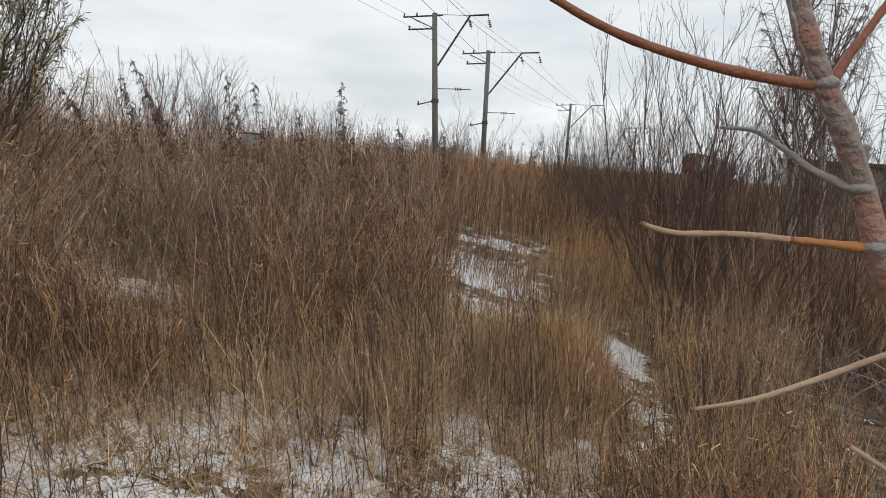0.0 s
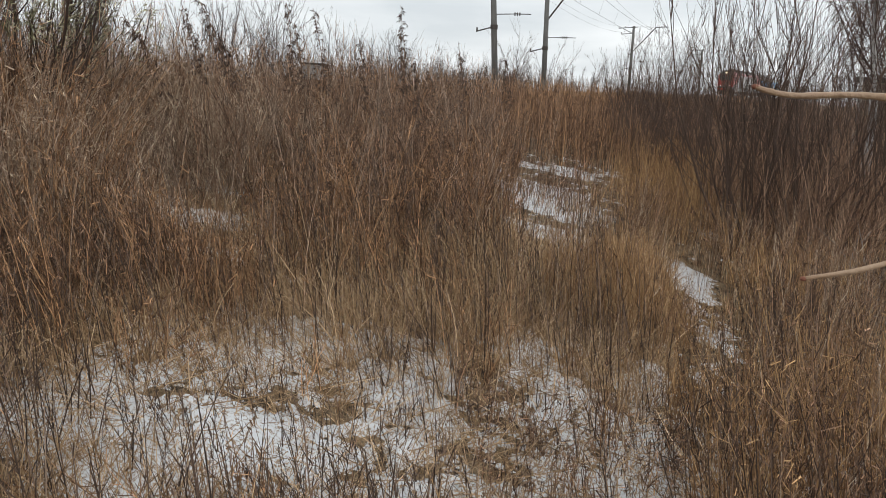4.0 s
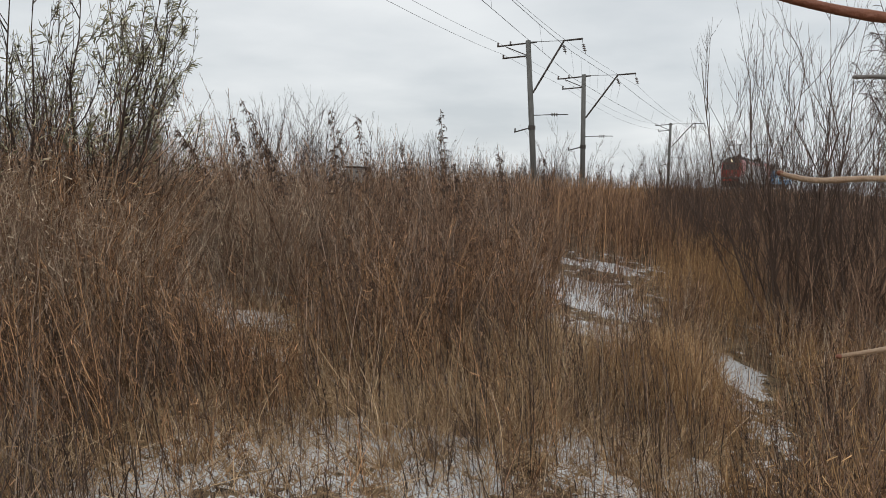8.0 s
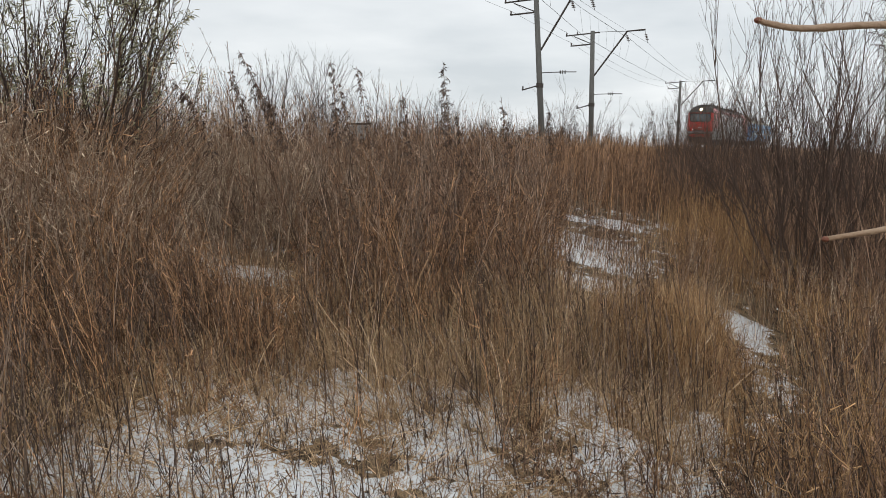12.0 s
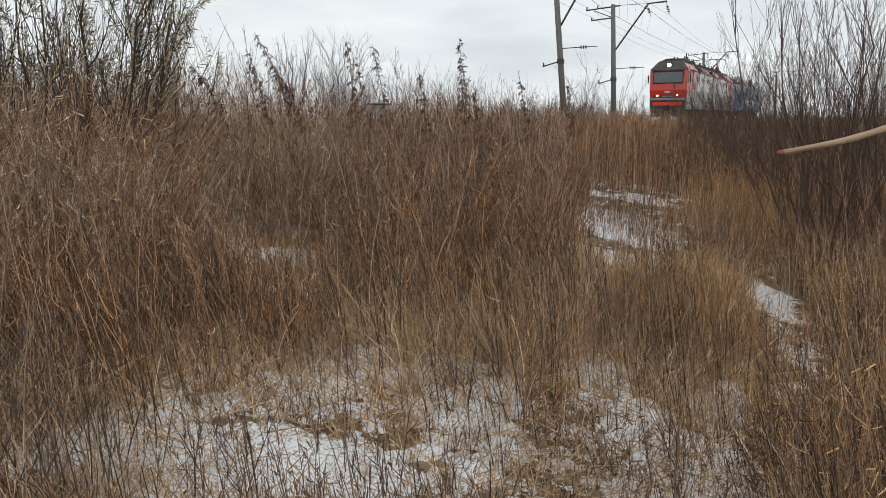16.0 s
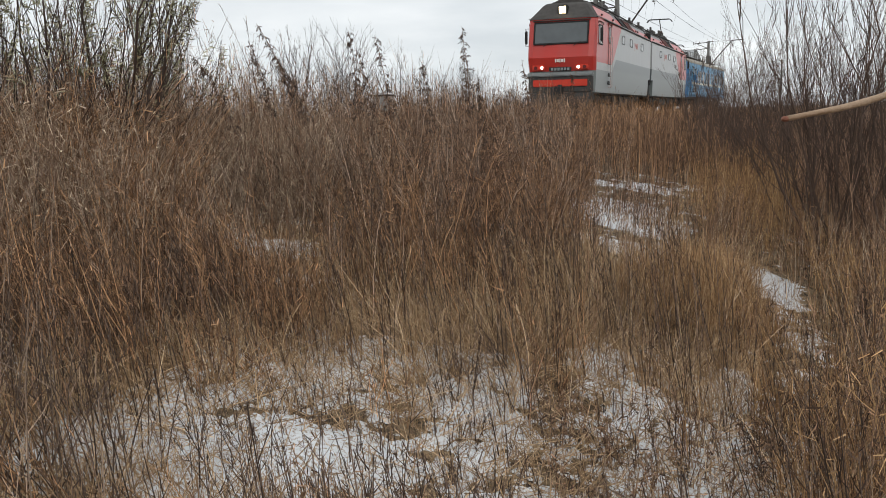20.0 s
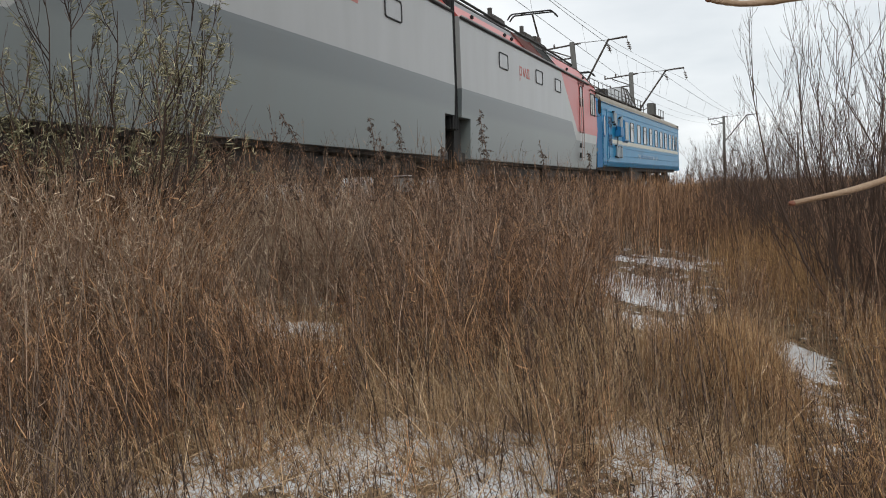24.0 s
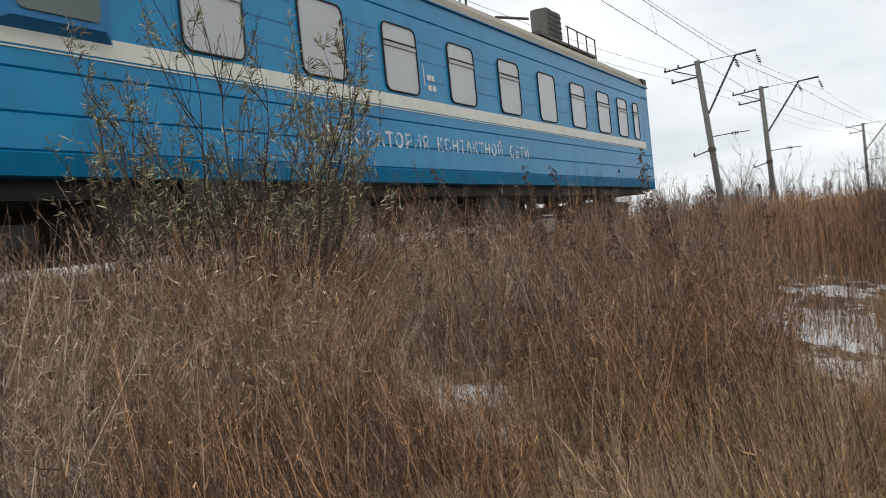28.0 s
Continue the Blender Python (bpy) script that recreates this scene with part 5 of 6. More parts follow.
# ---- railway ----
def build_track():
    ys = np.concatenate([np.arange(-120, 20, 10.0), np.arange(20, 240, 4.0)])
    for side in (-0.76, 0.76):
        root = empty("rail")
        prof = [(-0.066, -0.18), (0.066, -0.18), (0.066, -0.168), (0.012, -0.15), (0.012, -0.045), (0.036, -0.035), (0.036, 0.0), (-0.036, 0.0), (-0.036, -0.035), (-0.012, -0.045), (-0.012, -0.15), (-0.066, -0.168)]
        loops = [[(track_x(y) + side + px, y, track_z(y) + pz) for px, pz in prof] for y in ys]
        part("railhead", loft(bmesh.new(), loops), M_RAIL, root)
        band = [[(track_x(y) + side + px, y, track_z(y) + 0.003) for px in (-0.026, 0.026)] for y in ys]
        bm = bmesh.new()
        rows = [[bm.verts.new(p) for p in pair] for pair in band]
        for u, w in zip(rows, rows[1:]):
            bm.faces.new((u[0], u[1], w[1], w[0]))
        part("running_band", bm, M_POLISHED, root, "bright worn running band")
        tagged(root, "rusty brown steel rail on sleepers", "rail", "rails of the track", "structure")
    bm = bmesh.new()
    prof = [(-3.6, -1.0), (-1.9, -0.28), (1.9, -0.28), (2.9, -0.9), (2.9, -1.3), (-3.6, -1.3)]
    loft(bm, [[(track_x(y) + px, y, track_z(y) + pz) for px, pz in prof] for y in ys])
    ob = part("ballast_bed", bm, M_BALLAST, None)
    tagged(ob, "grey crushed-stone ballast bed dusted with snow", "ballast", "", "structure")
    v, q, n = [], [], 0
    cube = np.array([(x, y, z) for x in (-1.35, 1.35) for y in (-0.12, 0.12) for z in (-0.36, -0.18)])
    face = np.array([(0, 1, 3, 2), (4, 6, 7, 5), (0, 4, 5, 1), (2, 3, 7, 6), (0, 2, 6, 4), (1, 5, 7, 3)])
    for y in np.arange(-60, 180, 0.55):
        v.append(cube + (track_x(y), y, track_z(y)))
        q.append(face + n)
        n += 8
    quick_mesh("sleepers", np.concatenate(v), np.concatenate(q), M_SLEEPER, "concrete sleepers half buried in ballast", "sleepers", "stuff")


MASTS = [(-11.0, -9.0, -11.0, 8.7, -7.6), (-9.35, 51.3, -10.05, 8.75, -6.85), (-8.0, 62.6, -8.2, 8.2, -4.6), (-3.9, 114.7, -3.9, 8.7, 0.2), (6.6, 166.0, 6.6, 8.9, 10.8)]


def build_masts():
    for x0, y, x1, ztop, xarm in MASTS:
        root = empty("catenary_mast")
        z0 = ground_z(x0, y) - 0.1
        def on(z):
            return x0 + (x1 - x0) * (z - z0) / (ztop - z0)
        part("shaft", rodded((x0, y, z0), (x1, y, ztop), 0.19, 14, 0.15), M_CONCRETE, root, "grey weathered concrete shaft", smooth=True)
        part("footing", boxed((x0, y, z0 + 0.55), (0.55, 0.55, 1.1), 0.04), M_CONCRETE, root)
        # line brackets on the far side
        b = bmesh.new()
        pipe(b, [(on(ztop - 0.1) + 0.5, y, ztop - 0.1), (on(ztop) - 1.85, y, ztop - 0.32)], 0.05)
        b2 = part("bracket", b, M_STEEL, root, "steel line bracket")
        b = bmesh.new()
        pipe(b, [(on(ztop - 1) + 0.1, y, ztop - 0.88), (on(ztop) - 1.5, y, ztop - 1.02)], 0.05)
        pipe(b, [(on(ztop) - 1.3, y, ztop - 0.36), (on(ztop - 1) - 0.1, y, ztop - 0.86)], 0.035)
        b3 = part("bracket", b, M_STEEL, root, "steel line bracket")
        for bx, bz, who in ((on(ztop) - 1.8, ztop - 0.30, b2), (on(ztop) - 1.05, ztop - 0.22, b2), (on(ztop) - 1.45, ztop - 1.0, b3)):
            bm = rodded((bx, y, bz), (bx, y, bz + 0.2), 0.03, 8)
            for k in range(3):
                rod(bm, (bx, y, bz + 0.03 + 0.06 * k), (bx, y, bz + 0.07 + 0.06 * k), 0.065, 8, 0.04)
            part("insulator", bm, M_CERAMIC, who)
        # cantilever over the track
        elbow = (on(ztop) + (xarm - x1) * 0.66, y, ztop - 0.05)
        bm = pipe(bmesh.new(), [(on(ztop - 3.0) + 0.15, y, ztop - 3.05), elbow, (xarm, y, ztop + 0.04)], 0.06, 8)
        arm = part("cantilever", bm, M_STEEL, root, "bent steel cantilever arm")
        part("tie_rod", pipe(bmesh.new(), [(on(ztop) + 0.1, y, ztop - 0.08), elbow], 0.018), M_STEEL, root)
        for ix, iz, down in ((elbow[0] - 0.1, ztop - 0.1, 0.75), (xarm - 0.05, ztop, 0.85)):
            bm = rodded((ix, y, iz), (ix + 0.25, y, iz - down), 0.015, 6)
            for k in range(4):
                c = Vector((ix, y, iz)) + Vector((0.25, 0, -down)) * (0.35 + 0.13 * k)
                rod(bm, c + Vector((0, 0, 0.035)), c - Vector((0, 0, 0.02)), 0.05, 10, 0.12)
            part("insulator", bm, M_CERAMIC, arm, "string of disc insulators")
        # lower registration arm and side bracket
        bm = pipe(bmesh.new(), [(on(3.6) + 0.1, y, ztop - 4.35), (on(3.6) + 1.3, y, ztop - 4.3), (on(3.6) + 2.1, y, ztop - 4.3)], 0.028)
        for k in range(3):
            rod(bm, (on(3.6) + 1.15 + 0.14 * k, y, ztop - 4.31), (on(3.6) + 1.20 + 0.14 * k, y, ztop - 4.31), 0.10, 8)
        part("registration_arm", bm, M_STEEL, root, "thin steadying arm with insulator")
        bm = pipe(bmesh.new(), [(on(ztop - 5.1), y, ztop - 5.05), (on(ztop - 5.1) - 1.05, y, ztop - 5.35)], 0.04)
        rod(bm, (on(ztop - 5.1) - 1.0, y, ztop - 5.35), (on(ztop - 5.1) - 1.0, y, ztop - 5.12), 0.045, 8)
        part("side_bracket", bm, M_STEEL, root)
        bm = rodded((on(ztop - 5.1), y, ztop - 5.2), (on(ztop - 5.1), y, ztop - 4.95), 0.215, 14)
        part("clamp", bm, M_STEEL, root, "steel clamp band")
        tagged(root, "tall concrete catenary mast with steel arms beside the track", "mast", "catenary masts along the track")


def build_marker():
    """Squat trackside marker: a concrete post with a grey cabinet on top."""
    root = empty("trackside_marker")
    x, y = -5.6, 13.6
    z = ground_z(x, y)
    root.location = (x, y, z - 0.12)
    part("post", boxed((0, 0, 0.42), (0.16, 0.14, 0.84), 0.015), M_CONCRETE, root, "weathered concrete post")
    cab = part("cabinet", boxed((0.07, 0, 0.93), (0.28, 0.26, 0.23), 0.02), M_GALV, root, "grey metal cabinet")
    part("lid", boxed((0.06, 0, 1.06), (0.36, 0.30, 0.03), 0.01), M_LOCO_DARK, cab, "dark sheet lid")
    part("snow_cap", boxed((0.06, 0, 1.083), (0.28, 0.24, 0.018), 0.008), M_SNOW, cab, "thin cap of snow")
    for zz in (0.88, 0.98):
        part("bolt", rodded((0.15, -0.12, zz), (0.15, -0.145, zz), 0.018, 6), M_BLACK, cab)
    tagged(root, "grey metal cabinet on a concrete post beside the track", "marker post")


def build_shed():
    """Low plastered shed far beyond the scrub."""
    root = empty("shed")
    x, y = 13.2, 42.0
    root.location = (x, y, ground_z(x, y) - 0.05)
    root.rotation_euler[2] = radians(-14)
    part("wall", boxed((0, -2.6, 1.55), (9.0, 0.25, 3.1)), M_PLASTER, root, "stained beige plaster wall")
    part("wall", boxed((0, 2.6, 1.55), (9.0, 0.25, 3.1)), M_PLASTER, root, "stained beige plaster wall")
    for sx in (-4.38, 4.38):
        part("wall", boxed((sx, 0, 1.55), (0.24, 4.95, 3.1)), M_PLASTER, root, "stained beige plaster wall")
    part("roof", boxed((0, 0, 3.2), (9.6, 6.0, 0.2), 0.03), M_ROOF_DARK, root, "dark flat roof")
    for wx in (-2.6, 0.4, 3.0):
        fr = part("window", boxed((wx, -2.74, 1.8), (1.1, 0.05, 0.9), 0.02), M_LOCO_DARK, root)
        part("pane", boxed((wx, -2.775, 1.8), (0.95, 0.02, 0.75)), M_GLASS, fr)
    tagged(root, "low beige shed with a dark flat roof beyond scrub", "shed")


def sagging(points, r, sag):
    pts = []
    for a, b in zip(points, points[1:]):
        a, b = Vector(a), Vector(b)
        for k in range(12):
            t = k / 12
            p = a.lerp(b, t)
            p.z -= sag * 4 * t * (1 - t) * min(1.0, ((b - a).length / 60) ** 2)
            pts.append(p)
    pts.append(Vector(points[-1]))
    return pipe(bmesh.new(), pts, r, 5), pts


def build_wires():
    m = MASTS
    line = empty("overhead_line")
    heads = [(-7.9, -9.0, 8.15), (-7.5, 51.3, 8.1), (-5.6, 62.6, 7.6), (-1.2, 114.7, 8.1), (9.4, 166.0, 8.3)]
    bm, carry = sagging(heads, 0.013, 0.55)
    part("messenger_wire", bm, M_WIRE, line, "dark carrying wire")
    bm, touch = sagging([(-7.95, -9.0, 6.75), (-7.25, 51.3, 6.5), (-5.9, 62.6, 6.2), (-1.5, 114.7, 6.5), (9.0, 166.0, 6.9)], 0.011, 0.03)
    part("contact_wire", bm, M_WIRE, line, "taut contact wire")
    for k, (a, b) in enumerate(zip(carry, touch)):
        if k % 2 == 0:
            part("dropper", rodded(b, a, 0.005, 5), M_WIRE, line)
    tagged(line, "overhead contact line above the track", "overhead line")
    for points, label in (([(xt - 1.8, y, z - 0.08) for _, y, xt, z, _ in m], "thin line wire on the outer bracket"),
                          ([(xt - 1.45, y, z - 0.8) for _, y, xt, z, _ in m], "thin line wire on the lower bracket"),
                          ([(xa + 0.2, y, z - 0.85) for _, y, _, z, xa in m], "thin feeder wire at the arm ends")):
        tagged(part("line_wire", sagging(points, 0.008, 0.9)[0], M_WIRE, None), label, "wire", "wires on the masts")


# ---- train ----
def wheelset(parent, y, r=0.6):
    w = part("wheelset", rodded((-0.85, 0, 0), (0.85, 0, 0), 0.09, 12), M_STEEL, parent, "steel axle with two wheels")
    for s in (-1, 1):
        bm = rodded((s * 0.72, 0, 0), (s * 0.86, 0, 0), r, 28)
        rod(bm, (s * 0.69, 0, 0), (s * 0.73, 0, 0), r + 0.03, 28)
        for k in range(5):
            a = 2 * math.pi * k / 5
            box(bm, (s * 0.865, 0.55 * r * math.cos(a), 0.55 * r * math.sin(a)), (0.02, 0.09, 0.09))
        part("wheel", bm, M_STEEL, w)
    w.location = (0, y, r)
    WHEELS.append((w, y, r))
    return w


def bogie(parent, y, base, r):
    b = bmesh.new()
    for s in (-1, 1):
        box(b, (s * 1.02, y, r + 0.12), (0.16, base + 1.5, 0.22), 0.03)
        for e in (-1, 1):
            box(b, (s * 1.02, y + e * base / 2, r), (0.26, 0.36, 0.36), 0.04)
            rod(b, (s * 1.05, y + e * 0.45, r + 0.1), (s * 1.05, y + e * 0.45, r + 0.6), 0.12, 10)
    box(b, (0, y, r + 0.15), (2.0, 0.4, 0.25), 0.03)
    part("bogie", b, M_LOCO_DARK, parent, "grimy black bogie frame")
    for e in (-1, 1):
        wheelset(parent, y + e * base / 2, r)


WHEELS = []


def outline(w, yf, yb, c):
    """A plan outline with rounded front corners, open to any height."""
    return [(-w, yb), (-w, yf + c), (-w + 0.3 * c, yf + 0.3 * c), (-w + c, yf), (0, yf - 0.05), (w - c, yf), (w - 0.3 * c, yf + 0.3 * c), (w, yf + c), (w, yb)]


def loco_section(name, label, lit):
    """One half of the locomotive. Cab towards -y; origin at its middle on the rail head."""
    root = empty(name)
    rows = [(1.48, -8.42, 7.62, 0.25, 0.95), (1.52, -8.46, 7.62, 0.28, 1.9)]
    bm = bmesh.new()
    loft(bm, [[(x, y, z) for x, y in outline(w, yf, yb, c)] for w, yf, yb, c, z in rows])
    rows = [(1.52, -8.46, 8.26, 0.28, 1.9), (1.55, -8.62, 8.26, 0.30, 2.5), (1.55, -8.28, 8.26, 0.28, 4.15), (1.50, -8.20, 8.26, 0.28, 4.26), (1.06, -7.70, 8.26, 0.25, 4.82), (0.95, -7.55, 8.26, 0.25, 4.90)]
    loft(bm, [[(x, y, z) for x, y in outline(w, yf, yb, c)] for w, yf, yb, c, z in rows])
    bmesh.ops.recalc_face_normals(bm, faces=bm.faces)
    part("body", bm, M_LIVERY, root, "faded red cab and grey banded body sides")
    # black cab roof cap, following the chamfer
    cap = [(1.565, -8.30, -7.95, 0.28, 4.19), (1.515, -8.23, -7.9, 0.28, 4.28), (1.075, -7.74, -7.1, 0.25, 4.84), (0.965, -7.60, -6.9, 0.25, 4.94), (0.80, -7.3, -6.9, 0.1, 4.96)]
    bm = bmesh.new()
    loft(bm, [[(x, y, z) for x, y in outline(w, yf, yb, c)] for w, yf, yb, c, z in cap])
    part("cab_roof", bm, M_ROOF_DARK, root, "sooty black cab roof")
    part("roof", prism(bmesh.new(), [(1.04, 4.86), (0.86, 5.02), (0.45, 5.16), (0, 5.21), (-0.45, 5.16), (-0.86, 5.02), (-1.04, 4.86)], -6.9, 8.2), M_ROOF_DARK, root, "grimy dark arched roof")
    for x in (-0.95, 0.95):
        part("roof_pipe", pipe(bmesh.new(), smooth_line([(x, -6.5, 5.00), (x * 0.97, -2.0, 5.06), (x, 3.0, 5.02), (x, 7.9, 5.04)], 6), 0.035), M_BLACK, root, "sooty pipe along the roof")
    # roof side edge: rain gutter pipe and conduit
    for s in (-1, 1):
        part("gutter", pipe(bmesh.new(), [(s * 1.57, -6.6, 4.2), (s * 1.57, 8.25, 4.2)], 0.028), M_BLACK, root, "dark conduit along the roof edge")
        for y0, y1, mat, tell in ((0.35, 2.3, M_GRILLE, "reddish louvred grille"), (-1.35, 0.2, M_BLACK, "dark open ventilation bay")):
            g = bmesh.new()
            for k in range(9):
                t = (k + 0.5) / 9
                x, z = 1.50 - 0.44 * t, 4.28 + 0.54 * t
                box(g, (s * (x + 0.02), (y0 + y1) / 2, z), (0.03, y1 - y0, 0.03))
            for yy in (y0, y1):
                box(g, (s * 1.31, yy, 4.55), (0.05, 0.05, 0.74), 0, Matrix.Rotation(radians(s * -38), 4, "Y"))
            gr = part("roof_grille", g, mat, root, tell)
            part("backing", boxed((s * 1.278, (y0 + y1) / 2, 4.55), (0.02, y1 - y0, 0.70), 0, Matrix.Rotation(radians(s * -38), 4, "Y")), M_BLACK, gr)
        part("ledge", boxed((s * 1.545, 0.0, 4.26), (0.05, 16.2, 0.03)), M_LOCO_LIGHT, root)
        for yy in (-6.4, -3.6, 3.4, 4.1, 6.9):
            part("eyelet", boxed((s * 1.40, yy, 4.45), (0.08, 0.10, 0.10), 0.02), M_BLACK, root)
        # square side windows
        for y0 in (-1.88, 0.60, 4.4):
            o = round_rect(y0, y0 + 0.82, 3.42, 3.84, 0.07)
            i = round_rect(y0 + 0.024, y0 + 0.796, 3.444, 3.816, 0.06)
            fr = part("window", ring_plate(bmesh.new(), o, i, 1.551 if s > 0 else -1.551, s * 0.02), M_RUBBER, root, "small square window with black rubber seal")
            part("pane", plate_loop(bmesh.new(), i, s * 1.545, 0.012, s), M_PANE_GREY, fr, "pane painted over in grey")
        # cab side window, mirror, door and rails
        o = round_rect(-7.84, -6.92, 3.05, 3.92, 0.06)
        i = round_rect(-7.80, -6.96, 3.09, 3.88, 0.05)
        fr = part("cab_window", ring_plate(bmesh.new(), o, i, s * 1.551, s * 0.02), M_RUBBER, root, "cab side window")
        part("pane", plate_loop(bmesh.new(), i, s * 1.546, 0.012, s), M_GLASS, fr)
        part("sash", boxed((s * 1.562, -7.42, 3.485), (0.025, 0.10, 0.78)), M_WHITE, fr, "pale sliding sash")
        part("curtain", boxed((s * 1.556, -7.08, 3.485), (0.012, 0.18, 0.76)), M_WHITE, fr, "pale curtain edge")
        mir = part("mirror", boxed((s * 1.72, -7.98, 3.46), (0.12, 0.10, 0.60), 0.03), M_BLACK, root, "black rear-view mirror")
        part("bracket", pipe(bmesh.new(), [(s * 1.54, -7.98, 3.84), (s * 1.74, -7.98, 3.84), (s * 1.74, -7.98, 3.08), (s * 1.54, -7.98, 3.08)], 0.018), M_STEEL, mir)
        o, i = round_rect(-5.53, -4.85, 2.25, 4.10, 0.05), round_rect(-5.49, -4.89, 2.29, 4.06, 0.04)
        dr = part("door", ring_plate(bmesh.new(), o, i, s * 1.55, s * 0.012), M_GRILLE, root, "cab side door")
        oo, ii = round_rect(-5.40, -4.98, 3.22, 4.00, 0.14), round_rect(-5.37, -5.01, 3.25, 3.97, 0.12)
        dw = part("door_window", ring_plate(bmesh.new(), oo, ii, s * 1.551, s * 0.018), M_RUBBER, dr)
        part("pane", plate_loop(bmesh.new(), ii, s * 1.546, 0.012, s), M_PANE_GREY, dw)
        for yy in (-5.30, -4.88):
            part("handrail", pipe(bmesh.new(), [(s * 1.53, yy, 3.58), (s * 1.62, yy, 3.54), (s * 1.62, yy, 1.25), (s * 1.53, yy, 1.2)], 0.020), M_RAIL_FADED, root, "long faded red handrail beside the cab door")
        part("rain_strip", pipe(bmesh.new(), [(s * 1.57, -5.62, 4.02), (s * 1.58, -5.56, 4.15), (s * 1.58, -4.82, 4.15), (s * 1.57, -4.76, 4.02)], 0.022), M_GRILLE, root, "dark red rain strip over the door")
        part("rain_strip", pipe(bmesh.new(), [(s * 1.57, -7.98, 3.97), (s * 1.58, -7.92, 4.05), (s * 1.58, -6.86, 4.05), (s * 1.57, -6.80, 3.97)], 0.022), M_GRILLE, root, "dark red rain strip over the cab window")
        for zz in (1.42, 1.80):
            st = part("step", boxed((s * 1.50, -5.19, zz), (0.07, 0.40, 0.19), 0.02), M_BLACK, root, "recessed black foot step")
            part("tread", boxed((s * 1.56, -5.19, zz - 0.08), (0.10, 0.36, 0.02)), M_STEEL, st)
        # sign on the side: plain red strokes
        lg = bmesh.new()
        for yy, zz, sy, sz, tilt in ((-0.0, 3.50, 0.05, 0.42, 0), (0.10, 3.68, 0.22, 0.05, 0), (0.20, 3.58, 0.05, 0.22, 0), (0.10, 3.47, 0.2, 0.05, 0), (0.40, 3.56, 0.06, 0.26, 20), (0.55, 3.58, 0.06, 0.28, -20), (0.68, 3.56, 0.06, 0.26, 20),
                                 (0.82, 3.58, 0.05, 0.28, 0), (0.90, 3.70, 0.2, 0.05, 0), (1.0, 3.58, 0.05, 0.28, 0), (0.90, 3.46, 0.3, 0.05, 0)):
            box(lg, (s * 1.553, 2.2 + (yy if s > 0 else 1.0 - yy), zz), (0.006, sy, sz), 0, Matrix.Rotation(radians(s * tilt), 4, "X"))
        part("emblem", lg, M_EMBLEM, root, "faded red emblem strokes on grey paint")
    # windscreen
    tilt = Matrix.Rotation(radians(-12.5), 4, "X")
    fr = bmesh.new()
    zc, yc = 3.56, -8.46
    for dz in (-0.47, 0.47):
        box(fr, Vector((0, yc, zc)) + tilt.to_3x3() @ Vector((0, 0, dz)), (2.44, 0.06, 0.07), 0.01, tilt)
    for dx in (-1.20, 1.20):
        box(fr, (dx, yc, zc), (0.07, 0.06, 0.98), 0.01, tilt)
    ws = part("windscreen", fr, M_RUBBER, root, "wide windscreen in a black frame")
    part("pane", boxed((0, yc + 0.0, zc), (2.38, 0.03, 0.90), 0, tilt), M_GLASS, ws)
    for x in (-0.75, 0.6):
        part("wiper", pipe(bmesh.new(), [(x, -8.64, 2.98), (x + 0.12, -8.62, 3.08), (x + 0.3, -8.59, 3.15)], 0.018), M_BLACK, root)
    part("visor", boxed((0, -8.34, 4.12), (2.6, 0.14, 0.05), 0.01), M_ROOF_DARK, root)
    # top headlight
    hl = part("headlight", boxed((0, -8.02, 4.58), (0.46, 0.36, 0.44), 0.05), M_BLACK, root, "square roof headlight, lit")
    part("lens", boxed((0, -8.21, 4.58), (0.30, 0.03, 0.30), 0.02), M_LAMP if lit else M_GLASS, hl)
    # lower lamp clusters
    for s in (-1, 1):
        lc = part("lamp_cluster", boxed((s * 0.98, -8.60, 2.06), (0.60, 0.12, 0.24), 0.04), M_LOCO_RED, root)
        part("lens", rodded((s * 0.82, -8.65, 2.06), (s * 0.82, -8.68, 2.06), 0.062, 16), M_LAMP_LOW if lit else M_GLASS, lc, "lit white headlight" if lit else "")
        part("tail_lens", rodded((s * 1.10, -8.65, 2.06), (s * 1.10, -8.68, 2.06), 0.08, 16), M_RED_LENS, lc)
    em = bmesh.new()
    for k, (x, w2) in enumerate(((-0.2, 0.05), (-0.1, 0.10), (0.0, 0.05), (0.1, 0.10), (0.2, 0.05))):
        box(em, (x, -8.645, 2.36), (w2, 0.012, 0.13 if k % 2 else 0.17))
    part("emblem", em, M_WHITE, root, "pale emblem strokes on the nose")
    pl = part("number_panel", boxed((0, -8.58, 1.99), (1.0, 0.05, 0.17), 0.01), M_BLACK, root)
    bars = bmesh.new()
    for k in range(6):
        box(bars, (-0.36 + 0.145 * k, -8.61, 1.99), (0.10, 0.012, 0.12))
    part("number_bars", bars, M_LOCO_GREY, pl)
    # buffer beam, red bar, skirt and coupler
    part("nose_ledge", boxed((0, -8.58, 1.76), (2.98, 0.20, 0.18), 0.04), M_LOCO_GREY, root, "grey ledge under the lamps")
    part("beam", boxed((0, -8.50, 1.32), (2.90, 0.22, 0.70), 0.03), M_LOCO_DARK, root)
    part("red_bar", boxed((0, -8.64, 1.38), (2.45, 0.05, 0.30), 0.02), M_LOCO_RED, root, "bright red bar across the nose")
    sk = bmesh.new()
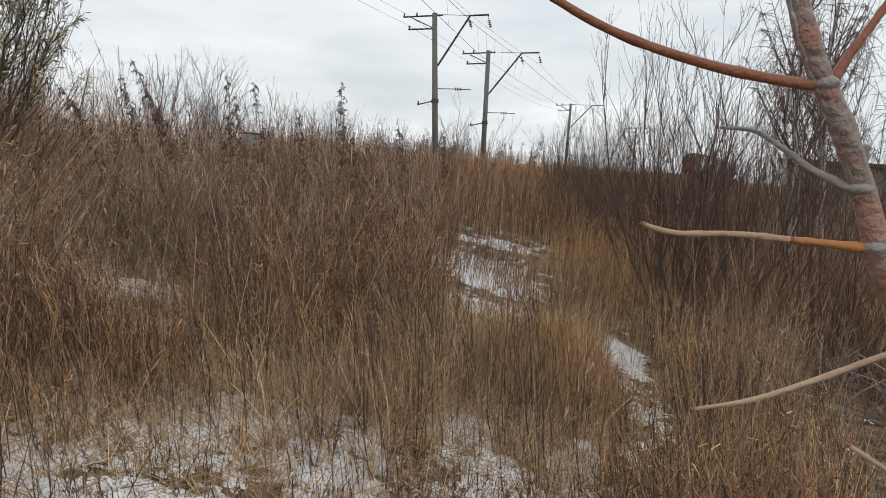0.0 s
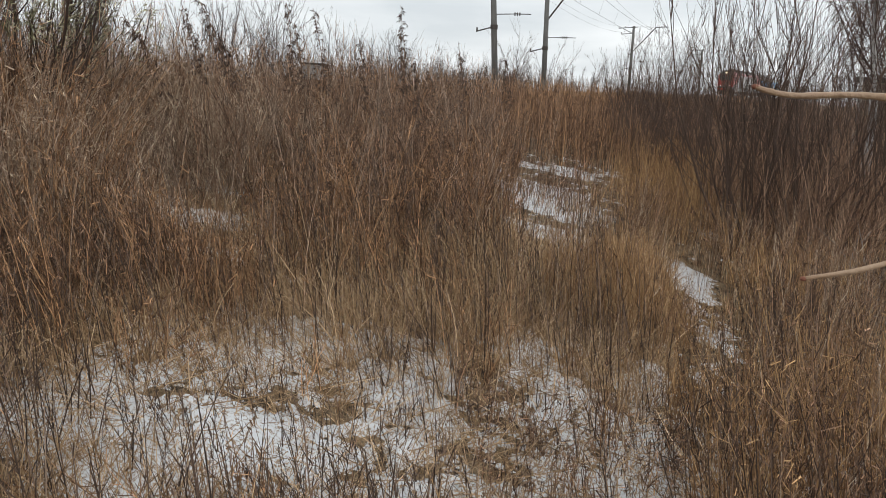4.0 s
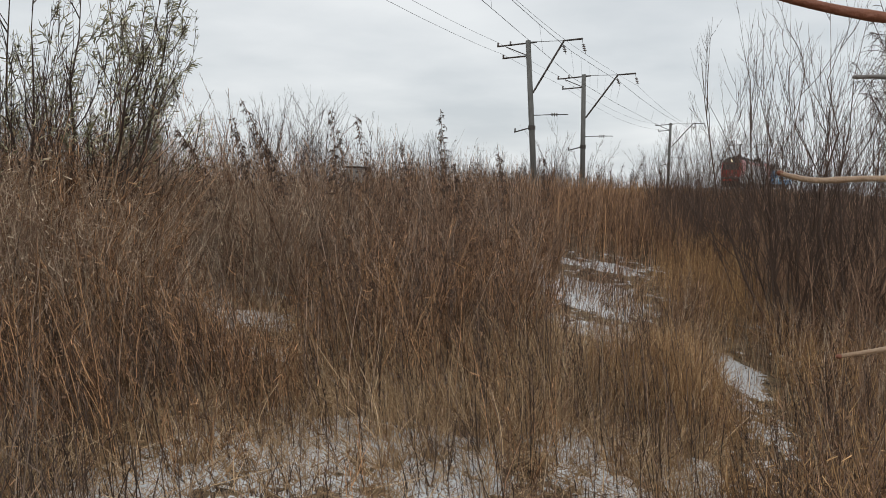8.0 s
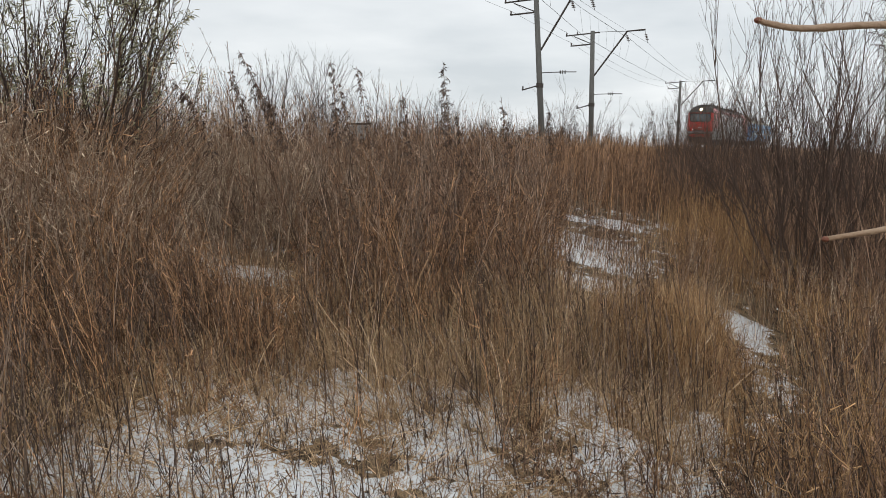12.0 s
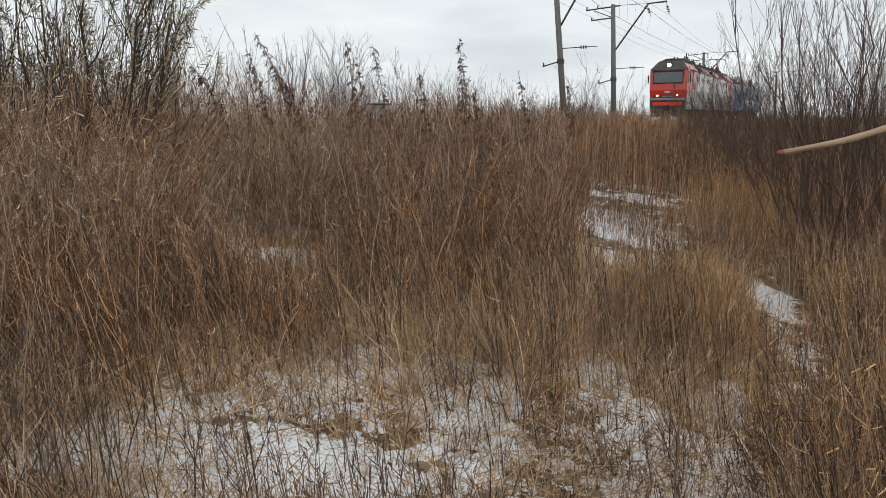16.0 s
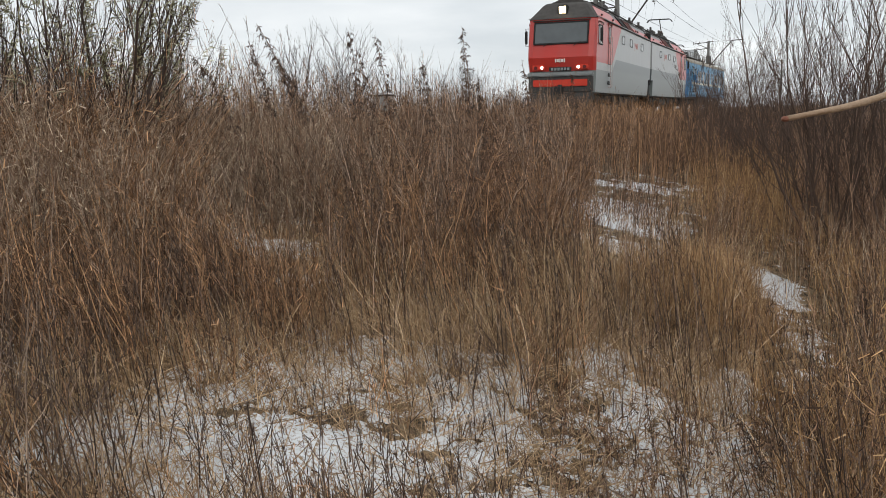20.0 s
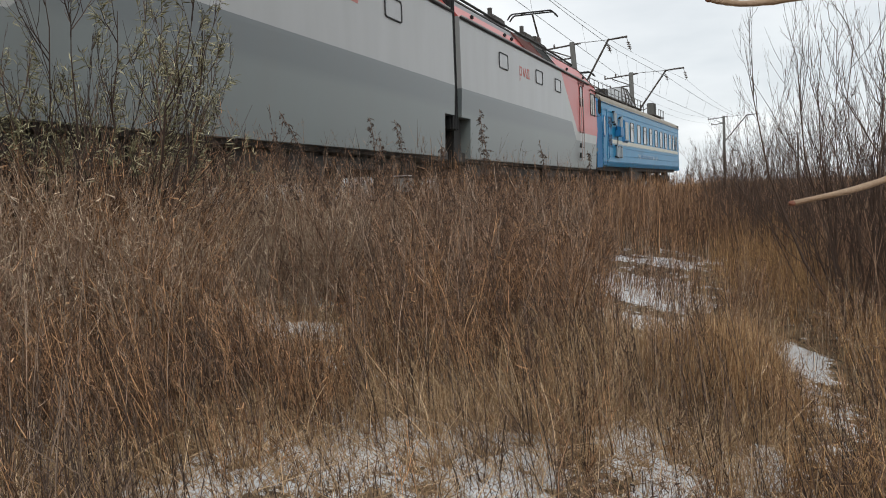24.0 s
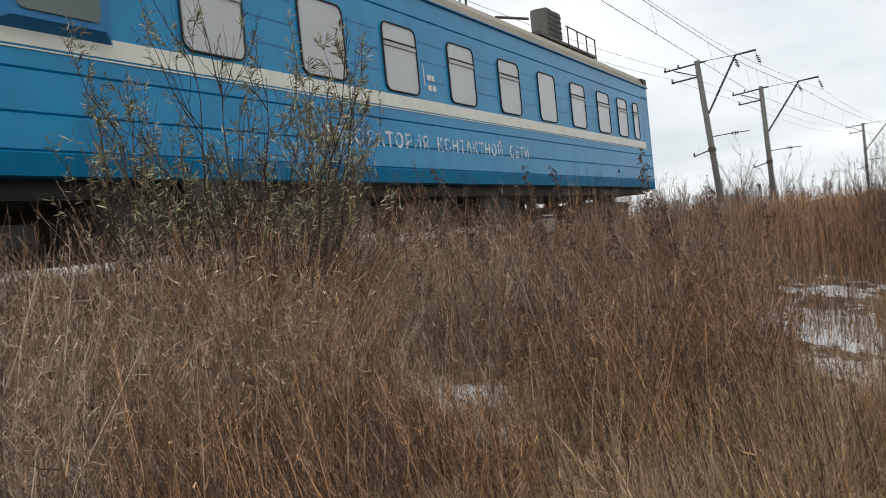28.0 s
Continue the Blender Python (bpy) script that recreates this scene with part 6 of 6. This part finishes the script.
    loft(sk, [[(-1.46, -8.3, 0.95), (-1.40, -8.60, 0.95), (1.40, -8.60, 0.95), (1.46, -8.3, 0.95)], [(-1.35, -8.2, 0.28), (-1.2, -8.75, 0.28), (1.2, -8.75, 0.28), (1.35, -8.2, 0.28)]])
    part("plough", sk, M_LOCO_DARK, root, "dark snow plough")
    cp = boxed((0, -8.85, 1.05), (0.34, 0.55, 0.36), 0.05)
    box(cp, (0.12, -9.12, 1.05), (0.18, 0.2, 0.5), 0.03)
    part("coupler", cp, M_BLACK, root, "black automatic coupler")
    for x in (-0.5, 0.5):
        part("hose", pipe(bmesh.new(), smooth_line([(x, -8.6, 0.95), (x * 0.9, -8.85, 0.7), (x * 0.5, -8.95, 0.55)], 4), 0.03), M_RUBBER, root)
    # gangway to the other half, with the dark recess below it
    for k in range(6):
        part("bellows_fold", boxed((0, 8.29 + 0.055 * k, 3.15), (2.92 if k % 2 else 2.80, 0.056, 3.1), 0.008), M_RUBBER, root, "black rubber gangway bellows")
    part("end_wall", boxed((0, 8.0, 1.42), (2.6, 0.5, 0.95), 0.02), M_BLACK, root)
    # underframe
    part("frame", boxed((0, 0, 0.99), (2.7, 16.4, 0.22), 0.02), M_LOCO_DARK, root, "black underframe")
    for y in (-1.6, 0.4, 1.9):
        part("tank", boxed((0, y, 0.62), (2.3, 1.3, 0.5), 0.06), M_LOCO_DARK, root)
    bogie(root, -4.6, 3.0, 0.625)
    bogie(root, 4.6, 3.0, 0.625)
    # roof gear
    for y, h in ((-3.2, 0.25), (-1.5, 0.32), (2.0, 0.28), (6.6, 0.22)):
        bx = bmesh.new()
        box(bx, (0, y, 5.12 + h / 2), (1.3, 1.1, h), 0.05)
        for s in (-1, 1):
            rod(bx, (s * 0.45, y + 0.35, 5.10 + h), (s * 0.45, y + 0.35, 5.34 + h), 0.07, 10)
        part("roof_unit", bx, M_ROOF_DARK, root)
    part("aerial", rodded((0.5, -2.2, 5.1), (0.5, -2.2, 5.9), 0.05, 8), M_BLACK, root, "upright roof insulator post")
    part("vent_pot", rodded((0.62, -2.7, 5.02), (0.62, -2.7, 5.45), 0.13, 12), M_CONCRETE, root, "round grey roof vent")
    part("vent_pot", rodded((0.62, -4.1, 5.02), (0.62, -4.1, 5.40), 0.09, 12), M_CONCRETE, root, "round grey roof vent")
    tagged(root, label, "locomotive", "halves of the locomotive")
    return root


def pantograph(parent, y, z, rise, facing=1, label="folded current collector on the roof"):
    b = bmesh.new()
    for x in (-0.55, 0.55):
        pipe(b, [(x, y - 0.7, z), (x, y + 0.7, z)], 0.035)
        for yy in (-0.6, 0.6):
            rod(b, (x, y + yy, z - 0.28), (x, y + yy, z), 0.06, 8, 0.04)
    for yy in (-0.6, 0.6):
        pipe(b, [(-0.55, y + yy, z), (0.55, y + yy, z)], 0.03)
    base = part("pantograph", b, M_STEEL, parent, label)
    knee = (0, y + facing * (0.45 + 0.25 / rise), z + rise * 0.42)
    head = (0, y - facing * 0.35, z + rise)
    b = bmesh.new()
    pipe(b, [(0, y - facing * 0.5, z + 0.05), knee], 0.05)
    pipe(b, [knee, head], 0.035)
    pipe(b, [(-0.25, y - facing * 0.45, z + 0.05), knee], 0.02)
    part("arm", b, M_STEEL, base)
    part("insulator", boxed((0, y + facing * 0.1, z + 0.22 + 0.1 * rise), (0.34, 0.3, 0.3 + 0.25 * rise), 0.05), M_CERAMIC, base, "dark red insulator")
    b = bmesh.new()
    for dy in (-0.16, 0.16):
        pipe(b, smooth_line([(-0.92, head[1] + dy, head[2] - 0.16), (-0.76, head[1] + dy, head[2] + 0.02), (-0.5, head[1] + dy, head[2] + 0.04), (0.5, head[1] + dy, head[2] + 0.04), (0.76, head[1] + dy, head[2] + 0.02), (0.92, head[1] + dy, head[2] - 0.16)], 4), 0.030)
    for x in (-0.4, 0.4):
        pipe(b, [(x, head[1] - 0.16, head[2] + 0.04), (x, head[1] + 0.16, head[2] + 0.04)], 0.02)
    part("collector_head", b, M_BLACK, base)


def lab_car():
    """Blue inspection coach. y runs from 0 at its leading end to 25.1; origin on the rail head."""
    root = empty("inspection_coach")
    L, W = 25.1, 1.55
    # side walls with pressed grooves, drawn out along the body
    prof = [(W - 0.06, 1.06)]
    for g in (1.25, 1.55, 1.90):
        prof += [(W, g - 0.014), (W - 0.018, g), (W, g + 0.014)]
    prof += [(W, 3.42), (W - 0.018, 3.435), (W, 3.45), (W, 3.74), (W - 0.02, 3.80)]
    full = prof + [(-x, z) for x, z in reversed(prof)]
    part("body", prism(bmesh.new(), full, 0.55, L - 0.45), M_BLUE, root, "bright blue ribbed coach body")
    # grooves between the windows
    roofp = [(W + 0.012, 3.76), (W - 0.02, 3.90), (W - 0.16, 4.06), (W - 0.42, 4.20), (W - 0.85, 4.30), (0, 4.345)]
    rp = roofp + [(-x, z) for x, z in reversed(roofp[:-1])]
    part("roof", prism(bmesh.new(), rp, 0.40, L - 0.3), M_BEIGE, root, "dirty beige arched roof", smooth=False)
    part("gutter", pipe(bmesh.new(), [(W + 0.02, 0.5, 3.755), (W + 0.02, L - 0.4, 3.755)], 0.018), M_BLUE_DARK, root)
    # rounded vestibule ends
    for y0, y1, tag in ((0.0, 0.56, -1), (L - 0.46, L, 1)):
        bm = bmesh.new()
        a, b = (y0, y1) if tag < 0 else (y1, y0)
        lo, hi = 1.0, 3.80
        w_out = W - 0.10
        loops = [[(-w_out, a, lo), (w_out, a, lo), (w_out, a, hi - 0.05), (w_out * 0.7, a, hi + 0.35), (0, a, hi + 0.42), (-w_out * 0.7, a, hi + 0.35), (-w_out, a, hi - 0.05)],
                 [(-W, b, lo), (W, b, lo), (W, b, hi), (W * 0.72, b, hi + 0.42), (0, b, hi + 0.50), (-W * 0.72, b, hi + 0.42), (-W, b, hi)]]
        loft(bm, loops)
        bmesh.ops.recalc_face_normals(bm, faces=bm.faces)
        # leading end takes the darker blue: shade on it is put into the colour
        part("end_wall", bm, M_BLUE_DARK if tag < 0 else M_BLUE, root, "blue coach end")
        g = bmesh.new()
        yy = -0.12 if tag < 0 else L + 0.12
        box(g, (0, yy, 2.45), (1.3, 0.24, 2.3), 0.06)
        part("gangway", g, M_RUBBER, root, "black gangway")
        for s in (-0.75, 0.75):
            part("ladder_rail", pipe(bmesh.new(), [(s * 1.7, yy * 0 + (a - 0.05 if tag < 0 else a + 0.05), 1.2), (s * 1.7, (a - 0.05 if tag < 0 else a + 0.05), 3.7)], 0.02), M_BLACK, root)
    # cream stripe under the windows, on both sides
    for s in (-1, 1):
        st = bmesh.new()
        box(st, (s * (W + 0.004), 13.3, 2.17), (0.008, 21.6, 0.17))
        part("stripe", st, M_CREAM, root, "cream stripe under the windows")
        box_l = bmesh.new()
        box(box_l, (s * (W + 0.006), 13.3, 2.06), (0.008, 21.6, 0.012))
        part("stripe_line", box_l, M_CREAM, root)
    # windows
    starts = [7.0, 8.9, 10.75, 12.65, 14.55, 16.4, 18.25, 20.05, 21.65, 23.05]
    solid = {8.9, 16.4}
    for s in (-1, 1):
        for y0 in starts:
            wd = 0.92 if y0 < 20.5 else (0.82 if y0 < 23 else 0.5)
            o, i = round_rect(y0 - 0.004, y0 + wd + 0.004, 2.291, 3.239, 0.12), round_rect(y0 + 0.014, y0 + wd - 0.014, 2.309, 3.221, 0.11)
            fr = part("window", ring_plate(bmesh.new(), o, i, s * (W - 0.005), s * 0.03), M_RUBBER, root, "tall rounded coach window with black seal")
            part("pane", plate_loop(bmesh.new(), i, s * (W - 0.01), 0.02, s), M_PANE_PALE, fr, "pale grey coach pane")
            if y0 not in solid:
                part("vent_bar", boxed((s * (W + 0.018), y0 + wd / 2, 2.93), (0.02, wd - 0.06, 0.035)), M_GALV, fr)
                part("vent_bar", boxed((s * (W + 0.018), y0 + wd / 2, 2.985), (0.014, wd - 0.06, 0.016)), M_RUBBER, fr)
        # short grooves between windows: raised strips, the shade in them put into darker blue
        for a, b in zip(starts, starts[1:]):
            for zz in (2.55, 2.83, 3.10):
                part("groove_shade", boxed((s * W, (a + b) / 2 + 0.47, zz), (0.008, b - a - 1.15, 0.022)), M_BLUE_DARK, root)
        # entrance door with a long oval window
        o, i = round_rect(0.58, 1.54, 1.12, 3.55, 0.10), round_rect(0.62, 1.50, 1.16, 3.51, 0.08)
        d = part("door", ring_plate(bmesh.new(), o, i, s * (W - 0.03), s * 0.05), M_BLUE, root, "blue entrance door")
        o, i = round_rect(0.78, 1.32, 2.28, 3.25, 0.26, 6), round_rect(0.83, 1.27, 2.33, 3.20, 0.215, 6)
        ow = part("oval_window", ring_plate(bmesh.new(), o, i, s * (W - 0.02), s * 0.05), M_BLUE_DARK, d)
        part("pane", plate_loop(bmesh.new(), i, s * (W - 0.02), 0.03, s), M_PANE_PALE, ow)
        for yy in (0.50, 1.62):
            part("handrail", pipe(bmesh.new(), [(s * (W - 0.02), yy, 2.9), (s * (W + 0.06), yy, 2.85), (s * (W + 0.06), yy, 1.4), (s * (W - 0.02), yy, 1.35)], 0.018), M_BLUE_DARK, root)
        # louvres
        for z0, z1 in ((2.72, 3.25), (1.93, 2.48)):
            g = bmesh.new()
            o, i = round_rect(1.78, 2.60, z0, z1, 0.02), round_rect(1.82, 2.56, z0 + 0.03, z1 - 0.03, 0.01)
            ring_plate(g, o, i, s * (W - 0.005), s * 0.02)
            lv = part("louvre", g, M_BLUE_DARK, root, "dark ventilation louvre")
            part("backing", plate_loop(bmesh.new(), i, s * (W - 0.01), 0.014, s), M_BLACK, lv)
            n = 9
            for k in range(n):
                zz = z0 + 0.05 + (z1 - z0 - 0.1) * k / (n - 1)
                part("slat", boxed((s * (W + 0.012), 2.19, zz), (0.02, 0.74, 0.018)), M_BLUE_DARK, lv)
        # small high window, box, bay window
        o, i = round_rect(3.1, 3.98, 2.88, 3.24, 0.05), round_rect(3.16, 3.92, 2.93, 3.19, 0.04)
        fr = part("window", ring_plate(bmesh.new(), o, i, s * (W - 0.005), s * 0.035), M_BLUE_DARK, root, "small high window")
        part("pane", plate_loop(bmesh.new(), i, s * (W - 0.01), 0.02, s), M_PANE_PALE, fr)
        part("equipment_box", boxed((s * (W + 0.14), 3.6, 2.62), (0.28, 0.72, 0.44), 0.03), M_BLUE_DARK, root, "blue equipment box on the side")
        part("cable", pipe(bmesh.new(), smooth_line([(s * (W + 0.05), 3.0, 3.3), (s * (W + 0.08), 3.05, 2.95), (s * (W + 0.1), 3.25, 2.7), (s * (W + 0.08), 3.5, 2.35), (s * (W + 0.05), 3.55, 2.0)], 4), 0.02), M_BLACK, root)
        bay = bmesh.new()
        loft(bay, [[(s * W, 4.9, 2.2), (s * W, 6.15, 2.2), (s * W, 6.15, 3.3), (s * W, 4.9, 3.3)], [(s * (W + 0.11), 5.08, 2.28), (s * (W + 0.11), 6.0, 2.28), (s * (W + 0.11), 6.0, 3.22), (s * (W + 0.11), 5.08, 3.22)]])
        bmesh.ops.recalc_face_normals(bay, faces=bay.faces)
        by = part("bay_window", bay, M_BLUE_DARK, root, "projecting observation bay")
        i = round_rect(5.14, 5.94, 2.34, 3.16, 0.06)
        part("pane", plate_loop(bmesh.new(), i, s * (W + 0.112), 0.012, s), M_BAY, by, "greenish grey bay pane")
        # antenna tubes
        for yy, z0, z1 in ((3.2, 1.48, 2.02), (3.55, 1.44, 1.98), (3.85, 1.45, 2.0), (4.25, 1.45, 1.98), (2.75, 2.98, 3.5), (3.02, 2.9, 3.42), (4.15, 2.8, 3.3), (4.4, 2.84, 3.36)):
            tb = part("antenna_tube", rodded((s * (W + 0.10), yy, z0), (s * (W + 0.10), yy, z1), 0.048, 10), M_TUBE, root, "greyish white antenna tube on brackets")
            part("bracket", boxed((s * (W + 0.05), yy, z0 + 0.03), (0.14, 0.16, 0.05)), M_BLACK, tb)
            part("bracket", boxed((s * (W + 0.05), yy, z1 - 0.03), (0.14, 0.16, 0.05)), M_BLACK, tb)
        # rear door and handrail
        o, i = round_rect(24.0, 24.62, 1.2, 3.5, 0.05), round_rect(24.05, 24.57, 1.25, 3.45, 0.04)
        part("door", ring_plate(bmesh.new(), o, i, s * (W - 0.06), s * 0.06), M_BLUE_DARK, root, "narrow rear door")
        part("vent", boxed((s * (W - 0.05), 24.5, 3.93), (0.12, 0.4, 0.12)), M_BLACK, root)
        # hatch and step
        part("hatch", boxed((s * (W + 0.004), 21.3, 1.42), (0.012, 0.12, 0.08)), M_BLACK, root)
        part("step_well", boxed((s * (W - 0.1), 7.2, 0.86), (0.14, 0.4, 0.4), 0.02), M_LOCO_DARK, root)
    # lettering on the side towards the path
    for word, y0, y1 in (("ЛАБОРАТОРИЯ", 9.12, 11.78), ("КОНТАКТНОЙ", 12.06, 14.42), ("СЕТИ", 14.74, 15.6)):
        cu = bpy.data.curves.new("lettering", "FONT")
        cu.body, cu.size, cu.extrude, cu.offset, cu.space_character = word, 0.27, 0.002, 0.006, 1.25
        tmp = bpy.data.objects.new("lettering_source", cu)
        scene.collection.objects.link(tmp)
        me = bpy.data.meshes.new_from_object(tmp.evaluated_get(bpy.context.evaluated_depsgraph_get()))
        bpy.data.objects.remove(tmp)
        xs = [v.co.x for v in me.vertices]
        k = (y1 - y0) / (max(xs) - min(xs))
        me.transform(Matrix(((0, 0, 1, W + 0.006), (k, 0, 0, y0 - k * min(xs)), (0, 1, 0, 1.53), (0, 0, 0, 1))))
        me.materials.clear()
        me.materials.append(M_WORN)
        ob = new("lettering", me)
        ob.parent = root
        tagged(ob, "worn white Cyrillic word on the side")
    sg = bmesh.new()
    for k, (yy, zz, a, b) in enumerate(((11.85, 2.62, 0.02, 0.30), (12.0, 2.60, 0.10, 0.08), (12.12, 2.60, 0.08, 0.08), (12.0, 2.45, 0.10, 0.08), (12.14, 2.45, 0.10, 0.08))):
        box(sg, (W + 0.004, yy, zz), (0.006, a, b))
    part("notice_bars", sg, M_WHITE, root)
    # underframe
    part("frame", boxed((0, L / 2, 0.98), (2.5, L - 1.2, 0.18), 0.02), M_LOCO_DARK, root, "black underframe")
    for y, w2, l2, h2 in ((6.9, 2.5, 1.5, 0.55), (9.5, 2.5, 2.2, 0.5), (12.6, 2.0, 1.6, 0.45), (14.9, 2.3, 1.2, 0.5)):
        part("tank", boxed((0, y, 0.90 - h2 / 2), (w2, l2, h2), 0.05), M_LOCO_DARK, root)
    bogie(root, 3.6, 2.4, 0.475)
    bogie(root, L - 3.6, 2.4, 0.475)
    for yy, d in ((-0.35, -1), (L + 0.35, 1)):
        part("coupler", boxed((0, yy, 1.05), (0.34, 0.7, 0.36), 0.05), M_BLACK, root)
    # roof gear: walkway, rails, collector, glazed cupola, coolers
    wk = part("walkway", boxed((0.55, 7.8, 4.42), (0.7, 13.6, 0.06)), M_STEEL, root, "dark roof walkway")
    for k in range(16):
        y = 1.1 + k * 0.9
        part("post", pipe(bmesh.new(), [(0.95, y, 4.12), (0.95, y, 4.85)], 0.016), M_STEEL, wk)
    for z in (4.55, 4.85):
        part("rail", pipe(bmesh.new(), [(0.95, 1.1, z), (0.95, 14.6, z)], 0.016), M_STEEL, wk)
    pantograph(root, 2.6, 4.75, 0.45)
    for y in (1.0, 4.3, 5.2, 6.3):
        bm = bmesh.new()
        for k in range(5):
            rod(bm, (0.35, y, 4.36 + 0.09 * k), (0.35, y, 4.41 + 0.09 * k), 0.13, 10, 0.07)
        part("insulator", bm, M_CERAMIC, root)
    part("roof_box", boxed((0.25, 5.8, 4.62), (0.9, 0.7, 0.42), 0.04), M_LOCO_DARK, root)
    part("bus_bar", pipe(bmesh.new(), [(0.35, 1.0, 4.86), (0.35, 4.3, 4.9), (0.35, 6.3, 4.86)], 0.025), M_STEEL, root)
    lo = [(-0.85, 8.9), (0.85, 8.9), (0.85, 13.3), (-0.85, 13.3)]
    hi = [(-0.55, 10.3), (0.55, 10.3), (0.55, 11.9), (-0.55, 11.9)]
    cz = bmesh.new()
    loft(cz, [[(x, y, 4.30) for x, y in lo], [(x, y, 5.32) for x, y in hi]])
    bmesh.ops.recalc_face_normals(cz, faces=cz.faces)
    cup = part("cupola", cz, M_CUPOLA, root, "glazed observation cupola on the roof")
    for (x0, y0), (x1, y1) in zip(lo, hi):
        part("mullion", pipe(bmesh.new(), [(x0, y0, 4.30), (x1, y1, 5.33)], 0.035), M_STEEL, cup)
    for s in (-1, 1):
        for f in (0.33, 0.67):
            part("mullion", pipe(bmesh.new(), [(s * 0.86, 8.9 + 4.4 * f, 4.30), (s * 0.56, 10.3 + 1.6 * f, 5.33)], 0.025), M_STEEL, cup)
        part("mullion", pipe(bmesh.new(), [(s * 0.56, 10.3, 5.33), (s * 0.56, 11.9, 5.33)], 0.035), M_STEEL, cup)
        part("mullion", pipe(bmesh.new(), [(s * 0.71, 9.6, 4.81), (s * 0.71, 12.6, 4.81)], 0.025), M_STEEL, cup)
    fr = part("cooler_rack", boxed((0.3, 20.4, 4.42), (1.3, 4.0, 0.06)), M_STEEL, root)
    for k in range(2):
        c = part("cooler", boxed((0.55, 19.75 + 0.50 * k, 4.86), (0.42, 0.40, 0.72), 0.03), M_CONCRETE, fr, "grey cooling unit")
        for zz in (4.62, 4.74, 4.86, 4.98, 5.10):
            part("fin", boxed((0.765, 19.75 + 0.50 * k, zz), (0.02, 0.34, 0.05)), M_LOCO_DARK, c)
    part("arm", pipe(bmesh.new(), [(0.5, 17.2, 4.62), (0.5, 19.0, 4.9)], 0.03), M_STEEL, fr)
    part("rail", pipe(bmesh.new(), [(0.95, 20.2, 4.85), (0.95, 22.4, 4.85)], 0.016), M_STEEL, fr)
    for k in range(4):
        part("post", pipe(bmesh.new(), [(0.95, 20.3 + 0.68 * k, 4.12), (0.95, 20.3 + 0.68 * k, 4.86)], 0.016), M_STEEL, fr)
    part("mast_rod", rodded((0.6, 15.6, 4.3), (0.6, 15.6, 4.85), 0.02), M_BLACK, root)
    tagged(root, "bright blue railway inspection coach with cream stripe and beige roof", "railway car")
    return root


def train_pose(y_mid, turn=0.0):
    d = 0.5
    slope = (track_x(y_mid + d) - track_x(y_mid - d)) / (2 * d)
    rise = (track_z(y_mid + d) - track_z(y_mid - d)) / (2 * d)
    m = pose(track_x(y_mid), y_mid, track_z(y_mid), math.degrees(math.atan(rise)), 0, math.degrees(-math.atan(slope)))
    return m @ pose(0, 0, 0, 0, 0, turn)


# ---- build ----
build_ground()
build_snow()
build_track()
build_masts()
build_wires()
build_marker()
build_shed()
FRONT = loco_section("locomotive", "two-part red and grey freight locomotive, leading half with lit lamps", True)
REAR = loco_section("locomotive", "trailing half of the red and grey locomotive", False)
pantograph(REAR, -4.7, 5.2, 1.48, -1, "raised current collector touching the contact wire")
COACH = lab_car()
build_birches()
build_willow()
build_mugwort()
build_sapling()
build_shrubs()
build_weeds()


def motions():
    marks = [0.5 * k for k in range(57)]
    for thing, mid, turn in ((FRONT, LOCO_FRONT_END + 8.6, 0), (REAR, LOCO_FRONT_END + 25.75, 180), (COACH, LOCO_FRONT_END + 34.75 + 12.25, 0)):
        shift = pose(0, -12.25, 0) if thing == COACH else Matrix()
        walk(thing, [(t, train_pose(mid + SPEED * (28 - t), turn) @ shift) for t in marks])
    for w, y, r in WHEELS:
        way = -1 if w.parent == REAR else 1
        walk(w, [(k / 15, pose(0, y, r, way * math.degrees(SPEED * k / 15 / r))) for k in range(421)])


motions()
